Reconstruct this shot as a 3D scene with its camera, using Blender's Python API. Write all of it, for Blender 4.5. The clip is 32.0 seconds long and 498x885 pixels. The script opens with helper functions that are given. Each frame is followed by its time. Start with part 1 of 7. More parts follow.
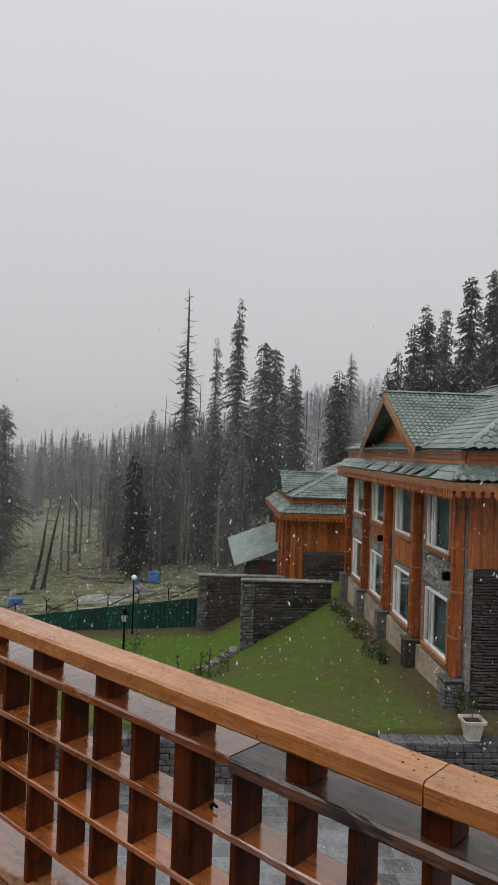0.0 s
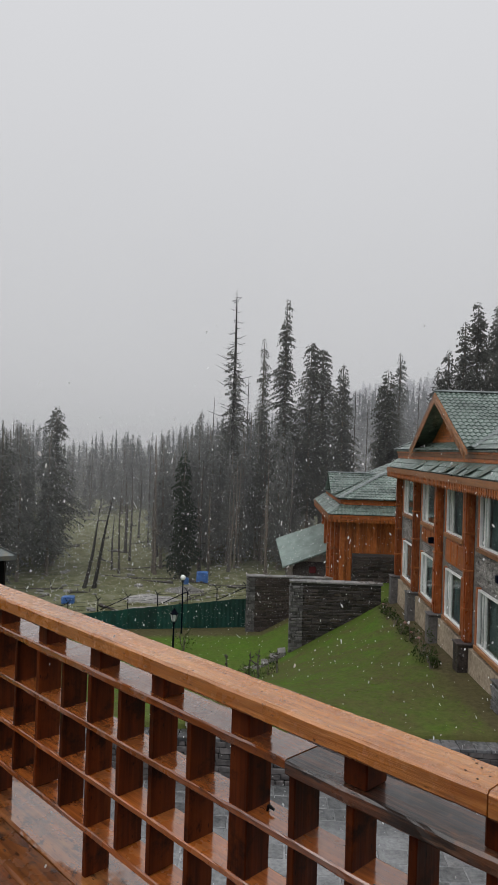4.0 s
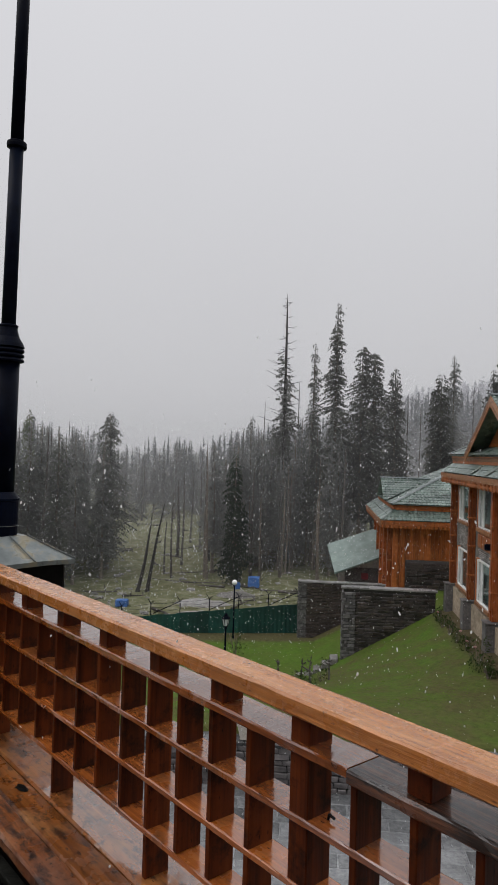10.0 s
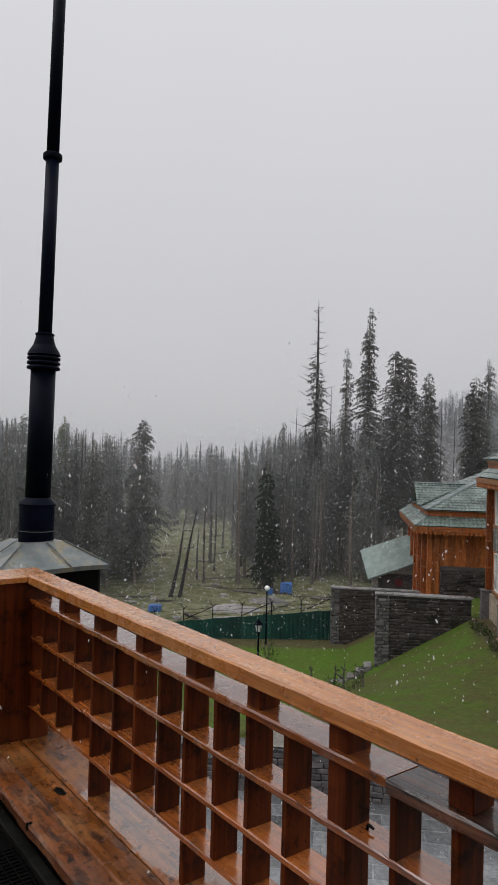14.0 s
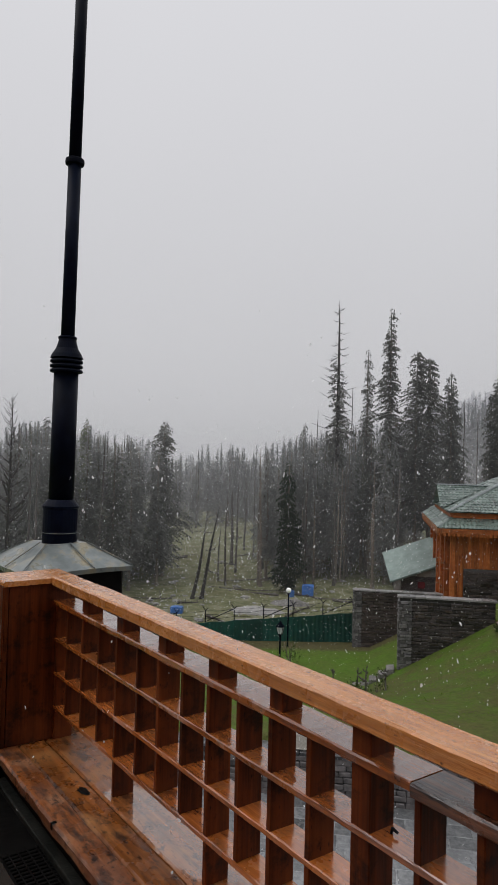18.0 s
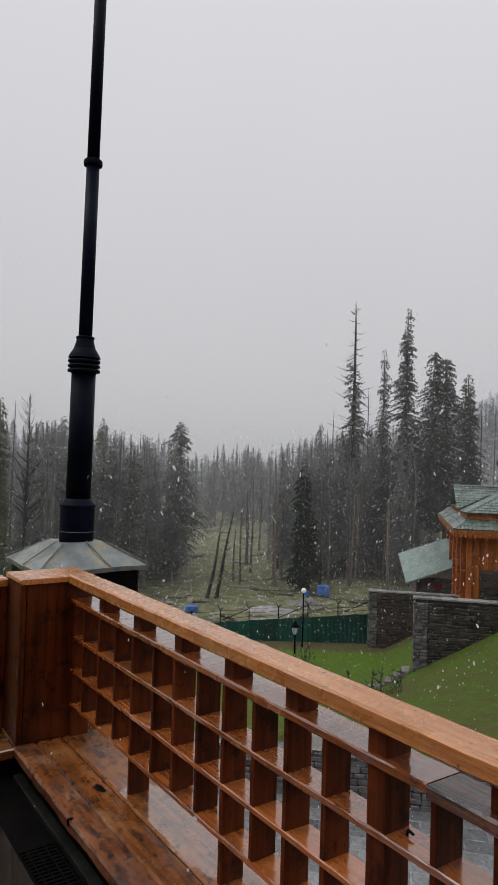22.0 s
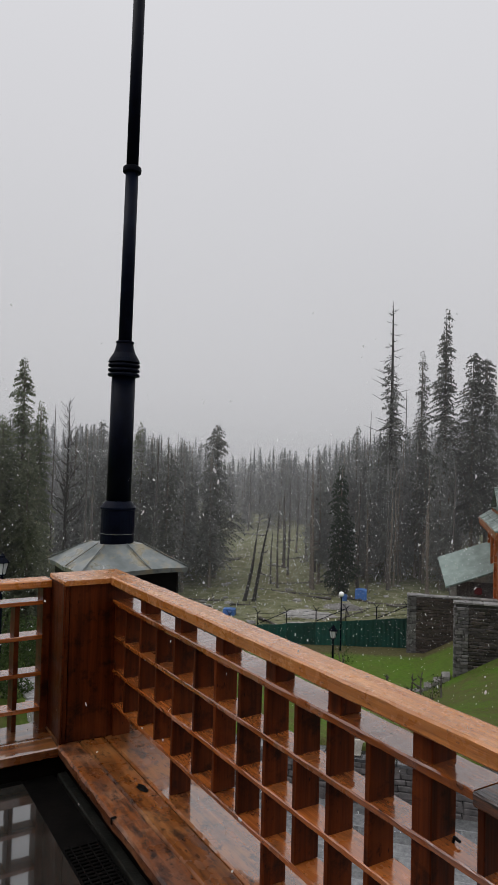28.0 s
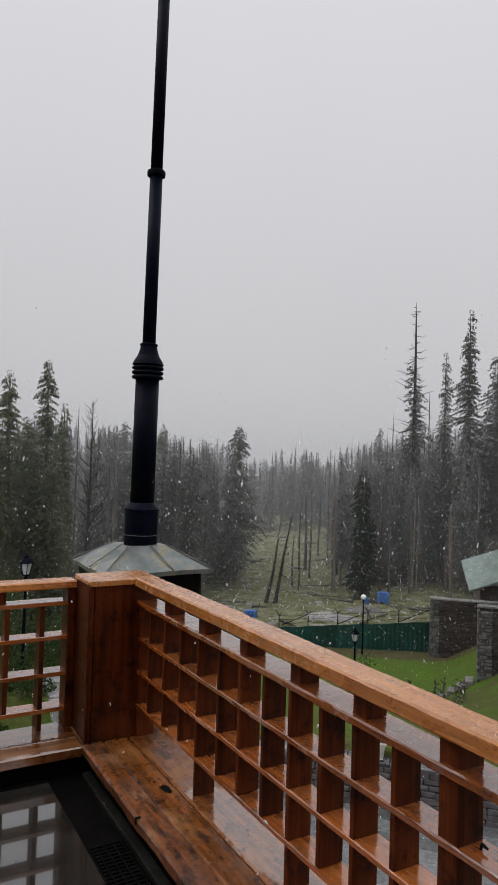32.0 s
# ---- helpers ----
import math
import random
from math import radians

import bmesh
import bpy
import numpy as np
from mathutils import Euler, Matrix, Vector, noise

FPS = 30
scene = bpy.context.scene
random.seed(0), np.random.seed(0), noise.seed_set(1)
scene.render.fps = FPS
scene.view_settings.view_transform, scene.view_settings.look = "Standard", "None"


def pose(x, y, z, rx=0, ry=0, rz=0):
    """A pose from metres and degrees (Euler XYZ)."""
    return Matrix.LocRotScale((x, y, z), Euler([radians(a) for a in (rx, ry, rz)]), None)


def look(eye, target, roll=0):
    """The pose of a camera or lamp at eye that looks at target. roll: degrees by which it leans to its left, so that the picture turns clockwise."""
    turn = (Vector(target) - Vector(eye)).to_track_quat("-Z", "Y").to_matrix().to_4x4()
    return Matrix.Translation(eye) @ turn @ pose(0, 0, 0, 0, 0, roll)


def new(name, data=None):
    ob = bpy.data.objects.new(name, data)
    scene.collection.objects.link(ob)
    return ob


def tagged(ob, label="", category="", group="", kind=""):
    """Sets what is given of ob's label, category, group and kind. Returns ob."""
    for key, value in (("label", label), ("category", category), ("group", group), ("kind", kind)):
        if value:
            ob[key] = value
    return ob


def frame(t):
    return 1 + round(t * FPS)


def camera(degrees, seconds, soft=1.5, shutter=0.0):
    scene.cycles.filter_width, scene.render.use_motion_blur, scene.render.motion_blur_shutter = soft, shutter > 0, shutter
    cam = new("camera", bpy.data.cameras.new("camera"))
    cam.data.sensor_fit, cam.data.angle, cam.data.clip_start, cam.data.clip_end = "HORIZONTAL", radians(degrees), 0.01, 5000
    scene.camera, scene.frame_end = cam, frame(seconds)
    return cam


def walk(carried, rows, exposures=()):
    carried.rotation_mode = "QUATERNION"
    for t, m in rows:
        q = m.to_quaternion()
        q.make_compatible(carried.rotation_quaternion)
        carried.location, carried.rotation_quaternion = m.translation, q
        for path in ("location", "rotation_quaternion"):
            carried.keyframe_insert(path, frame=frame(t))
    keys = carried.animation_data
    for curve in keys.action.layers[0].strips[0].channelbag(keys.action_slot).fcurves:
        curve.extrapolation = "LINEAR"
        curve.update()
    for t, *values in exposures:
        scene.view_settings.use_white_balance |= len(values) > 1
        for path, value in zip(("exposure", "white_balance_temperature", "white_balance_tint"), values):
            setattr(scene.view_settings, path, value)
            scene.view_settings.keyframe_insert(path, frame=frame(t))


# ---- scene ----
# The balcony's long rail runs along x, its short rail along y; the deck is at z = 0.2.
cam = camera(39.93, 32.0)
walk(cam, [
    (0.0, pose(-0.000, 0.000, 1.600, 90.63, -1.92, 41.58)),
    (1.0, pose(-0.003, -0.003, 1.601, 90.67, -1.88, 42.46)),
    (2.0, pose(-0.007, -0.005, 1.600, 90.61, -1.89, 43.49)),
    (3.0, pose(-0.010, -0.009, 1.601, 90.63, -1.83, 44.56)),
    (4.0, pose(-0.016, -0.009, 1.600, 90.58, -1.80, 45.56)),
    (4.5, pose(-0.016, -0.013, 1.601, 90.60, -1.81, 46.01)),
    (6.5, pose(-0.022, -0.016, 1.601, 90.55, -1.79, 47.46)),
    (7.0, pose(-0.022, -0.017, 1.601, 90.56, -1.78, 47.84)),
    (8.0, pose(-0.024, -0.017, 1.601, 90.68, -1.72, 48.37)),
    (9.0, pose(-0.024, -0.024, 1.603, 90.79, -1.69, 49.00)),
    (10.0, pose(-0.027, -0.026, 1.603, 90.87, -1.70, 49.80)),
    (11.0, pose(-0.028, -0.029, 1.604, 90.99, -1.63, 50.51)),
    (12.0, pose(-0.030, -0.029, 1.603, 91.06, -1.57, 51.22)),
    (13.0, pose(-0.033, -0.033, 1.603, 91.13, -1.62, 51.83)),
    (14.0, pose(-0.033, -0.034, 1.604, 91.26, -1.51, 52.46)),
    (14.5, pose(-0.033, -0.034, 1.604, 91.27, -1.48, 52.75)),
    (16.5, pose(-0.033, -0.037, 1.604, 91.33, -1.43, 53.74)),
    (17.0, pose(-0.034, -0.034, 1.603, 91.33, -1.38, 53.91)),
    (18.0, pose(-0.034, -0.036, 1.603, 91.38, -1.38, 54.22)),
    (19.0, pose(-0.033, -0.037, 1.603, 91.34, -1.48, 54.54)),
    (20.0, pose(-0.033, -0.039, 1.604, 91.35, -1.48, 54.78)),
    (21.0, pose(-0.031, -0.039, 1.603, 91.31, -1.51, 55.08)),
    (22.0, pose(-0.032, -0.042, 1.604, 91.34, -1.64, 55.51)),
    (23.0, pose(-0.032, -0.043, 1.604, 91.46, -1.61, 56.08)),
    (24.0, pose(-0.034, -0.044, 1.603, 91.43, -1.50, 56.53)),
    (25.0, pose(-0.034, -0.048, 1.603, 91.56, -1.52, 57.09)),
    (25.5, pose(-0.033, -0.050, 1.604, 91.61, -1.52, 57.34)),
    (27.5, pose(-0.033, -0.055, 1.604, 91.53, -1.51, 58.36)),
    (28.0, pose(-0.035, -0.055, 1.603, 91.49, -1.49, 58.57)),
    (29.0, pose(-0.035, -0.056, 1.602, 91.57, -1.52, 59.04)),
    (30.0, pose(-0.036, -0.059, 1.604, 91.60, -1.51, 59.47)),
    (31.0, pose(-0.035, -0.063, 1.605, 91.68, -1.50, 59.91)),
    (32.0, pose(-0.038, -0.065, 1.604, 91.60, -1.66, 60.37)),
], exposures=((0.0, 0.0, 6440, 8.8), (3.0, 0.0, 6440, 9.0), (6.5, 0.0, 6430, 11.0), (32.0, 0.0, 6430, 11.0)))

# ---- light: a bright overcast snowfall sky ----
world = bpy.data.worlds.new("overcast_sky")
scene.world = world
world.use_nodes = True
wn, wl = world.node_tree.nodes, world.node_tree.links
wn.clear()
w_out = wn.new("ShaderNodeOutputWorld")
w_bg = wn.new("ShaderNodeBackground")
w_sky = wn.new("ShaderNodeTexSky")
w_sky.sky_type, w_sky.sun_disc = "NISHITA", False
w_sky.sun_elevation, w_sky.sun_rotation = radians(55), radians(150)
w_sky.air_density, w_sky.dust_density = 1.0, 6.0
w_bw = wn.new("ShaderNodeRGBToBW")
w_dim = wn.new("ShaderNodeMath")
w_dim.operation, w_dim.inputs[1].default_value = "MULTIPLY", 0.02
# the cloud layer: brighter overhead, thick mist towards the horizon
w_co = wn.new("ShaderNodeTexCoord")
w_sep = wn.new("ShaderNodeSeparateXYZ")
w_ramp = wn.new("ShaderNodeValToRGB")
w_ramp.color_ramp.elements[0].position, w_ramp.color_ramp.elements[0].color = 0.0, (0.500, 0.500, 0.512, 1)
w_ramp.color_ramp.elements[1].position, w_ramp.color_ramp.elements[1].color = 0.62, (0.715, 0.715, 0.735, 1)
w_top = w_ramp.color_ramp.elements.new(1.0)
w_top.color = (1.12, 1.11, 1.14, 1)
w_noise = wn.new("ShaderNodeTexNoise")
w_noise.inputs["Scale"].default_value, w_noise.inputs["Detail"].default_value = 1.6, 3.0
w_nm = wn.new("ShaderNodeMapRange")
w_nm.inputs[3].default_value, w_nm.inputs[4].default_value = 0.96, 1.04
w_mul = wn.new("ShaderNodeVectorMath")
w_mul.operation = "SCALE"
w_add = wn.new("ShaderNodeVectorMath")
w_add.operation = "ADD"
wl.new(w_co.outputs["Generated"], w_sep.inputs[0])
wl.new(w_sep.outputs["Z"], w_ramp.inputs[0])
wl.new(w_co.outputs["Generated"], w_noise.inputs["Vector"])
wl.new(w_noise.outputs[0], w_nm.inputs[0])
wl.new(w_ramp.outputs[0], w_mul.inputs[0])
wl.new(w_nm.outputs[0], w_mul.inputs["Scale"])
wl.new(w_sky.outputs[0], w_bw.inputs[0])
wl.new(w_bw.outputs[0], w_dim.inputs[0])
wl.new(w_mul.outputs[0], w_add.inputs[0])
wl.new(w_dim.outputs[0], w_add.inputs[1])
wl.new(w_add.outputs[0], w_bg.inputs[0])
w_bg.inputs[1].default_value = 0.96
wl.new(w_bg.outputs[0], w_out.inputs[0])

sun = new("sun", bpy.data.lights.new("sun", "SUN"))
sun.data.energy, sun.data.angle, sun.data.color = 0.55, radians(40), (1.0, 0.97, 0.94)
sun.matrix_world = look((-20, -34, 55), (0, 0, 0))

# ---- materials ----
def material(name, rough=0.6, metal=0.0, coat=0.0, spec=0.5):
    m = bpy.data.materials.new(name)
    m.use_nodes = True
    b = m.node_tree.nodes["Principled BSDF"]
    b.inputs["Roughness"].default_value = rough
    b.inputs["Metallic"].default_value = metal
    b.inputs["Coat Weight"].default_value = coat
    b.inputs["Coat Roughness"].default_value = 0.08
    b.inputs["Specular IOR Level"].default_value = spec
    return m, m.node_tree.nodes, m.node_tree.links, b


def ramp(nodes, links, src, stops):
    r = nodes.new("ShaderNodeValToRGB")
    e = r.color_ramp.elements
    while len(e) < len(stops):
        e.new(0.5)
    for k, (p, c) in zip(e, stops):
        k.position, k.color = p, (*c, 1)
    links.new(src, r.inputs[0])
    return r.outputs[0]


def coords(nodes, links, scale=(1, 1, 1), shift=True):
    """Object coordinates, moved by a random amount for each object, then stretched."""
    co = nodes.new("ShaderNodeTexCoord")
    mp = nodes.new("ShaderNodeMapping")
    mp.inputs["Scale"].default_value = scale
    if shift:
        info = nodes.new("ShaderNodeObjectInfo")
        mul = nodes.new("ShaderNodeVectorMath")
        mul.operation = "SCALE"
        mul.inputs[0].default_value = (37, 23, 51)
        links.new(info.outputs["Random"], mul.inputs["Scale"])
        links.new(mul.outputs[0], mp.inputs["Location"])
    links.new(co.outputs["Object"], mp.inputs["Vector"])
    return mp.outputs[0]


def tex_noise(nodes, links, vec, scale, detail=4.0, rough=0.6):
    t = nodes.new("ShaderNodeTexNoise")
    t.inputs["Scale"].default_value, t.inputs["Detail"].default_value = scale, detail
    t.inputs["Roughness"].default_value = rough
    links.new(vec, t.inputs["Vector"])
    return t.outputs[0]


def mix(nodes, links, fac, a, b, mode="MIX"):
    m = nodes.new("ShaderNodeMix")
    m.data_type, m.blend_type = "RGBA", mode
    for sock, v in ((m.inputs[0], fac), (m.inputs[6], a), (m.inputs[7], b)):
        if isinstance(v, (int, float)):
            sock.default_value = v
        elif isinstance(v, tuple):
            sock.default_value = (*v, 1)
        else:
            links.new(v, sock)
    return m.outputs[2]


def bump(nodes, links, bsdf, height, strength=0.3, dist=0.01):
    b = nodes.new("ShaderNodeBump")
    b.inputs["Strength"].default_value, b.inputs["Distance"].default_value = strength, dist
    links.new(height, b.inputs["Height"])
    links.new(b.outputs[0], bsdf.inputs["Normal"])


def spread(nodes, links, src, lo, hi, a=0.3, b=0.7):
    r = nodes.new("ShaderNodeMapRange")
    r.inputs[1].default_value, r.inputs[2].default_value = a, b
    r.inputs[3].default_value, r.inputs[4].default_value = lo, hi
    links.new(src, r.inputs[0])
    return r.outputs[0]


def wood(name, axis, dark, light, wear, rough=(0.1, 0.35), coat=0.5, wear_amount=0.35, fine=55.0, relief=0.35, film=0.0, puddle=None, ior=1.5, dull=0.45, drops=70.0):
    """Timber with grain along an axis, blotches of wear, small dark knots and a film of water."""
    m, n, l, b = material(name, coat=coat)
    s = [fine, fine, fine]
    s[axis] = fine * 0.035
    v = coords(n, l, tuple(s))
    grain = tex_noise(n, l, v, 1.0, 5, 0.7)
    plain = coords(n, l)
    blot = tex_noise(n, l, plain, 5.0, 4, 0.65)
    s2 = [14.0, 14.0, 14.0]
    s2[axis] = 2.2
    streak = tex_noise(n, l, coords(n, l, tuple(s2)), 1.0, 3, 0.6)
    c = ramp(n, l, grain, [(0.3, dark), (0.68, light)])
    worn = mix(n, l, spread(n, l, blot, 0.0, wear_amount, 0.48, 0.72), c, wear)
    c2 = mix(n, l, spread(n, l, streak, 0.0, 0.55, 0.5, 0.75), worn, tuple(k * 0.45 for k in dark))
    vor = n.new("ShaderNodeTexVoronoi")
    s3 = [9.0, 9.0, 9.0]
    s3[axis] = 3.0
    l.new(coords(n, l, tuple(s3)), vor.inputs["Vector"])
    knot = spread(n, l, vor.outputs["Distance"], 0.85, 0.0, 0.05, 0.12)
    info = n.new("ShaderNodeObjectInfo")
    tone = spread(n, l, info.outputs["Random"], 0.72, 1.18, 0.0, 1.0)
    sc = n.new("ShaderNodeVectorMath")
    sc.operation = "SCALE"
    l.new(mix(n, l, knot, c2, tuple(k * 0.25 for k in dark)), sc.inputs[0])
    l.new(tone, sc.inputs["Scale"])
    l.new(sc.outputs[0], b.inputs["Base Color"])
    l.new(spread(n, l, blot, rough[0], rough[1], 0.35, 0.65), b.inputs["Roughness"])
    bump(n, l, b, grain, relief, 0.004)
    b.inputs["Coat IOR"].default_value = ior
    if film:
        # drops and an uneven film of water
        beads = n.new("ShaderNodeBump")
        beads.inputs["Strength"].default_value, beads.inputs["Distance"].default_value = film, 0.003
        l.new(tex_noise(n, l, coords(n, l, (drops, drops, drops)), 1.0, 4, 0.7), beads.inputs["Height"])
        l.new(beads.outputs[0], b.inputs["Coat Normal"])
        l.new(spread(n, l, tex_noise(n, l, plain, 22.0, 4, 0.7), 0.03, dull, 0.4, 0.6), b.inputs["Coat Roughness"])
    if puddle:
        pos = n.new("ShaderNodeSeparateXYZ")
        l.new(coords(n, l, shift=False), pos.inputs[0])
        level = n.new("ShaderNodeMath")
        # pool placed by x to fit the camera's view: little near the corner post
        l.new(tex_noise(n, l, coords(n, l, shift=False), puddle[0], 7, 0.62), level.inputs[0])
        l.new(spread(n, l, pos.outputs["X"], puddle[2], 0.0, -2.62, -2.42), level.inputs[1])
        # and by y: more on the back plank
        back = n.new("ShaderNodeMath")
        l.new(level.outputs[0], back.inputs[0])
        l.new(spread(n, l, pos.outputs["Y"], puddle[3], 0.08 if puddle[3] else 0.0, 0.98, 1.11), back.inputs[1])
        pool = back.outputs[0]
        l.new(spread(n, l, pool, 0.08, 1.0, puddle[1], puddle[1] + 0.05), b.inputs["Coat Weight"])
        b.inputs["Coat Roughness"].default_value = 0.02
    return m


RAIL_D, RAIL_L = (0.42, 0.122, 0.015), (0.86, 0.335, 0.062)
# uprights are a darker copy: shade inside the lattice is put in their colour
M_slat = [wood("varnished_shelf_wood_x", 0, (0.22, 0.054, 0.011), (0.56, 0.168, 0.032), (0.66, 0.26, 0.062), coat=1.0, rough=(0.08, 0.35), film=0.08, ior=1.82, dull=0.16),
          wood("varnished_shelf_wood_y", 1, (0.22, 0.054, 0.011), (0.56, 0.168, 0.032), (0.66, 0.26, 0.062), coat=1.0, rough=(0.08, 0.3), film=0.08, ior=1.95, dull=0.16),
          wood("varnished_slat_wood_z_shaded", 2, (0.036, 0.0075, 0.0015), (0.150, 0.0325, 0.0058), (0.25, 0.068, 0.013), coat=0.0, rough=(0.35, 0.6), fine=34.0)]
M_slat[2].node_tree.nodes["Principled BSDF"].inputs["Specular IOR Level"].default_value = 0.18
M_rail = [wood("wet_handrail_wood_%s" % "xyz"[k], k, RAIL_D, RAIL_L, (0.82, 0.38, 0.10), (0.16, 0.42), 0.85, 0.4, 90.0, 0.9, 0.5, None, 1.65, 0.3, 210.0) for k in range(2)]
M_ledge = [wood("worn_ledge_wood_%s" % "xyz"[k], k, (0.045, 0.013, 0.005), (0.37, 0.126, 0.028), (0.48, 0.225, 0.072), (0.15, 0.5), 0.7, 0.8, 26.0, 0.6, 0.0, (2.6, (0.42, 0.36)[k], (-0.35, 0.0)[k], (-0.30, 0.0)[k]), 2.3) for k in range(2)]
M_ledge_worn = wood("dark_worn_ledge_wood", 0, (0.045, 0.015, 0.007), (0.38, 0.118, 0.026), (0.36, 0.18, 0.09), (0.2, 0.6), 0.25, 0.9, 30.0, 0.9, 0.35)
M_split = wood("weathered_split_wood", 0, (0.028, 0.011, 0.006), (0.17, 0.062, 0.026), (0.22, 0.13, 0.08), (0.25, 0.65), 0.5, 0.8, 60.0, 1.0, 0.10, None, 1.75, 0.2)
M_cedar = [wood("cedar_cladding_%s" % "xyz"[k], k, (0.23, 0.058, 0.016), (0.56, 0.165, 0.040), (0.64, 0.27, 0.09), (0.3, 0.6), 0.1, 0.5, 12.0, 0.3) for k in range(3)]
M_post = wood("red_brown_post_wood", 2, (0.17, 0.038, 0.011), (0.46, 0.112, 0.026), (0.56, 0.20, 0.06), (0.25, 0.5), 0.2, 0.5, 12.0, 0.3)
M_fascia = wood("pale_fascia_board", 0, (0.22, 0.085, 0.03), (0.42, 0.18, 0.075), (0.5, 0.30, 0.16), (0.35, 0.6), 0.1, 0.5, 10.0, 0.3)
M_deadwood = wood("dead_trunk_wood", 2, (0.045, 0.040, 0.037), (0.12, 0.106, 0.097), (0.18, 0.16, 0.145), (0.7, 0.9), 0.0, 0.5, 6.0, 0.6)
M_dark_deadwood = wood("dark_dead_wood", 2, (0.018, 0.016, 0.015), (0.05, 0.045, 0.042), (0.08, 0.072, 0.066), (0.7, 0.9), 0.0, 0.5, 6.0, 0.6)
M_bark = wood("fir_bark", 2, (0.09, 0.074, 0.062), (0.24, 0.20, 0.165), (0.31, 0.265, 0.225), (0.7, 0.95), 0.0, 0.5, 8.0, 0.8)


def speckled(name, stops, scale, big=0.6, rough=(0.4, 0.8), relief=0.4, dist=0.02, coat=0.0, metal=0.0, by_object=(0.8, 1.2), island=False):
    """A mineral or earthy surface: fine speckle over broad stains, with a tone of its own for each piece."""
    m, n, l, b = material(name, coat=coat, metal=metal)
    v = coords(n, l)
    fine = tex_noise(n, l, v, scale, 6, 0.65)
    broad = tex_noise(n, l, v, big, 4, 0.6)
    c = ramp(n, l, fine, stops)
    stain = spread(n, l, broad, 0.62, 1.25, 0.3, 0.7)
    if island:
        piece = n.new("ShaderNodeNewGeometry").outputs["Random Per Island"]
    else:
        piece = n.new("ShaderNodeObjectInfo").outputs["Random"]
    tone = spread(n, l, piece, by_object[0], by_object[1], 0.0, 1.0)
    k = n.new("ShaderNodeMath")
    k.operation = "MULTIPLY"
    l.new(stain, k.inputs[0]), l.new(tone, k.inputs[1])
    sc = n.new("ShaderNodeVectorMath")
    sc.operation = "SCALE"
    l.new(c, sc.inputs[0]), l.new(k.outputs[0], sc.inputs["Scale"])
    l.new(sc.outputs[0], b.inputs["Base Color"])
    l.new(spread(n, l, broad, rough[1], rough[0], 0.35, 0.65), b.inputs["Roughness"])
    bump(n, l, b, fine, relief, dist)
    return m


M_slate = speckled("wet_slate_stone", [(0.3, (0.02, 0.017, 0.018)), (0.62, (0.068, 0.057, 0.056)), (0.75, (0.12, 0.105, 0.10))], 12, 0.9, (0.2, 0.7), 0.6, by_object=(0.4, 1.7))
M_slate_in = speckled("slate_walling", [(0.3, (0.05, 0.045, 0.046)), (0.7, (0.14, 0.128, 0.125))], 7, 0.5, (0.35, 0.8), by_object=(0.6, 1.4), island=True)
M_ledgestone = speckled("grey_ledge_stone", [(0.3, (0.12, 0.112, 0.105)), (0.7, (0.36, 0.34, 0.32))], 9, 0.9, (0.5, 0.8), by_object=(0.55, 1.35), island=True)
M_pier = speckled("pale_grey_pier_stone", [(0.3, (0.07, 0.066, 0.068)), (0.7, (0.19, 0.182, 0.182))], 9, 0.9, (0.4, 0.7), by_object=(0.55, 1.3))
M_brownslate = speckled("wet_brown_slate", [(0.3, (0.026, 0.019, 0.018)), (0.62, (0.078, 0.060, 0.055)), (0.75, (0.115, 0.092, 0.08))], 9, 0.9, (0.3, 0.7), by_object=(0.65, 1.35))
M_mortar = speckled("dark_mortar", [(0.3, (0.02, 0.02, 0.02)), (0.7, (0.045, 0.042, 0.04))], 14, 1.0)
M_cap = speckled("pale_stone_coping", [(0.3, (0.20, 0.195, 0.195)), (0.7, (0.36, 0.35, 0.345))], 12, 1.2, (0.15, 0.5), by_object=(0.6, 1.2))
M_pave = speckled("wet_paving_slab", [(0.3, (0.10, 0.105, 0.11)), (0.7, (0.22, 0.225, 0.225))], 10, 0.8, (0.04, 0.3), 0.2, 0.01, 0.4, 0.0, (0.7, 1.3))
M_rubble = speckled("rough_cast_stone", [(0.3, (0.10, 0.095, 0.09)), (0.72, (0.30, 0.285, 0.27))], 11, 1.6, (0.6, 0.9), 0.8, 0.04)
M_concrete = speckled("pale_concrete", [(0.3, (0.24, 0.22, 0.20)), (0.7, (0.42, 0.40, 0.37))], 9, 0.8)
M_plinth = speckled("stained_brownish_plinth", [(0.3, (0.19, 0.145, 0.10)), (0.7, (0.44, 0.36, 0.27))], 8, 0.9, (0.6, 0.9))
M_slab = speckled("blue_grey_coping", [(0.3, (0.06, 0.062, 0.068)), (0.7, (0.16, 0.16, 0.165))], 12, 1.2, (0.1, 0.4), by_object=(0.35, 1.6))
M_planter = speckled("off_white_plaster", [(0.3, (0.46, 0.42, 0.36)), (0.7, (0.66, 0.62, 0.55))], 18, 3.0, (0.4, 0.7), 0.2, 0.005)
M_soil = speckled("dark_soil", [(0.3, (0.02, 0.014, 0.01)), (0.7, (0.07, 0.048, 0.033))], 22, 2.0)
M_deck = speckled("wet_dark_deck_floor", [(0.3, (0.022, 0.021, 0.018)), (0.7, (0.062, 0.058, 0.050))], 16, 1.1, (0.02, 0.10), 0.09, 0.002, 1.0)
M_deck.node_tree.nodes["Principled BSDF"].inputs["Coat IOR"].default_value = 1.8
M_deck.node_tree.nodes["Principled BSDF"].inputs["Coat Roughness"].default_value = 0.02
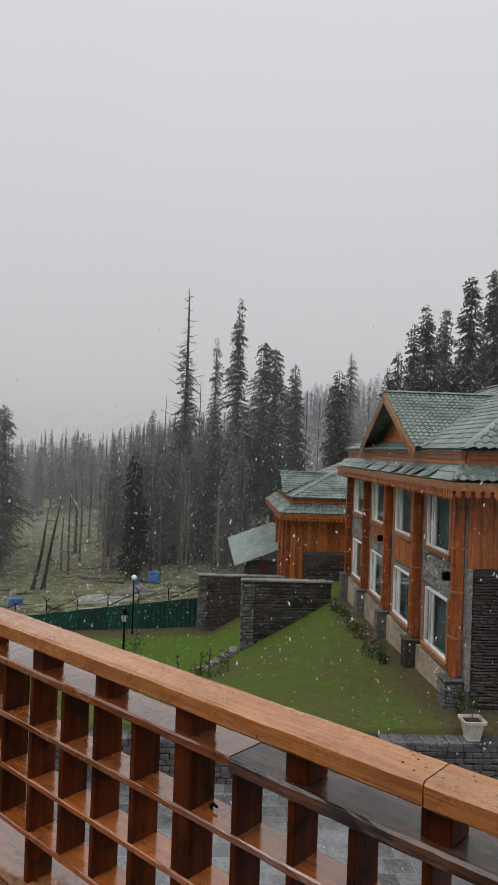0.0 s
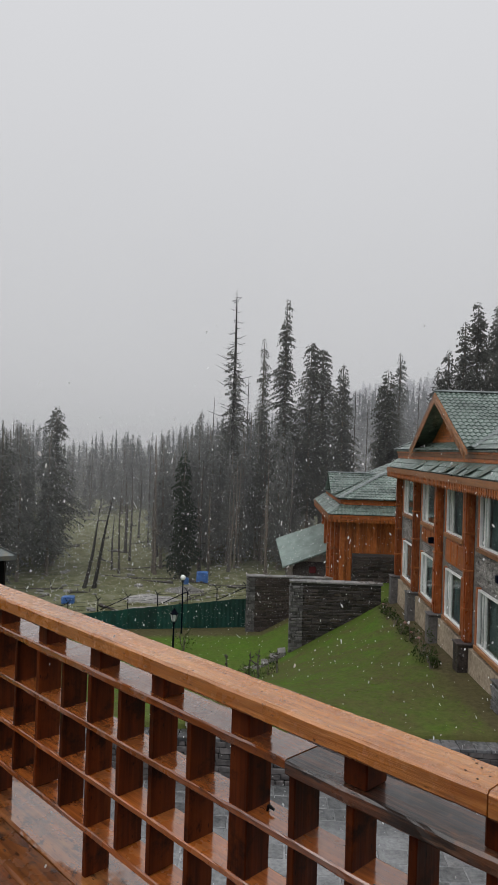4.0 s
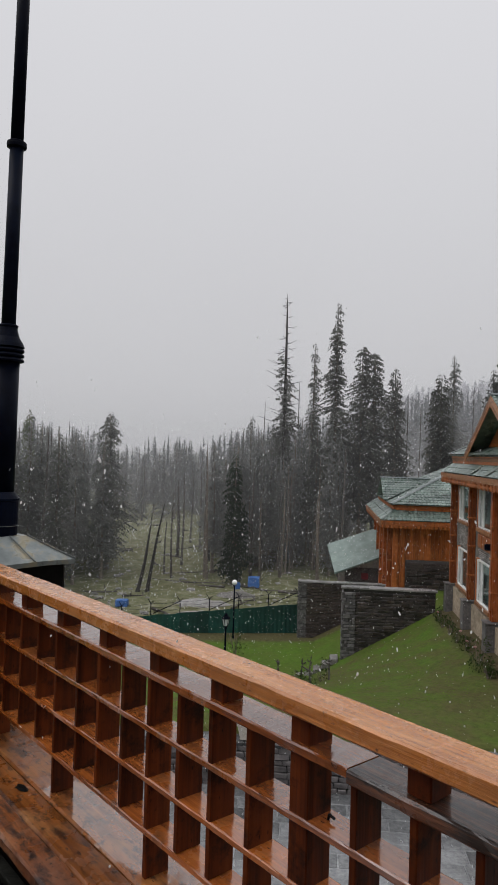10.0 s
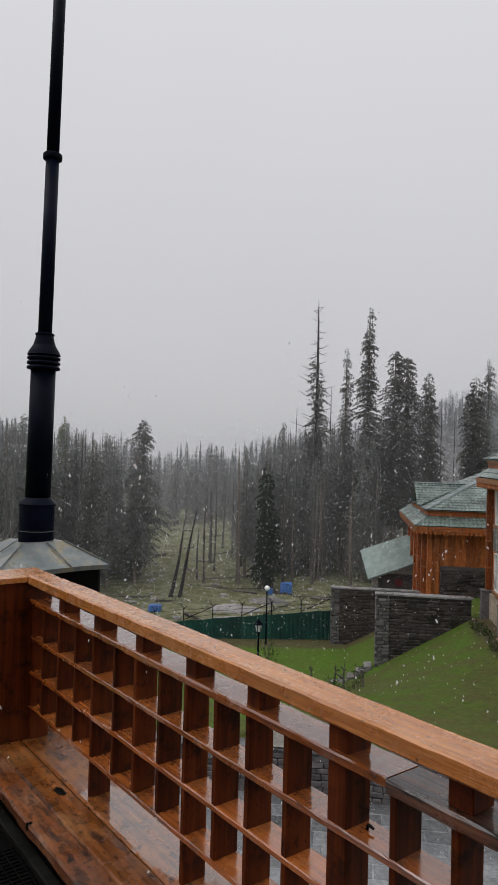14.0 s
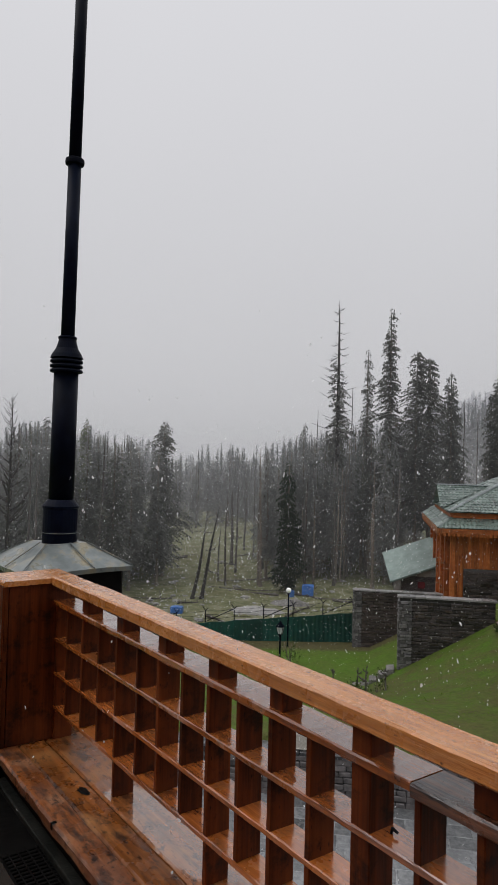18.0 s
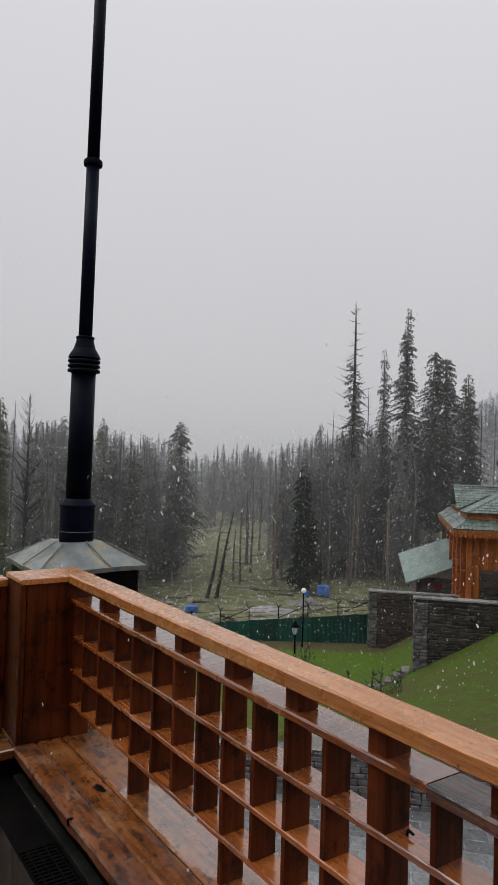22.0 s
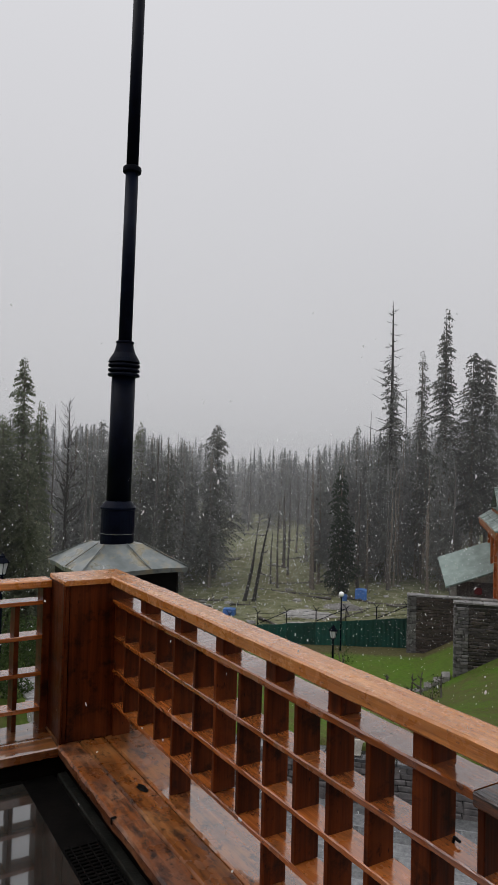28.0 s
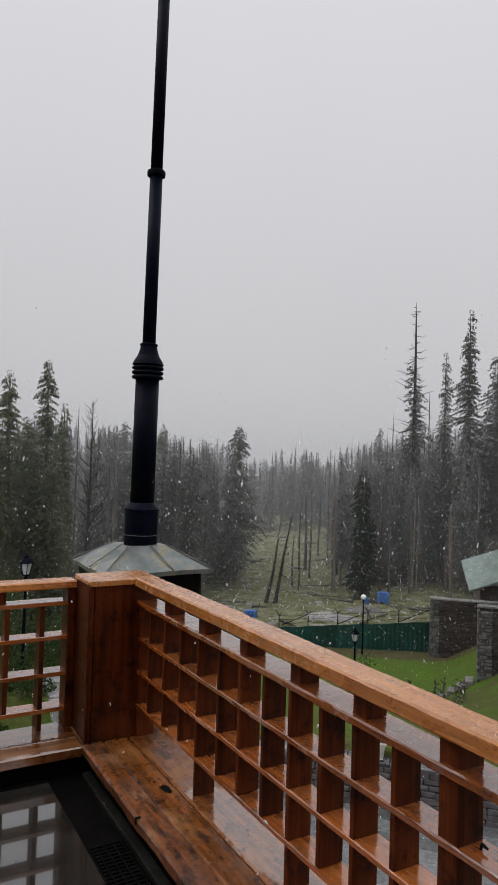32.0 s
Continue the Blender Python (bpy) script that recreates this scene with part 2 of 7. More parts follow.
M_black = speckled("black_coated_metal", [(0.3, (0.002, 0.003, 0.0075)), (0.7, (0.004, 0.0065, 0.016))], 14, 1.5, (0.32, 0.5), 0.08, 0.003)
M_kerb = speckled("dark_damp_concrete", [(0.3, (0.008, 0.009, 0.008)), (0.7, (0.022, 0.022, 0.019))], 14, 1.5, (0.4, 0.7))
M_tar = speckled("black_waterproofing", [(0.3, (0.0025, 0.0025, 0.0025)), (0.7, (0.008, 0.0075, 0.007))], 18, 2.0, (0.25, 0.6), 0.3, 0.006)
M_kerb.node_tree.nodes["Principled BSDF"].inputs["Specular IOR Level"].default_value = 0.1
M_black.node_tree.nodes["Principled BSDF"].inputs["Specular IOR Level"].default_value = 0.045
M_tar.node_tree.nodes["Principled BSDF"].inputs["Specular IOR Level"].default_value = 0.05
M_zinc = speckled("grey_green_sheet_metal", [(0.3, (0.10, 0.118, 0.118)), (0.7, (0.205, 0.23, 0.225))], 7, 3.0, (0.25, 0.55), 0.15, 0.004, 0.0, 0.25)
def stain(mat, colour, scale, lo, hi, amount, stretch=(1, 1, 1)):
    """Lays blotches of another colour over a material's base colour."""
    n, l = mat.node_tree.nodes, mat.node_tree.links
    b = n["Principled BSDF"]
    src = b.inputs["Base Color"].links[0].from_socket
    f = spread(n, l, tex_noise(n, l, coords(n, l, stretch), scale, 6, 0.7), 0.0, amount, lo, hi)
    l.new(mix(n, l, f, src, colour), b.inputs["Base Color"])


stain(M_zinc, (0.30, 0.25, 0.14), 6.0, 0.50, 0.64, 0.8)
stain(M_zinc, (0.06, 0.065, 0.06), 11.0, 0.58, 0.7, 0.7)
stain(M_ledge[0], (0.022, 0.012, 0.009), 8.0, 0.57, 0.66, 0.85, (0.5, 1, 1))
stain(M_ledge[0], (0.03, 0.012, 0.007), 30.0, 0.54, 0.63, 0.85, (0.5, 1, 1))
stain(M_ledge_worn, (0.17, 0.075, 0.045), 9.0, 0.48, 0.62, 0.7, (0.4, 1, 1))
stain(M_ledge_worn, (0.022, 0.013, 0.012), 22.0, 0.50, 0.62, 0.85, (0.3, 1, 1))
stain(M_ledge_worn, (0.012, 0.008, 0.007), 38.0, 0.56, 0.64, 0.9)
stain(M_split, (0.008, 0.006, 0.005), 60.0, 0.46, 0.56, 0.92, (0.1, 1, 1))
stain(M_split, (0.22, 0.085, 0.03), 9.0, 0.55, 0.65, 0.8)
for rail, along in zip(M_rail, ((0.22, 1, 1), (1, 0.22, 1))):
    stain(rail, (0.80, 0.46, 0.20), 20.0, 0.46, 0.66, 0.3, along)
    stain(rail, (0.34, 0.12, 0.03), 34.0, 0.54, 0.66, 0.5, along)
    stain(rail, (0.07, 0.022, 0.010), 60.0, 0.63, 0.69, 0.9, tuple(0.5 + 0.5 * k for k in along))
stain(M_slat[0], (0.045, 0.012, 0.005), 10.0, 0.54, 0.68, 0.7)
stain(M_slat[0], (0.02, 0.008, 0.004), 55.0, 0.62, 0.70, 0.85)
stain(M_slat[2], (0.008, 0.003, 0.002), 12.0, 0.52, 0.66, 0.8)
for timber in M_cedar + [M_post]:
    stain(timber, (0.075, 0.022, 0.009), 3.2, 0.52, 0.66, 0.6, (1, 1, 0.35))
    stain(timber, (0.62, 0.30, 0.13), 7.0, 0.58, 0.70, 0.5, (1, 1, 0.3))
stain(M_slate, (0.10, 0.07, 0.05), 1.3, 0.5, 0.7, 0.5)
M_rooftile = speckled("green_roof_sheet", [(0.3, (0.11, 0.155, 0.132)), (0.7, (0.225, 0.285, 0.252))], 4, 0.7, (0.2, 0.5), 0.15, 0.01, 0.3, 0.0, (0.85, 1.15))
stain(M_rooftile, (0.03, 0.045, 0.04), 1.1, 0.5, 0.64, 0.7)
M_shedroof = speckled("pale_green_shed_roof", [(0.3, (0.14, 0.19, 0.17)), (0.7, (0.205, 0.255, 0.232))], 3, 0.5, (0.3, 0.55), 0.1, 0.01)
M_ridge = speckled("grey_ridge_flashing", [(0.3, (0.14, 0.17, 0.165)), (0.7, (0.24, 0.275, 0.27))], 6, 1.0, (0.3, 0.5), 0.1, 0.01)
M_white = speckled("white_window_frame", [(0.3, (0.82, 0.82, 0.81)), (0.7, (0.88, 0.88, 0.87))], 12, 1.0, (0.3, 0.5), 0.05, 0.002)
M_fence = speckled("dark_green_fence_sheet", [(0.3, (0.005, 0.042, 0.033)), (0.7, (0.010, 0.074, 0.058))], 2.5, 0.35, (0.4, 0.7), 0.3, 0.05)
M_blue = speckled("blue_tarpaulin", [(0.3, (0.03, 0.10, 0.32)), (0.7, (0.06, 0.18, 0.48))], 5, 1.0, (0.3, 0.6), 0.4, 0.05)
M_curtain = speckled("grey_green_curtain", [(0.3, (0.07, 0.115, 0.12)), (0.7, (0.15, 0.215, 0.22))], 3, 0.9, (0.7, 0.9))
M_rock = speckled("field_rock", [(0.3, (0.16, 0.155, 0.145)), (0.7, (0.38, 0.37, 0.355))], 3, 0.6)


def snow_material():
    """Loose flakes: half of the light is thrown back, half passes through."""
    m, n, l, b = material("snowflake")
    out = n["Material Output"]
    n.remove(b)
    d, t, x = n.new("ShaderNodeBsdfDiffuse"), n.new("ShaderNodeBsdfTranslucent"), n.new("ShaderNodeMixShader")
    d.inputs[0].default_value = t.inputs[0].default_value = (0.95, 0.95, 0.96, 1)
    l.new(d.outputs[0], x.inputs[1]), l.new(t.outputs[0], x.inputs[2]), l.new(x.outputs[0], out.inputs[0])
    return m


M_snow = snow_material()
M_redpaint = speckled("dull_red_cloth", [(0.3, (0.07, 0.010, 0.014)), (0.7, (0.16, 0.02, 0.025))], 6, 1.0)


def foliage(name, stops, scale, rough=0.75, by=(0.65, 1.35)):
    m, n, l, b = material(name, rough, spec=0.25)
    c = ramp(n, l, tex_noise(n, l, coords(n, l), scale, 3), stops)
    isl = n.new("ShaderNodeNewGeometry")
    sc = n.new("ShaderNodeVectorMath")
    sc.operation = "SCALE"
    l.new(c, sc.inputs[0])
    l.new(spread(n, l, isl.outputs["Random Per Island"], by[0], by[1], 0.0, 1.0), sc.inputs["Scale"])
    l.new(sc.outputs[0], b.inputs["Base Color"])
    # thin needles and leaves let part of the light through
    t, x, out = n.new("ShaderNodeBsdfTranslucent"), n.new("ShaderNodeMixShader"), n["Material Output"]
    x.inputs[0].default_value = 0.55
    l.new(sc.outputs[0], t.inputs[0])
    l.new(b.outputs[0], x.inputs[1]), l.new(t.outputs[0], x.inputs[2]), l.new(x.outputs[0], out.inputs[0])
    return m


# fir and green fir needles are lightened a little in place of haze
M_fir = foliage("dark_fir_needles", [(0.3, (0.105, 0.110, 0.102)), (0.7, (0.18, 0.182, 0.165))], 0.5, by=(0.8, 1.2))
M_firgreen = foliage("green_fir_needles", [(0.3, (0.13, 0.15, 0.10)), (0.7, (0.24, 0.255, 0.17))], 0.5, by=(0.8, 1.2))
M_firdark = foliage("deep_green_fir_needles", [(0.3, (0.035, 0.050, 0.038)), (0.7, (0.075, 0.095, 0.068))], 0.5, by=(0.8, 1.2))
# grey haze painted into the needles of firs farther back
M_firgrey = foliage("haze_grey_fir_needles", [(0.3, (0.19, 0.20, 0.192)), (0.7, (0.28, 0.286, 0.272))], 0.4, by=(0.8, 1.2))
M_shrub = foliage("shrub_leaves", [(0.3, (0.03, 0.055, 0.018)), (0.7, (0.085, 0.12, 0.04))], 2.0)
M_grass = foliage("grass_blades", [(0.3, (0.085, 0.155, 0.012)), (0.7, (0.14, 0.23, 0.026))], 0.8, 0.8, (0.8, 1.2))
M_flower = foliage("pink_blossom", [(0.3, (0.55, 0.25, 0.25)), (0.7, (0.75, 0.6, 0.55))], 3.0)


def hazed_woods(name, colour):
    """Far woods with the haze painted into their base colour."""
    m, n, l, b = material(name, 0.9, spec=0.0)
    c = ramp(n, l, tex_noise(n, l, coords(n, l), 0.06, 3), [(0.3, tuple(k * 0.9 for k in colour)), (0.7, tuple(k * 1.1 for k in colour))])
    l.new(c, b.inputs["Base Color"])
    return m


# stronger pale haze in the needle colour, for the farthest single firs
M_firpale = foliage("haze_pale_fir_needles", [(0.3, (0.22, 0.228, 0.225)), (0.7, (0.30, 0.305, 0.30))], 0.4, by=(0.85, 1.15))
# the same firs in three tones, each paler for the haze of its distance
M_woods_a = hazed_woods("mid_hazed_woods", (0.20, 0.208, 0.21))
M_woods_b = hazed_woods("far_hazed_woods", (0.36, 0.367, 0.375))
M_woods_c = hazed_woods("farthest_hazed_woods", (0.72, 0.72, 0.74))


def glass_material():
    m, n, l, b = material("window_glass", 0.03, spec=0.8)
    b.inputs["Base Color"].default_value = (0.75, 0.82, 0.80, 1)
    b.inputs["Transmission Weight"].default_value = 1.0
    b.inputs["IOR"].default_value = 1.45
    return m


M_glass = glass_material()
M_lampglass = speckled("frosted_lamp_glass", [(0.3, (0.55, 0.58, 0.6)), (0.7, (0.72, 0.74, 0.75))], 6, 1.0, (0.15, 0.3))


def lawn_material():
    """Grass by the house, thinner brownish meadow out in the clearing, trodden earth in patches."""
    m, n, l, b = material("lawn_and_meadow", 0.85, spec=0.12)
    v = coords(n, l, shift=False)
    fine = tex_noise(n, l, v, 5.0, 8, 0.75)
    mid = tex_noise(n, l, v, 0.9, 5, 0.65)
    broad = tex_noise(n, l, v, 0.13, 4, 0.6)
    green = ramp(n, l, fine, [(0.28, (0.032, 0.072, 0.006)), (0.5, (0.074, 0.146, 0.013)), (0.75, (0.112, 0.19, 0.025))])
    dry = ramp(n, l, fine, [(0.3, (0.062, 0.058, 0.022)), (0.7, (0.135, 0.118, 0.05))])
    sep = n.new("ShaderNodeSeparateXYZ")
    l.new(v, sep.inputs[0])
    thin = n.new("ShaderNodeMath")
    thin.operation = "MULTIPLY"
    l.new(spread(n, l, mid, 0.10, 0.85, 0.38, 0.62), thin.inputs[0])
    l.new(spread(n, l, sep.outputs["X"], 1.0, 0.42, 10.0, 12.5), thin.inputs[1])
    lawn = mix(n, l, thin.outputs[0], green, dry)
    meadow = ramp(n, l, mid, [(0.3, (0.085, 0.09, 0.045)), (0.5, (0.15, 0.155, 0.08)), (0.66, (0.24, 0.235, 0.17)), (0.75, (0.36, 0.355, 0.31))])
    far = spread(n, l, sep.outputs["X"], 0.0, 1.0, 21.0, 24.0)
    soil = ramp(n, l, fine, [(0.3, (0.045, 0.032, 0.02)), (0.7, (0.13, 0.095, 0.06))])
    lawn = mix(n, l, spread(n, l, sep.outputs["X"], 0.0, 0.8, 17.8, 18.8), lawn, soil)
    # dug beds along the lodge's plinth
    edge = n.new("ShaderNodeMath")
    l.new(sep.outputs["Y"], edge.inputs[0])
    l.new(spread(n, l, mid, -0.35, 0.35), edge.inputs[1])
    bed = n.new("ShaderNodeMath")
    bed.operation = "MULTIPLY"
    l.new(spread(n, l, edge.outputs[0], 0.85, 0.0, 0.75, 1.2), bed.inputs[0])
    l.new(spread(n, l, sep.outputs["X"], 1.0, 0.0, 11.2, 12.0), bed.inputs[1])
    lawn = mix(n, l, bed.outputs[0], lawn, soil)
    c = mix(n, l, far, lawn, meadow)
    c = mix(n, l, spread(n, l, broad, 0.0, 0.65, 0.48, 0.72), c, dry)
    # haze painted into the ground colour: paler grey with distance
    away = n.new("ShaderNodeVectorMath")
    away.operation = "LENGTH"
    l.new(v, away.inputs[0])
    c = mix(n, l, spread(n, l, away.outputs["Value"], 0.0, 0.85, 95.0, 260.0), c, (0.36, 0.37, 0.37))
    l.new(c, b.inputs["Base Color"])
    bump(n, l, b, fine, 0.8, 0.06)
    return m


M_lawn = lawn_material()

# ---- mesh helpers ----
def finish(bm, name, mat, smooth=False):
    me = bpy.data.meshes.new(name)
    bmesh.ops.recalc_face_normals(bm, faces=bm.faces[:])
    bm.to_mesh(me)
    bm.free()
    if smooth:
        for p in me.polygons:
            p.use_smooth = True
    for k in (mat if isinstance(mat, (list, tuple)) else [mat]):
        me.materials.append(k)
    return me


def part(name, bm, mat, parent=None, label="", smooth=False, m=None):
    """Links a bmesh (or a mesh) as one object, under a thing or a part."""
    me = bm if isinstance(bm, bpy.types.Mesh) else finish(bm, name, mat, smooth)
    ob = new(name, me)
    if parent is not None:
        ob.parent = parent
    if m is not None:
        ob.matrix_basis = m
    if label:
        tagged(ob, label)
    return ob


def thing(name, label, category, m=None, group="", kind=""):
    ob = new(name)
    ob.empty_display_size = 0.2
    if m is not None:
        ob.matrix_basis = m
    return tagged(ob, label, category, group, kind)


def box(x0, x1, y0, y1, z0, z1, bevel=0.003, seg=1, bm=None, rough=0.0):
    """A box with softened edges; rough shifts its vertices a little, as in hand-cut stone or timber."""
    b = bmesh.new()
    bmesh.ops.create_cube(b, size=1.0)
    for v in b.verts:
        v.co = ((x0 + x1) / 2 + v.co.x * (x1 - x0), (y0 + y1) / 2 + v.co.y * (y1 - y0), (z0 + z1) / 2 + v.co.z * (z1 - z0))
        if rough:
            v.co += Vector((random.uniform(-rough, rough), random.uniform(-rough, rough), random.uniform(-rough, rough)))
    if bevel:
        bmesh.ops.bevel(b, geom=b.edges[:], offset=bevel, segments=seg, affect="EDGES", clamp_overlap=True)
    if bm is None:
        return b
    me = bpy.data.meshes.new("tmp")
    b.to_mesh(me)
    b.free()
    bm.from_mesh(me)
    bpy.data.meshes.remove(me)
    return bm


def plank(axis, a, b, u0, u1, v0, v1, cuts=10, wob=0.0015, bevel=0.004):
    """A long board along x (0), y (1) or z (2), with slightly uneven, eased edges."""
    bm = bmesh.new()
    rings = []
    shift = random.uniform(0.0, 90.0)
    for i in range(cuts + 1):
        s = a + (b - a) * i / cuts
        e = bevel
        prof = [(u0 + e, v0), (u1 - e, v0), (u1, v0 + e), (u1, v1 - e), (u1 - e, v1), (u0 + e, v1), (u0, v1 - e), (u0, v0 + e)]
        ring = []
        for p, q in prof:
            k = len(ring) * 7.3 + shift
            p += wob * (1.7 * noise.noise(Vector((s * 9.0, k, 0.0))) + 0.8 * noise.noise(Vector((s * 31.0, k, 4.0))))
            q += wob * (1.7 * noise.noise(Vector((s * 9.0, k, 8.0))) + 0.8 * noise.noise(Vector((s * 31.0, k, 12.0))))
            co = {0: (s, p, q), 1: (p, s, q), 2: (p, q, s)}[axis]
            ring.append(bm.verts.new(co))
        rings.append(ring)
    for r, s in zip(rings, rings[1:]):
        for k in range(8):
            bm.faces.new((r[k], r[(k + 1) % 8], s[(k + 1) % 8], s[k]))
    bm.faces.new(rings[0])
    bm.faces.new(rings[-1][::-1])
    return bm


def lathe(profile, seg=24, bm=None, centre=(0, 0)):
    """A turned shape from (radius, z) pairs."""
    bm = bm or bmesh.new()
    rings = []
    for r, z in profile:
        rings.append([bm.verts.new((centre[0] + r * math.cos(2 * math.pi * k / seg), centre[1] + r * math.sin(2 * math.pi * k / seg), z)) for k in range(seg)])
    for a, b in zip(rings, rings[1:]):
        for k in range(seg):
            bm.faces.new((a[k], a[(k + 1) % seg], b[(k + 1) % seg], b[k]))
    bm.faces.new(rings[0][::-1])
    bm.faces.new(rings[-1])
    return bm


def rod(bm, p, q, r0, r1=None, seg=6):
    """A tapered bar from p to q, added to bm."""
    p, q = Vector(p), Vector(q)
    r1 = r0 if r1 is None else r1
    d = (q - p).normalized()
    a = d.orthogonal().normalized()
    b = d.cross(a)
    ra, rb = [], []
    for k in range(seg):
        t = 2 * math.pi * k / seg
        w = a * math.cos(t) + b * math.sin(t)
        ra.append(bm.verts.new(p + w * r0))
        rb.append(bm.verts.new(q + w * r1))
    for k in range(seg):
        bm.faces.new((ra[k], ra[(k + 1) % seg], rb[(k + 1) % seg], rb[k]))
    bm.faces.new(ra[::-1])
    bm.faces.new(rb)
    return bm


def sheet(corners, thick, bm=None):
    """A flat slab with the given upper outline and a thickness downwards."""
    bm = bm or bmesh.new()
    top = [bm.verts.new(c) for c in corners]
    low = [bm.verts.new((c[0], c[1], c[2] - thick)) for c in corners]
    bm.faces.new(top)
    bm.faces.new(low[::-1])
    n = len(top)
    for k in range(n):
        bm.faces.new((top[k], low[k], low[(k + 1) % n], top[(k + 1) % n]))
    return bm


def raw(name, verts, faces, mats, smooth=False):
    me = bpy.data.meshes.new(name)
    me.from_pydata(verts, [], faces)
    for k in mats:
        me.materials.append(k)
    if smooth:
        for p in me.polygons:
            p.use_smooth = True
    return me


# The lodge's own axes: x along its window front, away from the balcony; y out of that front; z up.
LODGE = Matrix.Translation((-11.25, 21.25, 0)) @ Matrix.Rotation(radians(133.995), 4, "Z")
LODGE_INV = LODGE.inverted()


def smooth_step(a, b, x):
    t = min(1.0, max(0.0, (x - a) / (b - a)))
    return t * t * (3 - 2 * t)


def ground_z(u, w):
    """Height of the ground in the lodge's axes."""
    if u < -6.42:
        return -6.45
    near = -5.2 - 0.035 * (u + 5)
    k = 0.58 * smooth_step(-6.4, 12.5, u)
    lawn = near - k * min(6.2, max(0.0, w - 0.5)) - 0.05 * max(0.0, w - 7) * smooth_step(0, 12, u)
    p = LODGE @ Vector((u, w, 0))
    r = math.hypot(p.x, p.y)
    az = math.degrees(math.atan2(-p.x, p.y))
    field = -10.3 + 2.6 * smooth_step(55, 120, r) + 0.012 * min(300.0, max(0.0, r - 130)) + 0.14 * min(230.0, max(0.0, r - 210)) * smooth_step(52, 30, az)
    z = lawn + (field - lawn) * smooth_step(18, 30, u + 0.4 * max(0.0, w - 22))
    bumps = noise.noise(Vector((u * 0.11, w * 0.11, 3.0))) * 0.35 * smooth_step(18, 34, u) + noise.noise(Vector((u * 0.5, w * 0.5, 1.0))) * 0.05
    return z + bumps


def ground_at(x, y):
    p = LODGE_INV @ Vector((x, y, 0))
    return ground_z(p.x, p.y)

# ---- ground ----
def build_ground():
    us = [-1500, -800, -400, -200, -100, -60, -40, -30, -20, -12, -8, -6.5, -6.44, -6.40] + [-6 + 0.75 * k for k in range(60)] + [40 + 2.5 * k for k in range(28)] + [115, 130, 150, 175, 200, 240, 280, 330, 400, 500, 700, 1000, 1500]
    ws = [-1500, -900, -600, -400, -280, -200, -150, -120] + [-100 + 4 * k for k in range(22)] + [-12 + 0.75 * k for k in range(60)] + [34 + 2.5 * k for k in range(26)] + [102, 115, 130, 150, 180, 220, 280, 350, 450, 700, 1000, 1500]
    verts = [(u, w, ground_z(u, w)) for u in us for w in ws]
    nw = len(ws)
    faces = [(i * nw + j, (i + 1) * nw + j, (i + 1) * nw + j + 1, i * nw + j + 1) for i in range(len(us) - 1) for j in range(nw - 1)]
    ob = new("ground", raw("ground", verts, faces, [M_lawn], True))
    ob.matrix_basis = LODGE
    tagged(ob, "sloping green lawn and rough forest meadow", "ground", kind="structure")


build_ground()


# ---- stone walls on the slope ----
def stone_wall(name, label, u, w0, w1, z_top, z_low, thick, along="w", stones=None, seed=3, cap=0.09, coping=None, slab=(0.45, 0.75)):
    """A walled strip with a mortar core, stones proud of it and a coping. along 'w' runs across the slope at u."""
    random.seed(seed)
    t = thing(name, label, "wall", LODGE, kind="structure")
    part("core", box(u - thick / 2 + 0.03, u + thick / 2 - 0.03, w0 + 0.03, w1 - 0.03, z_low, z_top - cap, 0.01), M_mortar, t)
    # coping slabs
    s = w0 - 0.06
    while s < w1 + 0.04:
        e = min(w1 + 0.08, s + random.uniform(*slab))
        part("coping", box(u - thick / 2 - 0.05, u + thick / 2 + 0.05, s + 0.006, e - 0.006, z_top - cap, z_top + random.uniform(-0.008, 0.008), 0.012, rough=0.006), coping or M_cap, t)
        s = e
    return t


def stones_on(t, face, const, a0, a1, z0, z1, size, out, mat, limit=300, seed=5, low=None, name="stone", depth=0.05):
    """Lays stones in courses on a face ('u' plane or 'w' plane at const); a few shared meshes, a random tone each. Past the limit they go into one mesh."""
    random.seed(seed)
    meshes = []
    for k in range(8):
        L = size[0] * (0.55 + 0.13 * k)
        h = size[1] * 0.93
        if face == "u":
            b = box(-depth, depth, -L / 2, L / 2, -h / 2, h / 2, 0.016, rough=0.017)
        else:
            b = box(-L / 2, L / 2, -depth, depth, -h / 2, h / 2, 0.016, rough=0.017)
        meshes.append((L, finish(b, name, mat)))
    n = 0
    rest = bmesh.new()
    z = z0 + size[1] / 2
    while z + size[1] / 2 <= z1 + 0.02:
        s = a0
        while s < a1 - 0.05:
            L, me = random.choice(meshes)
            if s + L > a1 + 0.04:
                L, me = meshes[0]
            mid = min(s + L / 2, a1 - L / 2 + 0.02)
            if low is None or z > low(mid) - size[1]:
                jut = random.uniform(-0.012, 0.012)
                co = (const + out * jut, mid, z) if face == "u" else (mid, const + out * jut, z)
                if n < limit:
                    tilt = Matrix.Rotation(random.uniform(-0.035, 0.035), 4, "X" if face == "u" else "Y") @ Matrix.Diagonal((1, 1, random.uniform(0.86, 1.05), 1))
                    part(name, me, mat, t, m=Matrix.Translation(co) @ tilt)
                else:
                    k0 = len(rest.verts)
                    rest.from_mesh(me)
                    rest.verts.ensure_lookup_table()
                    bmesh.ops.translate(rest, verts=rest.verts[k0:], vec=co)
                n += 1
            s += L + 0.012
        z += size[1]
    if len(rest.verts):
        tagged(part("stonework", rest, mat, t), kind="stuff")
    else:
        rest.free()


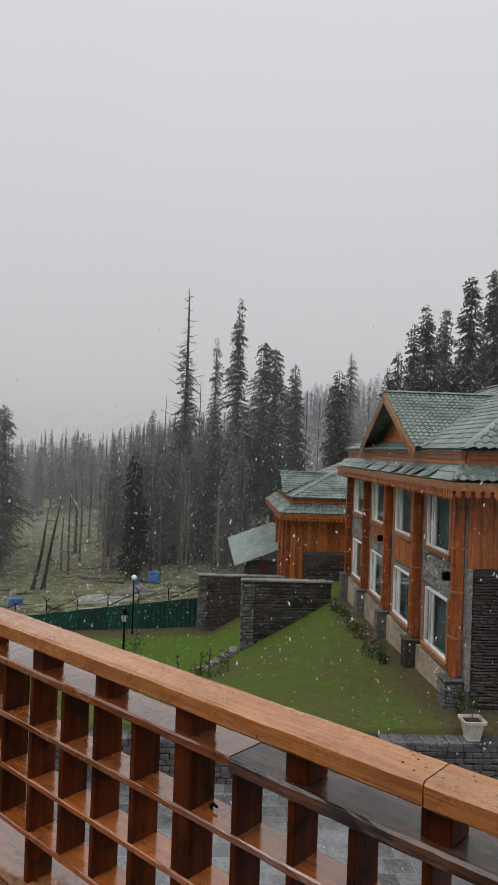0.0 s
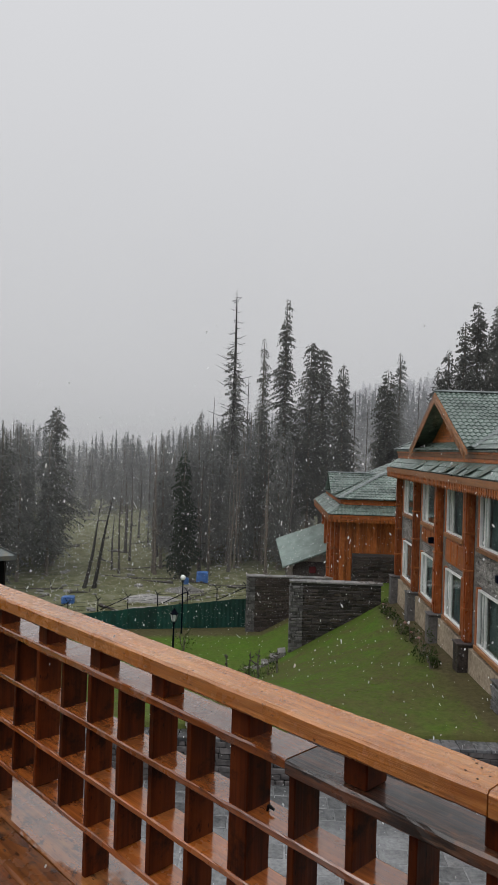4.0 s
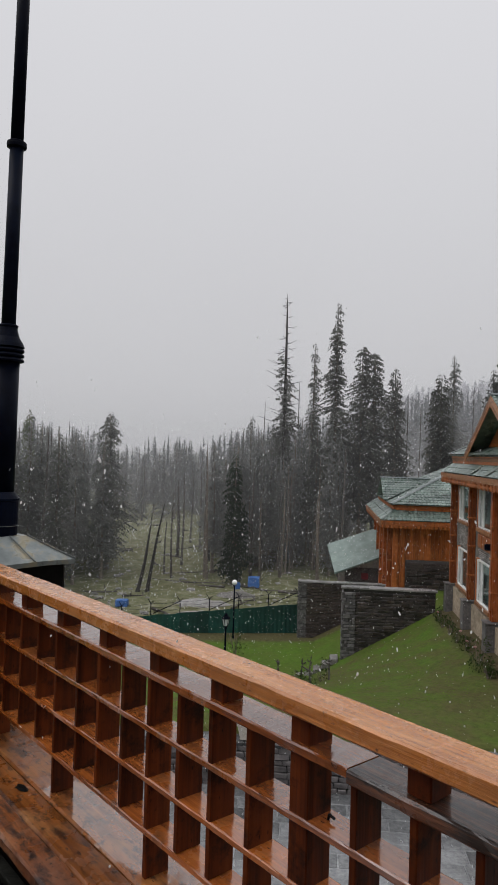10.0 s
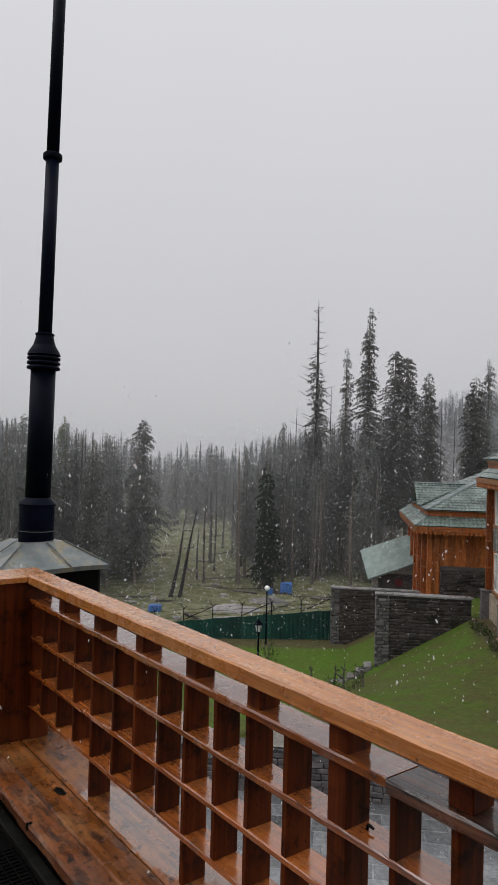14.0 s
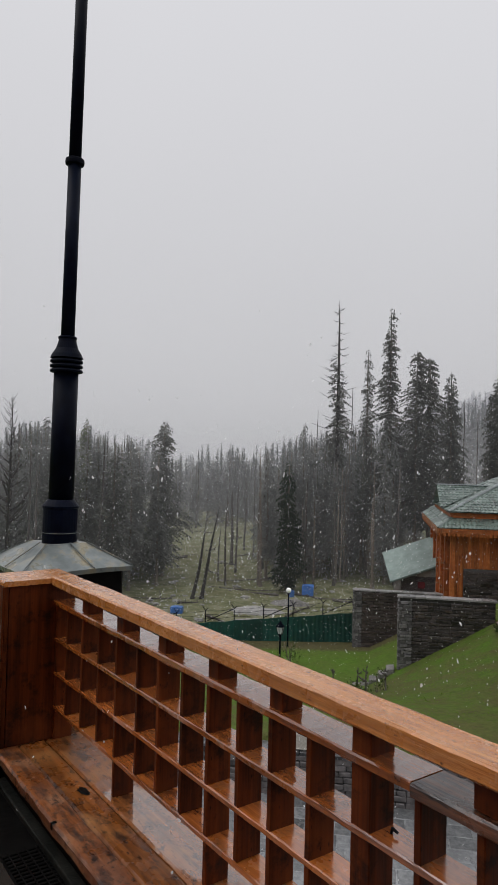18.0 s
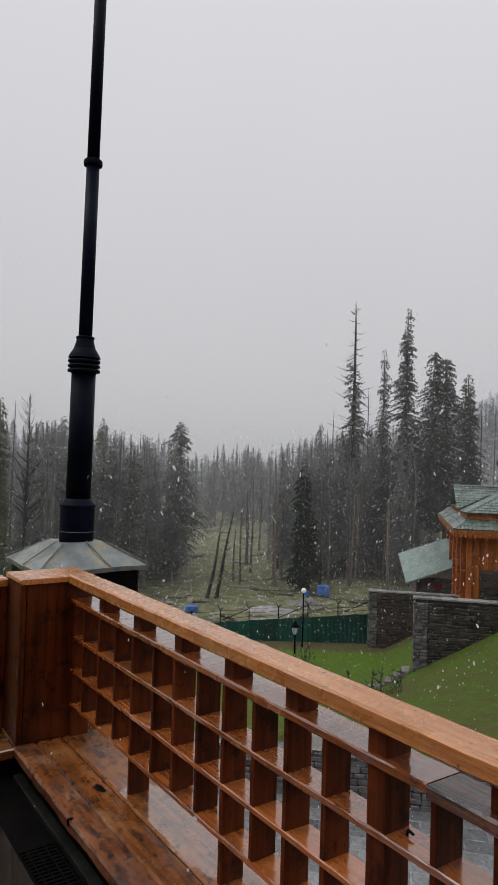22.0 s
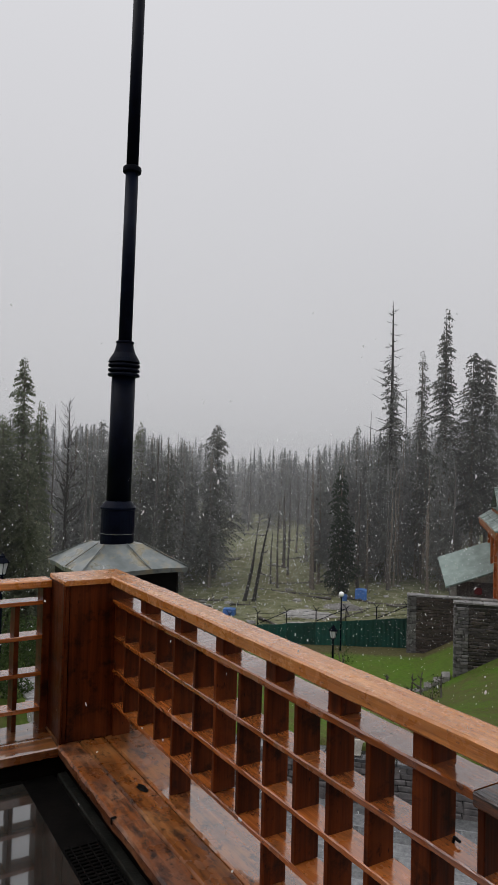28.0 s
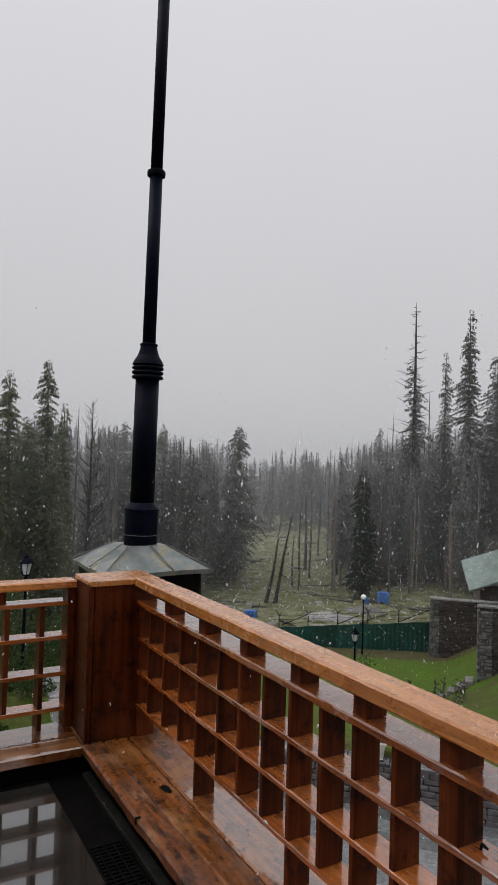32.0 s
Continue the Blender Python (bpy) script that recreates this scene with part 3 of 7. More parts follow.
# the long retaining wall between lawn and courtyard
retain = stone_wall("retaining_wall", "low dark slate wall with flat coping, edge of the lawn", -6.62, -4.0, 16.2, -5.24, -6.35, 0.42, seed=4, coping=M_slab, slab=(0.24, 0.42))
# the tall wall that steps off from the lodge, and the farther one behind it
wall_a = stone_wall("boundary_wall", "tall dark slate wall running down the lawn from the lodge", 11.75, 0.75, 5.3, -4.93, -9.2, 0.5, seed=6)
wall_b = stone_wall("boundary_wall", "dark slate wall with pale coping beside the green fence", 20.0, -2.0, 7.7, -6.25, -10.3, 0.5, seed=7)


# ---- the lodges ----
def wavy_roof(name, a, b, c, d, mat, parent, pitch=0.24, height=0.035, step=0.38, label=""):
    """Tile-pressed roof sheet on the quad a-b (eave) to d-c (top): ribs run straight up the slope, with small steps across it, cut off along the hips and valleys."""
    a, b, c, d = (Vector(p) for p in (a, b, c, d))
    along = ((b - a) if (b - a).length > (c - d).length else (c - d)).normalized()
    mid_up = (d + c) / 2 - (a + b) / 2
    nrm = along.cross(mid_up).normalized()
    if nrm.z < 0:
        nrm = -nrm
    up = (mid_up - along * mid_up.dot(along)).normalized()
    xs = [(p - a).dot(along) for p in (a, b, c, d)]
    x0, x1, rise = min(xs), max(xs), max((d - a).dot(up), (c - a).dot(up))
    nu = max(2, int((x1 - x0) / pitch * 4))
    nv = max(2, int(rise / step)) * 2
    verts, faces = [], []
    for j in range(nv + 1):
        row, late = divmod(j, 2)
        v = min(1.0, (row + (0.96 if late else 0.0)) / (nv / 2)) * rise
        for i in range(nu + 1):
            x = x0 + (x1 - x0) * i / nu
            wave = abs(math.sin(math.pi * x / pitch)) * height
            verts.append(a + along * x + up * v + nrm * (wave + (0.0 if late else 0.03)))
    nn = nu + 1
    for j in range(nv):
        for i in range(nu):
            faces.append((j * nn + i, j * nn + i + 1, (j + 1) * nn + i + 1, (j + 1) * nn + i))
    me = raw(name, [tuple(v) for v in verts], faces, [mat])
    bm = bmesh.new()
    bm.from_mesh(me)
    inside = (a + b + c + d) / 4
    for p, q in ((a, d), (b, c)):
        if (q - p).length > 1e-4:
            cut = (q - p).cross(nrm).normalized()
            if (inside - p).dot(cut) > 0:
                cut = -cut
            bmesh.ops.bisect_plane(bm, geom=bm.verts[:] + bm.edges[:] + bm.faces[:], plane_co=p, plane_no=cut, clear_outer=True)
    # the sheet's under face
    corners = [a, b, c, d] if (c - d).length > 1e-4 else [a, b, c]
    bm.faces.new([bm.verts.new(p - nrm * 0.03) for p in corners])
    bm.to_mesh(me)
    bm.free()
    ob = new(name, me)
    ob.parent = parent
    if label:
        tagged(ob, label)
    return ob


def slab_between(name, p, q, width, thick, mat, parent, label=""):
    """A flat capping strip from p to q."""
    p, q = Vector(p), Vector(q)
    d = (q - p).normalized()
    side = d.cross(Vector((0, 0, 1))).normalized() * width / 2
    up = side.cross(d).normalized() * thick
    if up.z < 0:
        up = -up
    bm = bmesh.new()
    vs = []
    for e in (p, q):
        vs.append([bm.verts.new(e + k) for k in (-side, -side * 0.4 + up, side * 0.4 + up, side)])
    for k in range(3):
        bm.faces.new((vs[0][k], vs[0][k + 1], vs[1][k + 1], vs[1][k]))
    bm.faces.new((vs[0][3], vs[0][0], vs[1][0], vs[1][3]))
    bm.faces.new(vs[0])
    bm.faces.new(vs[1][::-1])
    return part(name, bm, mat, parent, label)


def valance(parent, p, q, drop=0.16, pitch=0.15, mat=None):
    """Pointed wooden pendants hanging in a row under an eave from p to q, one mesh to the row."""
    p, q = Vector(p), Vector(q)
    n = max(1, int((q - p).length / pitch))
    d = (q - p) / n
    side = Vector((-d.y, d.x, 0)).normalized() * 0.012
    bm = bmesh.new()
    rod_w = d * 0.40
    for k in range(n):
        c = p + d * (k + 0.5)
        outline = [c - rod_w, c + rod_w, c + rod_w * 0.55 - Vector((0, 0, drop * 0.35)), c + rod_w - Vector((0, 0, drop * 0.62)), c - Vector((0, 0, drop)), c - rod_w - Vector((0, 0, drop * 0.62)), c - rod_w * 0.55 - Vector((0, 0, drop * 0.35))]
        f = [bm.verts.new(o + side) for o in outline]
        g = [bm.verts.new(o - side) for o in outline]
        bm.faces.new(f)
        bm.faces.new(g[::-1])
        for i in range(len(f)):
            j = (i + 1) % len(f)
            bm.faces.new((f[i], g[i], g[j], f[j]))
    tagged(part("valance", bm, mat or M_cedar[2], parent, "carved wooden pendants under the eave"), kind="stuff")


def lodge_window(parent, u0, u1, z0, z1):
    """A white two-light window with drawn curtains behind, over a timber sill."""
    f = bmesh.new()
    t = 0.05
    rings = [[f.verts.new((a, y, c)) for a, c in ((u0 + e, z0 + e), (u1 - e, z0 + e), (u1 - e, z1 - e), (u0 + e, z1 - e))] for y, e in ((-0.08, 0.0), (0.03, 0.0), (0.03, t), (-0.08, t))]
    for j in range(4):
        p, q = rings[j], rings[(j + 1) % 4]
        for k in range(4):
            f.faces.new((p[k], p[(k + 1) % 4], q[(k + 1) % 4], q[k]))
    um = u1 - (u1 - u0) * 0.30
    win = part("window", f, M_white, parent, "white window frame with drawn curtains")
    part("mullion", box(um - 0.035, um + 0.035, -0.08, 0.005, z0 + t, z1 - t, 0.008), M_white, win)
    us = u1 - 0.30 * (u1 - u0) * 0.55
    part("mullion", box(us - 0.016, us + 0.016, -0.08, -0.01, z0 + t, z1 - t, 0.006), M_white, win)
    for a, b in ((u0 + t, um - 0.05), (um + 0.05, u1 - t)):
        g = part("pane", box(a, b, -0.05, -0.042, z0 + t, z1 - t, 0.0), M_glass, win)
        g.visible_shadow = False
    # curtains in folds
    n = int((u1 - u0) / 0.05)
    verts, faces = [], []
    for i in range(n + 1):
        u = u0 + 0.03 + (u1 - u0 - 0.06) * i / n
        if u1 - (u1 - u0) * 0.22 < u:
            continue
        y = -0.22 + 0.035 * math.sin(i * 1.9) + 0.015 * math.sin(i * 0.7)
        verts += [(u, y, z0 + 0.03), (u, y, z1 - 0.03)]
    for k in range(len(verts) // 2 - 1):
        faces.append((2 * k, 2 * k + 2, 2 * k + 3, 2 * k + 1))
    cu = part("curtain", raw("curtain", verts, faces, [M_curtain], True), M_curtain, win)
    part("sill", box(u0 - 0.12, u1 + 0.12, -0.06, 0.10, z0 - 0.16, z0 - 0.01, 0.012), M_fascia, parent, "pale timber window sill")


def wall_with_openings(parent, name, u0, u1, z0, z1, holes, y0, y1, mat, label=""):
    """A wall strip between z0 and z1 with window openings cut through, as one mesh of blocks."""
    bm = bmesh.new()
    us = sorted({u0, u1, *[h for a in holes for h in a[:2]]})
    zs = sorted({z0, z1, *[h for a in holes for h in a[2:]]})
    for a, b in zip(us, us[1:]):
        for c, d in zip(zs, zs[1:]):
            if any(h[0] <= a and b <= h[1] and h[2] <= c and d <= h[3] for h in holes):
                continue
            box(a, b, y0, y1, c, d, 0.0, bm=bm)
    bmesh.ops.remove_doubles(bm, verts=bm.verts[:], dist=1e-4)
    return part(name, bm, mat, parent, label)


def boards(parent, u0, u1, z0, z1, y, step, axis="w", mat=None, name="board"):
    """Upright cladding boards on the front (axis 'w') or on the end wall (axis 'u')."""
    n = max(1, int((u1 - u0) / step))
    s = (u1 - u0) / n
    for k in range(n):
        a, b = u0 + k * s + 0.002, u0 + (k + 1) * s - 0.002
        o = random.uniform(-0.004, 0.004)
        if axis == "w":
            bm = box(a, b, y - 0.02, y + 0.02 + o, z0, z1, 0.006)
        else:
            bm = box(y - 0.02 - o, y + 0.02, a, b, z0, z1, 0.004)
        part(name, bm, mat or M_cedar[2], parent)


def lodge_main():
    random.seed(21)
    t = thing("lodge", "two-storey timber and slate lodge with green tiled roofs", "house", LODGE)
    U0, U1, D = -4.68, 11.5, -10.0
    ZB, ZT = -6.6, 1.3
    wins = [(-3.72 + 3.95 * k, -1.58 + 3.93 * k) for k in range(4)]
    holes = [(a, b, zl, zh) for a, b in wins for zl, zh in ((-4.25, -2.52), (-1.20, 0.47))]
    wall_with_openings(t, "front_wall", U0, U1, ZB, ZT, holes, -0.35, -0.10, M_rubble, "rough grey stone infill between the windows")
    part("end_wall", box(U0, U0 + 0.25, D, -0.352, ZB, ZT, 0.01), M_cedar[2], t)
    part("back_wall", box(U0 + 0.252, U1, D, D + 0.25, ZB, ZT, 0.01), M_rubble, t)
    part("far_wall", box(U1 - 0.25, U1, D + 0.252, -0.352, ZB, ZT, 0.01), M_cedar[2], t)
    part("room_back", box(U0 + 0.3, U1 - 0.3, -2.4, -2.3, ZB, ZT, 0.0), M_mortar, t)
    part("floor_slab", box(U0 + 0.3, U1 - 0.3, -2.28, -0.36, -1.75, -1.55, 0.0), M_mortar, t)
    # plinth below the lower sills, pale rendered stone
    part("plinth", box(U0 - 0.02, U1, -0.098, 0.06, ZB, -4.55, 0.02), M_plinth, t, "stained brownish plinth")
    for a, b in wins:
        for zl, zh in ((-4.25, -2.52), (-1.20, 0.47)):
            lodge_window(t, a, b, zl, zh)
            for ua, ub in ((a - 0.16, a - 0.005), (b + 0.005, b + 0.16)):
                part("surround", box(ua, ub, -0.09, 0.05, zl - 0.01, zh + 0.05, 0.01), M_cedar[2], t)
    # timber panels between the storeys on the two middle bays, grey stone on the others
    for (a, b), zz in ((wins[1], (-2.30, -1.42)), (wins[2], (-2.05, -1.42))):
        part("panel_backing", box(a - 0.15, b + 0.15, -0.096, -0.03, zz[0], zz[1], 0.004), M_cedar[2], t)
        n = 3
        for k in range(n):
            s = (b - a + 0.3) / n
            part("panel", box(a - 0.15 + k * s + 0.05, a - 0.15 + (k + 1) * s - 0.05, -0.028, 0.015, zz[0] + 0.07, zz[1] - 0.07, 0.015), M_cedar[2], t)
    for a, b, z0, z1 in ((wins[0][0] - 0.15, wins[0][1] + 0.55, -2.42, -1.40), (wins[3][0] - 0.3, wins[3][1] + 0.15, -2.42, -1.40), (wins[1][0] - 0.15, wins[1][1] + 0.15, -2.50, -2.32), (wins[2][0] - 0.15, wins[2][1] + 0.15, -2.50, -2.07)):
        stones_on(t, "w", -0.085, a, b, z0, z1, (0.26, 0.075), 1, M_ledgestone, 0, int(a * 10) + 90, depth=0.03)
    # posts, each round-edged with bands, on a slate base
    for u in (-4.50, -0.58, 3.36, 7.32, 11.28):
        p = part("post", box(u - 0.145, u + 0.145, -0.12, 0.20, -4.42, ZT - 0.2, 0.045, 2), M_post, t)
        for z in (-3.35, -2.1, -0.9):
            part("band", box(u - 0.165, u + 0.165, -0.12, 0.22, z - 0.035, z + 0.035, 0.012), M_cedar[0], p)
        mat, words = ((M_pier, "grey stacked-stone block under the post"), (M_slate, "black slate block under the post"))[0 if u < -4 else 1] if u < 0 else (M_pier, "grey stone block under the post")
        base = part("post_base", box(u - 0.28, u + 0.28, -0.10, 0.40, -6.6, -4.48, 0.02), M_mortar if u < -4 else mat, t, words)
        part("cap_stone", box(u - 0.32, u + 0.32, -0.10, 0.44, -4.48, -4.42, 0.012, rough=0.006), mat, base)
        if u < -4:
            stones_on(base, "u", u - 0.28, -0.05, 0.40, -6.4, -4.5, (0.2, 0.08), -1, M_pier, 60, 33, depth=0.025)
            stones_on(base, "w", 0.40, u - 0.29, u + 0.29, -6.4, -4.5, (0.2, 0.08), 1, M_pier, 60, 34, depth=0.025)
    # end wall: cedar boards above, slate below
    boards(t, -9.9, -0.15, -1.42, ZT, U0 - 0.04, 0.17, "u")
    part("stone_quoin", box(U0 - 0.10, U0 + 0.02, -0.30, -0.14, -4.75, -1.43, 0.02), M_rubble, t)
    part("stone_backing", box(U0 - 0.05, U0 - 0.01, -9.9, -0.305, -6.6, -1.43, 0.0), M_mortar, t)
    part("string_course", box(U0 - 0.12, U0 - 0.052, -9.9, -0.305, -3.72, -3.68, 0.008), M_slate, t)
    stones_on(t, "u", U0 - 0.07, -4.2, -0.31, -6.3, -1.50, (0.36, 0.085), -1, M_brownslate, 290, 9)
    # lower skirt roof: front and end
    ez, tz, ew, eu = 0.95, 1.40, 0.62, -5.66
    wavy_roof("skirt_roof", (eu, ew, ez), (U1 + 0.1, ew, ez), (U1 + 0.1, 0.06, tz), (U0 - 0.06, 0.06, tz), M_rooftile, t, 0.22, 0.03, 0.3, "green tile-pressed skirt roof")
    wavy_roof("skirt_roof", (eu, D, ez), (eu, ew, ez), (U0 - 0.06, 0.06, tz), (U0 - 0.06, D, tz), M_rooftile, t, 0.26, 0.07, 0.3, "green tile-pressed skirt roof")
    slab_between("hip_cap", (eu, ew, ez + 0.03), (U0 - 0.06, 0.06, tz + 0.04), 0.16, 0.05, M_rooftile, t)
    part("fascia", plank(0, eu - 0.02, U1 + 0.12, ew - 0.02, ew + 0.04, ez - 0.22, ez - 0.01, 14, 0.004), M_fascia, t)
    part("fascia", plank(1, D, ew - 0.022, eu - 0.03, eu + 0.02, ez - 0.22, ez - 0.01, 14, 0.004), M_fascia, t)
    part("soffit", box(eu + 0.03, U1 + 0.1, -0.09, ew - 0.03, ez - 0.14, ez - 0.10, 0.0), M_cedar[0], t)
    part("soffit", box(eu + 0.03, U0 - 0.03, D, -0.092, ez - 0.14, ez - 0.10, 0.0), M_cedar[1], t)
    valance(t, (eu, ew + 0.01, ez - 0.215), (U1 + 0.1, ew + 0.01, ez - 0.215), 0.27, 0.2)
    valance(t, (eu - 0.02, D, ez - 0.215), (eu - 0.02, ew, ez - 0.215), 0.2, 0.25)
    # upper band of horizontal boards
    bz = 1.40
    for k in range(3):
        h0, h1 = bz + k * 0.135, bz + k * 0.135 + 0.13
        part("band_board", plank(0, U0 - 0.1 - 0.03 * k, U1 + 0.05, 0.0, 0.12 + 0.03 * k, h0, h1, 12, 0.003), M_cedar[0] if k != 1 else M_fascia, t)
        part("band_board", plank(1, D, -0.01, U0 - 0.14 - 0.03 * k, U0 - 0.02, h0, h1, 12, 0.003), M_cedar[1], t)
    # main hipped roof
    mz, mw, mu = 1.80, 0.22, U0 - 0.42
    slope = 0.54
    rw = D / 2
    rz = mz + slope * (mw - rw)
    ru0, ru1 = mu + (mw - rw), U1 + 0.3 - (mw - rw)
    wavy_roof("main_roof", (mu, mw, mz), (U1 + 0.3, mw, mz), (ru1, rw, rz), (ru0, rw, rz), M_rooftile, t, 0.22, 0.034, 0.33, "green tiled main roof, wet and pale")
    wavy_roof("main_roof", (mu, D - 0.3, mz), (mu, mw, mz), (ru0, rw, rz), (ru0, rw, rz), M_rooftile, t, 0.28, 0.08, 0.36, "green tiled hip")
    wavy_roof("main_roof", (U1 + 0.3, mw, mz), (U1 + 0.3, D - 0.3, mz), (ru1, rw, rz), (ru1, rw, rz), M_rooftile, t, 0.28, 0.08, 0.36, "green tiled hip")
    wavy_roof("main_roof", (U1 + 0.3, D - 0.3, mz), (mu, D - 0.3, mz), (ru0, rw, rz), (ru1, rw, rz), M_rooftile, t, 0.26, 0.05, 0.36, "green tiled main roof, wet and pale")
    slab_between("hip_cap", (mu, mw, mz + 0.03), (ru0, rw, rz + 0.04), 0.24, 0.05, M_ridge, t)
    slab_between("hip_cap", (U1 + 0.3, mw, mz + 0.03), (ru1, rw, rz + 0.04), 0.3, 0.05, M_ridge, t)
    slab_between("ridge_cap", (ru0, rw, rz + 0.03), (ru1, rw, rz + 0.03), 0.32, 0.06, M_ridge, t)
    valance(t, (mu, mw + 0.005, mz), (U1 + 0.3, mw + 0.005, mz), 0.07, 0.12, M_rooftile)
    # front gable
    ga, gl, gr, gz, gw = (3.03, 3.98), 7.35, -1.32, 1.86, 0.42
    back = mw - (ga[1] - mz) / slope
    wavy_roof("gable_roof", (gr, gw, gz), (gr, 0.25, gz), (ga[0], back, ga[1]), (ga[0], gw, ga[1]), M_rooftile, t, 0.19, 0.05, 0.27, "green tiled gable roof")
    wavy_roof("gable_roof", (gl, 0.25, gz), (gl, gw, gz), (ga[0], gw, ga[1]), (ga[0], back, ga[1]), M_rooftile, t, 0.19, 0.05, 0.27, "green tiled gable roof")
    slab_between("ridge_cap", (ga[0], gw + 0.02, ga[1] + 0.04), (ga[0], back, ga[1] + 0.04), 0.26, 0.06, M_ridge, t)
    slab_between("valley_flashing", (gr, 0.27, gz + 0.03), (ga[0], back, ga[1] + 0.02), 0.22, 0.02, M_ridge, t)
    tri = bmesh.new()
    vs = [tri.verts.new(c) for c in ((gr + 0.5, -0.35, gz), (gl - 0.5, -0.35, gz), (ga[0], -0.35, ga[1] - 0.25))]
    tri.faces.new(vs)
    part("gable_panel", tri, M_cedar[0], t, "recessed timber gable wall")
    for k in range(7):
        # boards cut to the slope of the gable at both ends
        z0, z1 = gz + k * 0.26, gz + k * 0.26 + 0.25
        ends = []
        for z in (z0, z1):
            f = (z - gz) / (ga[1] - 0.25 - gz)
            ends += [gr + 0.5 + (ga[0] - gr - 0.5) * f, gl - 0.5 + (ga[0] - gl + 0.5) * f]
        bm = bmesh.new()
        v = [bm.verts.new((u, y, z)) for y in (-0.345, -0.315) for u, z in ((ends[0], z0), (ends[1], z0), (ends[3], z1), (ends[2], z1))]
        for f in ((0, 1, 2, 3), (4, 5, 6, 7), (0, 1, 5, 4), (1, 2, 6, 5), (2, 3, 7, 6), (3, 0, 4, 7)):
            bm.faces.new([v[q] for q in f])
        part("gable_board", bm, M_cedar[0], t)
    # loose sheets lifted on the skirt roof
    for u, lift in ((-3.6, 0.07), (-2.3, 0.10), (-1.1, 0.05), (0.2, 0.09), (2.4, 0.05), (4.9, 0.06)):
        run, drop = ew - 0.06, ez - tz
        bm = sheet([Vector((u, ew + 0.03, ez + 0.05 + lift)), Vector((u, 0.2, tz + drop * 0.14 / run + 0.06)), Vector((u + 0.75, 0.2, tz + drop * 0.14 / run + 0.05)), Vector((u + 0.75, ew + 0.01, ez + 0.045))], 0.015)
        part("loose_sheet", bm, M_rooftile, t, "lifted roof sheet")
    for e in (gl, gr):
        bm = bmesh.new()
        for (p, q) in (((e, gw + 0.03), (ga[0], gw + 0.03)),):
            a0, b0 = Vector((p[0], p[1], gz - 0.05)), Vector((q[0], q[1], ga[1] - 0.02))
            low = Vector((0, 0, -0.17))
            th = Vector((0, -0.05, 0))
            v = [bm.verts.new(c) for c in (a0, b0, b0 + low, a0 + low, a0 + th, b0 + th, b0 + low + th, a0 + low + th)]
            for f in ((0, 1, 2, 3), (7, 6, 5, 4), (0, 4, 5, 1), (3, 2, 6, 7), (0, 3, 7, 4), (1, 5, 6, 2)):
                bm.faces.new([v[i] for i in f])
        part("bargeboard", bm, M_fascia, t)
        valance(t, (e * 0.98 + ga[0] * 0.02, gw + 0.02, gz - 0.2), (ga[0], gw + 0.02, ga[1] - 0.18), 0.24, 0.17, M_fascia)
    part("gable_sill", box(gr + 0.3, gl - 0.3, -0.34, 0.36, gz - 0.06, gz + 0.02, 0.01), M_rooftile, t)
    # black wall lamps
    for u, z in ((-4.0, -1.75), (3.95, -1.72)):
        lamp = part("wall_lamp", box(u - 0.09, u + 0.09, 0.05, 0.30, z - 0.13, z + 0.11, 0.03), M_black, t, "black box wall lamp")
        part("bracket", box(u - 0.04, u + 0.04, -0.10, 0.052, z - 0.05, z + 0.05, 0.01), M_black, lamp)
    return t


lodge_main()


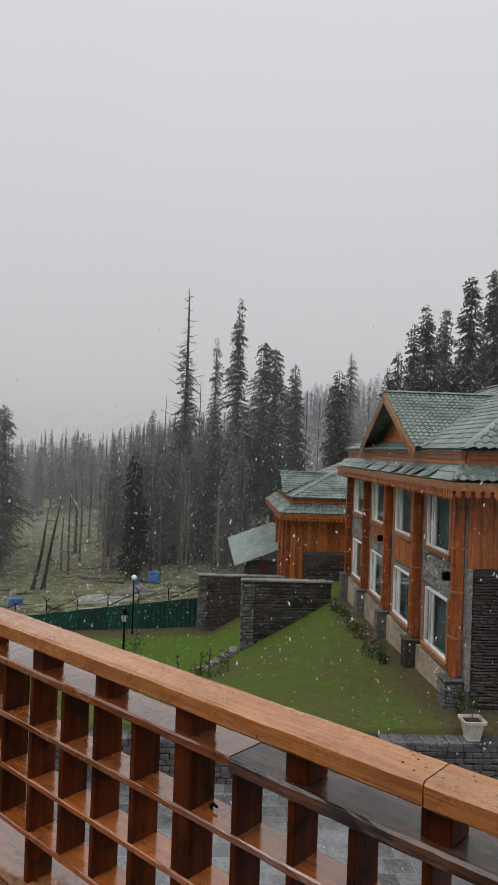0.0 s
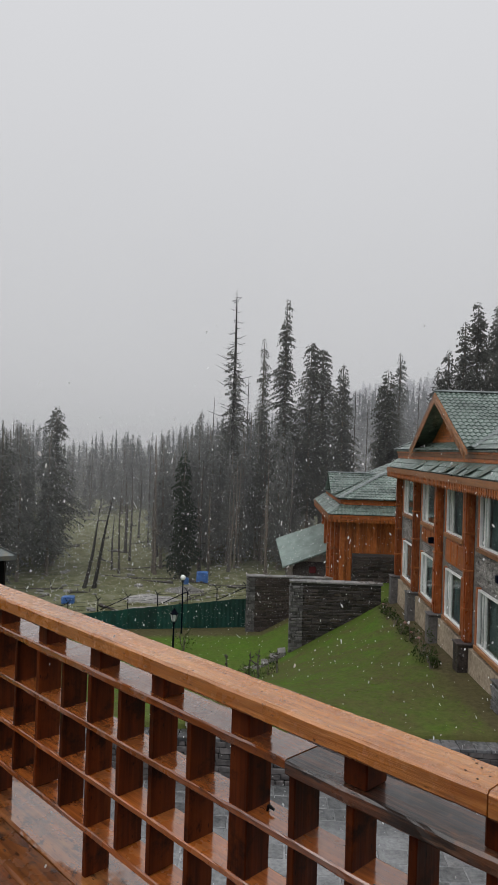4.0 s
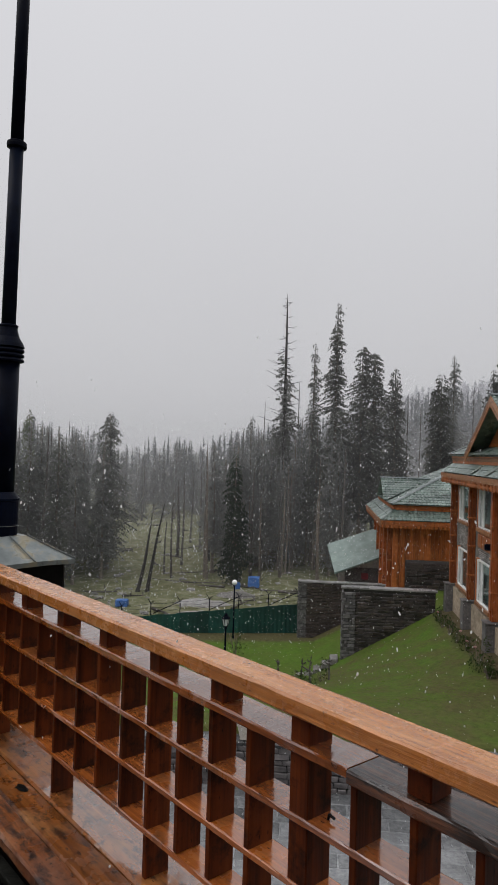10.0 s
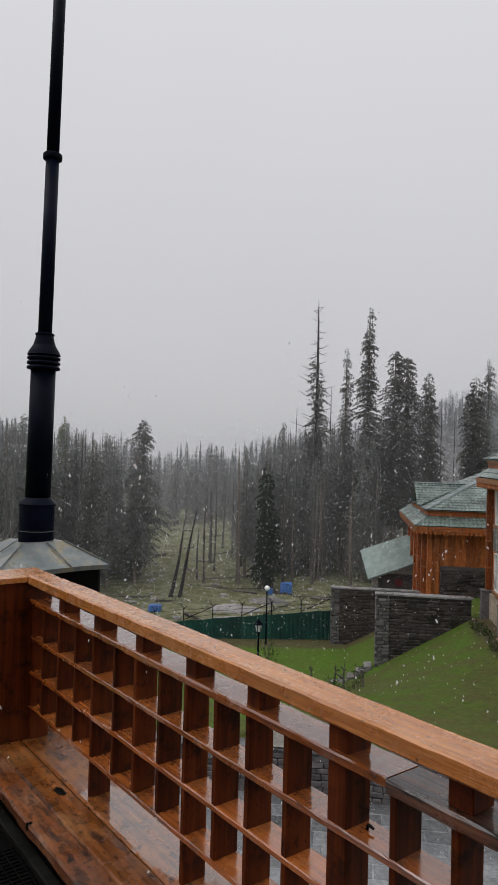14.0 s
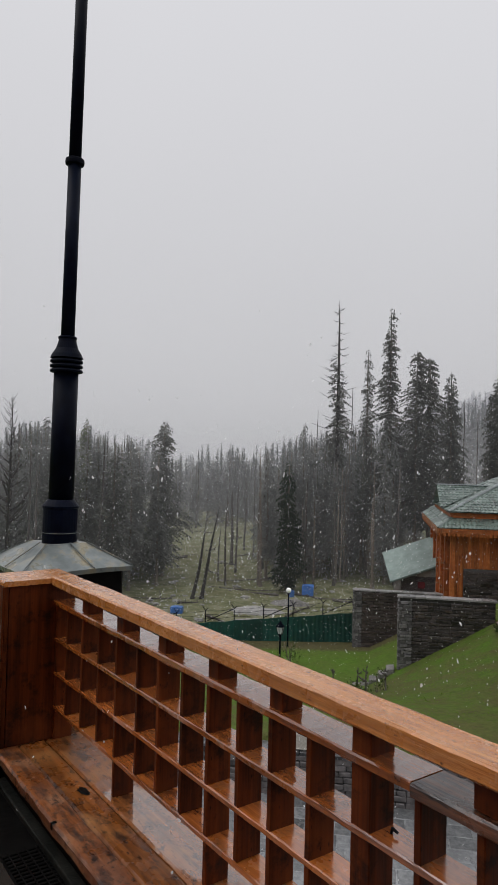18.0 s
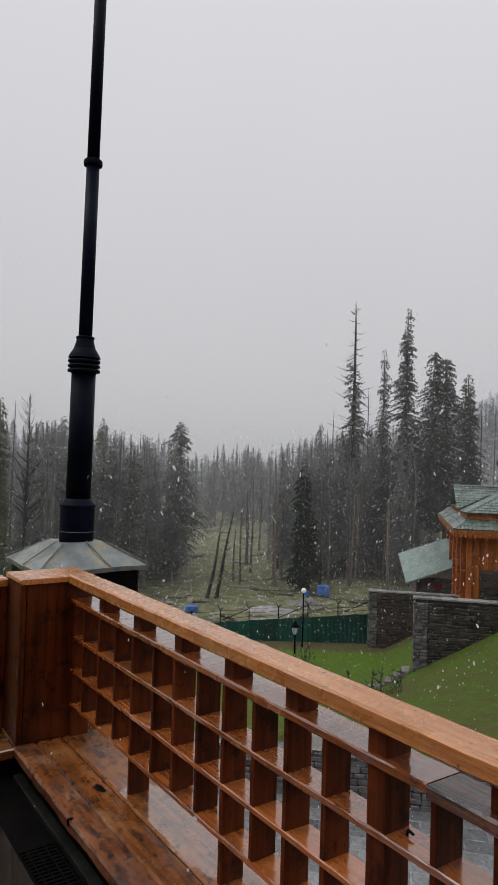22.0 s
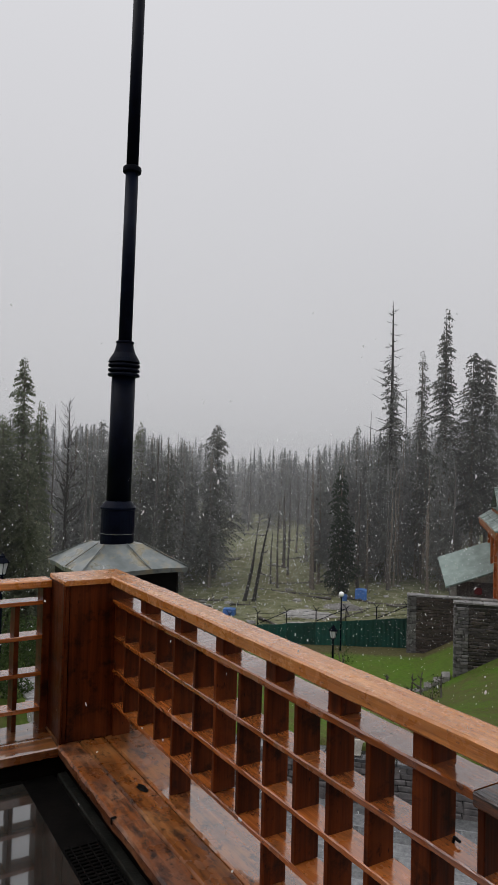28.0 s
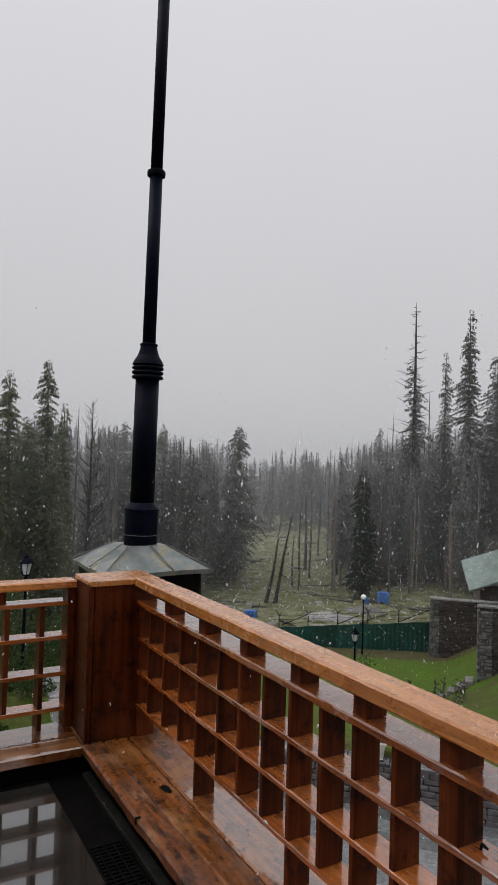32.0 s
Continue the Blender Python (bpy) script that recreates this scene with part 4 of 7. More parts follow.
def lodge_lower():
    random.seed(31)
    t = thing("lodge", "smaller timber lodge with green hipped roof down the slope", "house", LODGE)
    U0, U1, W1, W0 = 17.4, 27.5, 2.2, -7.0
    ZB, ZT = -10.5, -1.55
    part("end_wall", box(U0, U0 + 0.25, W0, W1, ZB, ZT, 0.01), M_cedar[2], t)
    part("front_wall", box(U0 + 0.252, U1, W1 - 0.25, W1, ZB, ZT, 0.01), M_cedar[2], t)
    part("back_wall", box(U0 + 0.252, U1, W0, W0 + 0.25, ZB, ZT, 0.01), M_cedar[2], t)
    part("far_wall", box(U1 - 0.25, U1, W0 + 0.252, W1 - 0.252, ZB, ZT, 0.01), M_cedar[2], t)
    boards(t, W0, 1.55, -4.28, -2.2, U0 - 0.03, 0.2, "u")
    part("stone_panel", box(U0 - 0.06, U0 - 0.002, W0, 1.55, ZB, -4.3, 0.01), M_slate_in, t, "dark slate lower wall")
    stones_on(t, "u", U0 - 0.08, -3.5, 1.5, -6.2, -4.35, (0.5, 0.16), -1, M_slate, 90, 12)
    part("corner_board", box(U0 - 0.08, U0 + 0.1, 1.58, 1.82, ZB, -2.2, 0.02), M_cedar[2], t)
    part("corner_board", box(U0 - 0.08, U0 + 0.1, 2.0, 2.3, ZB, -2.2, 0.02), M_cedar[2], t)
    for u in (17.75, 20.2, 22.6, 25.0, 27.2):
        p = part("post", box(u - 0.16, u + 0.16, W1 + 0.003, W1 + 0.38, ZB, -2.3, 0.04), M_post, t)
        for z in (-4.4, -6.0):
            part("band", box(u - 0.185, u + 0.185, W1 + 0.003, W1 + 0.40, z - 0.04, z + 0.04, 0.015), M_fascia, p)
    for a, b in ((18.1, 19.85), (20.55, 22.2), (22.95, 24.6)):
        for z0, z1 in ((-6.6, -4.7), (-4.1, -2.7)):
            f = bmesh.new()
            for (c0, c1, d0, d1) in ((a, b, z0, z0 + 0.07), (a, b, z1 - 0.07, z1), (a, a + 0.07, z0 + 0.07, z1 - 0.07), (b - 0.07, b, z0 + 0.07, z1 - 0.07), ((a + b) / 2 - 0.04, (a + b) / 2 + 0.04, z0 + 0.07, z1 - 0.07)):
                box(c0, c1, W1 + 0.004, W1 + 0.07, d0, d1, 0.006, bm=f)
            win = part("window", f, M_white, t, "white window frame")
            part("pane", box(a + 0.07, b - 0.07, W1 + 0.006, W1 + 0.03, z0 + 0.07, z1 - 0.07, 0.0), M_glass, win)
    ez, tz, ew, eu = -2.0, -1.45, W1 + 0.85, U0 - 0.85
    wavy_roof("skirt_roof", (eu, ew, ez), (U1 + 1.2, ew, ez), (U1 + 1.2, W1, tz), (U0, W1, tz), M_rooftile, t, 0.3, 0.03, 0.35, "green skirt roof")
    wavy_roof("skirt_roof", (eu, W0, ez), (eu, ew, ez), (U0, W1, tz), (U0, W0, tz), M_rooftile, t, 0.22, 0.045, 0.3, "green skirt roof")
    slab_between("hip_cap", (eu, ew, ez + 0.03), (U0, W1, tz + 0.04), 0.2, 0.05, M_rooftile, t)
    part("fascia", plank(0, eu, U1 + 1.2, ew - 0.02, ew + 0.04, ez - 0.26, ez - 0.01, 8, 0.004), M_fascia, t)
    part("fascia", plank(1, W0, ew - 0.022, eu - 0.03, eu + 0.02, ez - 0.26, ez - 0.01, 8, 0.004), M_cedar[1], t)
    part("soffit", box(eu + 0.03, U1 + 1.1, W1 + 0.003, ew - 0.03, ez - 0.2, ez - 0.16, 0.0), M_cedar[0], t)
    part("soffit", box(eu + 0.03, U0 - 0.05, W0, W1, ez - 0.2, ez - 0.16, 0.0), M_cedar[1], t)
    valance(t, (eu - 0.01, W0, ez - 0.25), (eu - 0.01, ew, ez - 0.25), 0.2, 0.24)
    valance(t, (eu, ew + 0.01, ez - 0.25), (U1 + 1.2, ew + 0.01, ez - 0.25), 0.2, 0.24)
    for k in range(2):
        part("band_board", plank(0, U0 - 0.1, U1, W1 - 0.02, W1 + 0.1 + 0.03 * k, tz + 0.16 * k, tz + 0.155 + 0.16 * k, 8, 0.003), M_cedar[0], t)
        part("band_board", plank(1, W0, W1 - 0.03, U0 - 0.12 - 0.03 * k, U0 - 0.02, tz + 0.16 * k, tz + 0.155 + 0.16 * k, 8, 0.003), M_cedar[1], t)
    mz, mw, mu, slope = -1.12, W1 + 0.28, U0 - 0.32, 0.46
    rw = (W0 + W1) / 2
    rz = mz + slope * (mw - rw)
    ru0, ru1 = mu + (mw - rw), U1 + 0.3 - (mw - rw) * 0.5
    wavy_roof("main_roof", (mu, mw, mz), (U1 + 0.3, mw, mz), (ru1, rw, rz), (ru0, rw, rz), M_rooftile, t, 0.3, 0.025, 0.4, "green hipped roof")
    wavy_roof("main_roof", (mu, W0 - 0.3, mz), (mu, mw, mz), (ru0, rw, rz), (ru0, rw, rz), M_rooftile, t, 0.22, 0.045, 0.3, "green hipped roof")
    wavy_roof("main_roof", (U1 + 0.3, W0 - 0.3, mz), (mu, W0 - 0.3, mz), (ru0, rw, rz), (ru1, rw, rz), M_rooftile, t, 0.3, 0.025, 0.4, "green hipped roof")
    slab_between("hip_cap", (mu, mw, mz + 0.04), (ru0, rw, rz + 0.05), 0.3, 0.06, M_ridge, t)
    # small front gable
    gu, gz, gh, half = 21.9, -1.0, 0.25, 2.4
    back = mw - (gh - mz) / slope
    wavy_roof("gable_roof", (gu - half, mw + 0.2, gz), (gu - half, mw - 0.05, gz), (gu, back, gh), (gu, mw + 0.2, gh), M_rooftile, t, 0.22, 0.035, 0.3, "green gable roof")
    wavy_roof("gable_roof", (gu + half, mw - 0.05, gz), (gu + half, mw + 0.2, gz), (gu, mw + 0.2, gh), (gu, back, gh), M_rooftile, t, 0.22, 0.035, 0.3, "green gable roof")
    slab_between("ridge_cap", (gu, mw + 0.22, gh + 0.03), (gu, back, gh + 0.03), 0.26, 0.06, M_ridge, t)
    tri = bmesh.new()
    tri.faces.new([tri.verts.new(c) for c in ((gu - half + 0.3, mw - 0.3, gz), (gu + half - 0.3, mw - 0.3, gz), (gu, mw - 0.3, gh - 0.15))])
    part("gable_panel", tri, M_cedar[0], t)
    return t


lodge_lower()


def shed():
    t = thing("shed", "low stone shed with a pale green sheet roof", "shed", LODGE)
    # roof plane slopes down towards the balcony
    a, b, c, d = Vector((24.0, 5.4, -6.35)), Vector((24.0, 1.0, -4.6)), Vector((27.2, 1.0, -3.0)), Vector((27.2, 5.9, -4.85))
    part("roof", sheet([a, b, c, d], 0.12), M_shedroof, t)
    part("wall", box(24.5, 27.0, 1.5, 5.1, -9.8, -6.0, 0.02), M_slate_in, t)
    part("end_board", box(24.40, 24.497, 4.70, 5.12, -9.8, -6.1, 0.01), M_concrete, t, "pale grey end board")
    part("gable_wall", sheet([Vector((24.5, 5.1, -6.3)), Vector((24.5, 1.2, -4.75)), Vector((27.0, 1.2, -3.3)), Vector((27.0, 5.1, -4.9))], 1.2), M_concrete, t, "grey rendered wall under the eave")
    return t


shed()

# ---- balcony ----
def balcony():
    random.seed(11)
    deck = tagged(part("deck_floor", box(-3.045, 3.2, -3.2, 0.70, 0.02, 0.2, 0.004), M_deck), "wet dark deck floor reflecting the sky", "floor", kind="structure")
    up = thing("ledge_base", "black waterproofed upstand under the timber ledge", "ledge base", kind="structure")
    part("upstand", box(-3.36, 3.2, 0.89, 1.24, -0.16, 0.262, 0.006), M_tar, up)
    part("upstand", box(-3.36, -3.10, -3.2, 0.888, -0.16, 0.262, 0.006), M_tar, up)
    part("kerb", plank(0, -3.06, 3.2, 0.846, 0.888, 0.02, 0.206, 20, 0.002), M_kerb, up, "thin dark concrete kerb")
    grate = thing("floor_drain", "black slotted drain channel along the ledge", "drain")
    part("channel", box(-3.098, 3.2, 0.702, 0.845, 0.02, 0.186, 0.001), M_tar, grate)
    part("end_strip", box(-3.098, -3.047, -3.2, 0.700, 0.02, 0.192, 0.002), M_tar, grate)
    for k in range(60):
        x = -2.49 + k * 0.022
        part("bar", box(x, x + 0.011, 0.712, 0.838, 0.187, 0.196, 0.002), M_tar, grate)
    for y in (0.73, 0.762, 0.794, 0.826):
        part("bar", box(-2.495, -1.17, y - 0.003, y + 0.003, 0.1965, 0.1985, 0.001), M_tar, grate)
    # ledge planks
    led = thing("ledge", "wide worn plank ledge, soaked and puddled", "ledge", kind="structure")
    for y0, y1, top in ((0.853, 0.955, 0.312), (0.958, 1.075, 0.309), (1.078, 1.26, 0.311)):
        part("plank", plank(0, -3.10, 3.2, y0, y1, 0.266, top, 200, 0.0028 if y0 < 0.9 else 0.001, 0.008), M_ledge_worn if y0 < 0.9 else M_ledge[0], led)
    for x0, x1, top in ((-3.20, -3.075, 0.312), (-3.42, -3.203, 0.310)):
        part("plank", plank(1, -3.2, 0.852 if x0 > -3.21 else 0.86, x0, x1, 0.266, top, 40, 0.001, 0.006), M_ledge[1], led)
    part("plank", plank(0, -3.42, -3.103, 0.863, 1.26, 0.266, 0.309, 6, 0.001, 0.006), M_ledge[0], led)
    # railing along x
    R = thing("balcony_railing", "varnished lattice railing of shelves and slats, dripping wet", "railing")
    YF, YB = 1.106, 1.192
    part("handrail", plank(0, -3.085, -0.5392, 1.078, 1.182, 1.004, 1.050, 130, 0.0013, 0.006), M_rail[0], R, "pale orange wet handrail")
    part("handrail", plank(0, -0.536, 3.2, 1.077, 1.183, 1.003, 1.050, 180, 0.0013, 0.006), M_rail[0], R, "pale orange wet handrail")
    part("upper_rail", plank(0, -3.1, -1.001, YF - 0.012, YB + 0.012, 0.915, 0.939, 120, 0.0016, 0.004), M_slat[0], R)
    part("upper_rail", plank(0, -0.998, 3.2, YF - 0.016, YB + 0.014, 0.907, 0.938, 160, 0.0013, 0.005), M_split, R, "split grey-brown weathered rail")
    for z in (0.770, 0.615, 0.460):
        part("shelf", plank(0, -3.1, 3.2, YF - 0.003, YB, z - 0.018, z, 200, 0.0014, 0.003), M_slat[0], R)
    xs = [-3.1005, -2.967, -2.797, -2.629, -2.463, -2.288, -2.131, -1.968, -1.812, -1.652, -1.501, -1.345, -0.999, -0.846, -0.702, -0.551]
    xs += [-0.40 + 0.153 * k for k in range(23)]
    feet = (-2.463, -1.812)
    for i, x in enumerate(xs):
        foot = 0.312 if any(abs(x - f) < 0.01 for f in feet) or i in (0, 15, 20, 25, 30) else 0.463
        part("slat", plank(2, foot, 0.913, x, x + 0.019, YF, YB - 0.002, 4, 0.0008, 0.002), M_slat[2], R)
    bl = [-2.805, -2.463, -2.131, -1.812, -1.505, -0.858, -0.557, -0.25, 0.06, 0.36, 0.67, 0.98, 1.28, 1.6, 1.9, 2.2]
    for x in bl:
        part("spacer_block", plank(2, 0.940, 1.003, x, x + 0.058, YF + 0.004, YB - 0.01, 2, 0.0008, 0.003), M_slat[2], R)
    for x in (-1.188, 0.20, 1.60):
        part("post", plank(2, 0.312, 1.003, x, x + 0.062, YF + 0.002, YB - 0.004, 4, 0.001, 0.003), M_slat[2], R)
    bm = bmesh.new()
    edge = [(-1.118, 0.312), (-1.062, 0.312), (-1.074, 0.40), (-1.069, 0.47), (-1.083, 0.53), (-1.092, 0.597), (-1.118, 0.597)]
    back, fore = [bm.verts.new((x, 1.190, z)) for x, z in edge], [bm.verts.new((x, 1.176, z)) for x, z in edge]
    bm.faces.new(back[::-1]), bm.faces.new(fore)
    for k in range(7):
        bm.faces.new((fore[k], back[k], back[(k + 1) % 7], fore[(k + 1) % 7]))
    part("torn_strip", bm, M_split, R, "torn dark strip of wood behind the post")
    part("wire_loop", rod(rod(bmesh.new(), (-1.10, 1.15, 0.770), (-1.096, 1.15, 0.784), 0.003, 0.004), (-1.096, 1.15, 0.784), (-1.080, 1.15, 0.781), 0.004, 0.003), M_tar, R, "bent black wire end")
    # nail heads on the handrail joint
    for x, y in ((-0.60, 1.12), (-0.585, 1.15), (-0.57, 1.105), (-0.50, 1.13), (-0.485, 1.16), (-0.60, 1.160), (-0.49, 1.10), (-0.52, 1.115), (-0.475, 1.145), (-0.56, 1.13)):
        part("nail", lathe([(0.0024, 1.049), (0.0024, 1.0505), (0.001, 1.0508)], 8, centre=(x, y)), M_tar, R)
    # corner post, boxed
    P = thing("corner_post", "boxed timber corner post with a flat cap", "post")
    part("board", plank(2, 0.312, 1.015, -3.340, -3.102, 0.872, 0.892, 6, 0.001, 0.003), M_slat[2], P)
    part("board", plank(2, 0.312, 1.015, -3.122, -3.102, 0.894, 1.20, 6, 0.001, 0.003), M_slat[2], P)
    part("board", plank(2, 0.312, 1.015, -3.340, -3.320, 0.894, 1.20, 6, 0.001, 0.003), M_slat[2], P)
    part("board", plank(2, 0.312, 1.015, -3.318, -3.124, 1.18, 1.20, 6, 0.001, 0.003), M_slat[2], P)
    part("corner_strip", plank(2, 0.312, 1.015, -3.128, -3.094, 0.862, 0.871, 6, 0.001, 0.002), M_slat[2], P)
    part("cap", plank(0, -3.345, -3.092, 0.866, 1.205, 1.016, 1.038, 6, 0.001, 0.004), M_rail[0], P)
    # railing along y
    L = thing("balcony_railing", "varnished lattice railing with wet shelves, short side", "railing")
    XF, XB = -3.335, -3.43
    part("handrail", plank(1, -3.2, 0.870, XB - 0.01, XF + 0.012, 0.972, 1.008, 40, 0.0008, 0.005), M_rail[1], L, "wet handrail")
    for z in (0.912, 0.750, 0.578, 0.412):
        part("shelf", plank(1, -3.2, 0.860, XB, XF + 0.003, z - 0.020, z, 30, 0.001, 0.002), M_slat[1], L)
    for k in range(24):
        y = 0.728 - 0.160 * k
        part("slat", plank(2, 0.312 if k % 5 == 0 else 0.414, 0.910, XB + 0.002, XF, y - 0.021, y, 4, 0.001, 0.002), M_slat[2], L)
    for k in range(8):
        y = 0.55 - 0.32 * k
        part("spacer_block", plank(2, 0.913, 0.971, XB + 0.01, XF - 0.004, y - 0.05, y, 2, 0.001, 0.003), M_slat[2], L)
    part("end_post", plank(2, 0.312, 0.971, XB - 0.004, XF + 0.006, 0.833, 0.871, 4, 0.001, 0.003), M_slat[2], L)
    # the house that carries the balcony: plain unseen walls below and behind
    bld = thing("balcony_house", "unseen plain timber house walls behind the balcony, raised to block sky", "house", kind="structure")
    part("wall_below", box(-3.3, 6.0, -3.2, 1.15, -6.4, -0.165, 0.0), M_rubble, bld)
    # these two are raised to keep sky light off the railing
    part("wall_behind", box(-3.3, 6.0, -3.5, -3.202, -6.4, 4.6, 0.0), M_cedar[2], bld)
    part("wall_side", box(3.202, 6.0, -3.2, 1.15, -0.16, 6.4, 0.0), M_cedar[2], bld)


balcony()


def chimney():
    c = (-4.62, 1.68)
    t = thing("chimney", "black chimney stack with a grey-green metal hood", "chimney", Matrix.Translation((c[0], c[1], 0)))
    part("chimney_shaft", box(-0.335, 0.335, -0.335, 0.335, -6.5, 0.86, 0.02, rough=0.004), M_tar, t)
    # hipped hood with standing seams
    bm = bmesh.new()
    e, z0, z1, r = 0.375, 0.862, 1.005, 0.14
    lo = [bm.verts.new((x, y, z0)) for x, y in ((-e, -e), (e, -e), (e, e), (-e, e))]
    hi = [bm.verts.new((x, y, z1)) for x, y in ((-r, -r), (r, -r), (r, r), (-r, r))]
    un = [bm.verts.new((x * 0.99, y * 0.99, z0 - 0.03)) for x, y in ((-e, -e), (e, -e), (e, e), (-e, e))]
    for k in range(4):
        j = (k + 1) % 4
        bm.faces.new((lo[k], lo[j], hi[j], hi[k]))
        bm.faces.new((un[k], un[j], lo[j], lo[k]))
    bm.faces.new(hi)
    bm.faces.new(un[::-1])
    bmesh.ops.subdivide_edges(bm, edges=bm.edges[:], cuts=3, use_grid_fill=True)
    for v in bm.verts:
        v.co += Vector((0, 0, 0.012 * noise.noise(Vector((v.co.x * 5, v.co.y * 5, 0.3)))))
    part("hood", bm, M_zinc, t, "dented sheet-metal hood")
    for a, b in (((-e, -e), (-r, -r)), ((e, -e), (r, -r)), ((e, e), (r, r)), ((-e, e), (-r, r)), ((0.05, -e), (0.02, -r)), ((e, 0.1), (r, 0.02))):
        part("seam", rod(bmesh.new(), (a[0], a[1], z0 + 0.008), (b[0], b[1], z1 + 0.006), 0.005, 0.004, 6), M_zinc, t)
    f = thing("flue", "tall black stepped metal flue with ring collars", "flue", Matrix.Translation((c[0], c[1], 1.03)) @ Matrix.Rotation(radians(0.6), 4, Vector((-0.94, 0.34, 0))) @ Matrix.Translation((0, 0, -1.03)))
    part("base_sleeve", lathe([(0.117, 0.985), (0.117, 1.07), (0.1185, 1.072), (0.1185, 1.078), (0.117, 1.08), (0.117, 1.235), (0.124, 1.24), (0.124, 1.252), (0.09, 1.295)], 28), M_black, f)
    # pale metal stands in for the highlights of drips on the seam
    part("seam_ring", lathe([(0.1175, 1.068), (0.1195, 1.069), (0.1195, 1.072), (0.1175, 1.073)], 28), M_zinc, f, "thin pale seam ring in place of drip highlights")
    part("lower_pipe", lathe([(0.085, 1.27), (0.083, 2.175)], 28), M_black, f, smooth=True)
    prof = []
    for k in range(3):
        z = 2.165 + k * 0.033
        prof += [(0.088, z), (0.108, z + 0.005), (0.112, z + 0.014), (0.108, z + 0.023), (0.090, z + 0.029)]
    prof += [(0.112, 2.268), (0.10, 2.295), (0.075, 2.335), (0.062, 2.38), (0.058, 2.40), (0.064, 2.405), (0.064, 2.415), (0.055, 2.42)]
    part("collar", lathe(prof, 32), M_black, f, "ringed collar")
    part("upper_pipe", lathe([(0.047, 2.40), (0.045, 3.65)], 24), M_black, f, smooth=True)
    part("joint_ring", lathe([(0.048, 3.618), (0.064, 3.625), (0.066, 3.642), (0.064, 3.658), (0.048, 3.668)], 24), M_black, f)
    part("upper_pipe", lathe([(0.043, 3.64), (0.041, 5.3)], 24), M_black, f, smooth=True)
    part("joint_ring", lathe([(0.044, 5.2), (0.062, 5.207), (0.062, 5.235), (0.044, 5.245)], 24), M_black, f)
    part("rain_cap", lathe([(0.044, 5.3), (0.046, 5.42), (0.11, 5.43), (0.02, 5.52)], 24), M_black, f)


chimney()

# ---- trees ----
def fir_arrays(seed, H, R, bare=0.12, step=0.36, arms=5, spray=0.30, ragged=0.35, shape=0.75, droop=0.32, per=3, core=0.22):
    """Needle sprays of a fir as loose triangles: drooping arms in loose whorls, uneven in length, with gaps."""
    rng = np.random.default_rng(seed)
    g = rng.uniform(0, 6.28, 5)
    n = int(H * (1 - bare) / step * arms * 0.9)
    u = rng.random(n)
    s = np.where(rng.random(n) < 0.75, u, 1 - np.sqrt(1 - u))
    h = bare * H + s * (1 - bare) * H
    whorl = step * 2.6
    h -= ((h / whorl) % 1.0 - 0.5) * whorl * 0.15
    a = rng.uniform(0, 6.283, n)
    prof = np.maximum(1 - s, 0.0) ** shape * np.minimum(1.0, 0.45 + s * 4.0) + 0.05
    lump = 1 + ragged * (0.55 * np.sin(h * 1.7 + g[0] + 0.8 * np.sin(a + g[2])) + 0.5 * np.sin(h * 0.77 + g[1] + a))
    L = np.maximum(R * prof * lump * (1 + ragged * 0.8 * np.sin(a + g[3] + h * 0.5)) * rng.uniform(0.5, 1.15, n), 0.07)
    keep = rng.random(n) > ragged * 0.45 * (1 + np.sin(h * 1.1 + g[4] + 2 * a))
    h, a, L = h[keep], a[keep], L[keep]
    k = np.maximum(1, (L / (spray * 0.62)).astype(int))
    arm = np.repeat(np.arange(len(h)), k)
    f = (np.arange(len(arm)) - np.repeat(np.cumsum(k) - k, k) + 1.0) / np.repeat(k, k)
    h, a, L = h[arm], a[arm], L[arm]
    px, py = f * L * np.cos(a), f * L * np.sin(a)
    pz = h + 0.10 * L * np.sin(f * 3.0) - droop * L * f ** 1.6
    m = len(arm)
    V = []
    for j in range(per):
        w = spray * rng.uniform(0.55, 1.4, m) * np.clip(L / (1.4 * spray), 0.30, 1.0)
        t = a + rng.uniform(-1.0, 1.0, m) + (0.0 if j % 2 else 1.2 * rng.choice((-1, 1)))
        c, q = np.cos(t), np.sin(t)
        if j % 2:
            # twigs hanging under the arm
            e = rng.uniform(-0.2, 0.6, m)
            A = np.stack([px - c * w * 0.28, py - q * w * 0.28, pz + w * 0.14], 1)
            B = np.stack([px + c * w * 0.28, py + q * w * 0.28, pz - w * 0.02], 1)
            C = np.stack([px + c * w * e, py + q * w * e, pz - w * rng.uniform(0.15, 0.7, m)], 1)
        else:
            # twigs spread to the sides
            A = np.stack([px - q * w * 0.18, py + c * w * 0.18, pz + rng.uniform(-0.05, 0.10, m)], 1)
            B = np.stack([px + q * w * 0.18, py - c * w * 0.18, pz + rng.uniform(-0.05, 0.10, m)], 1)
            C = np.stack([px + c * w * 0.9, py + q * w * 0.9, pz - w * rng.uniform(-0.15, 0.7, m)], 1)
        V.append(np.stack([A, B, C], 1).reshape(-1, 3))
    # the dense inner boughs close to the stem, up to the pointed tip
    n = int(H * (1 - bare) * 5)
    s = np.linspace(0.0, 1.0, n) ** 0.9
    w = core * R * (np.maximum(1 - s, 0.0) ** max(shape, 0.7) * np.minimum(1.0, 0.5 + s * 4.0) + 0.035) * rng.uniform(0.5, 1.4, n)
    z, t = bare * H + s * (1 - bare) * (H - 0.5), rng.uniform(0, 6.283, n)
    c, q = np.cos(t) * w, np.sin(t) * w
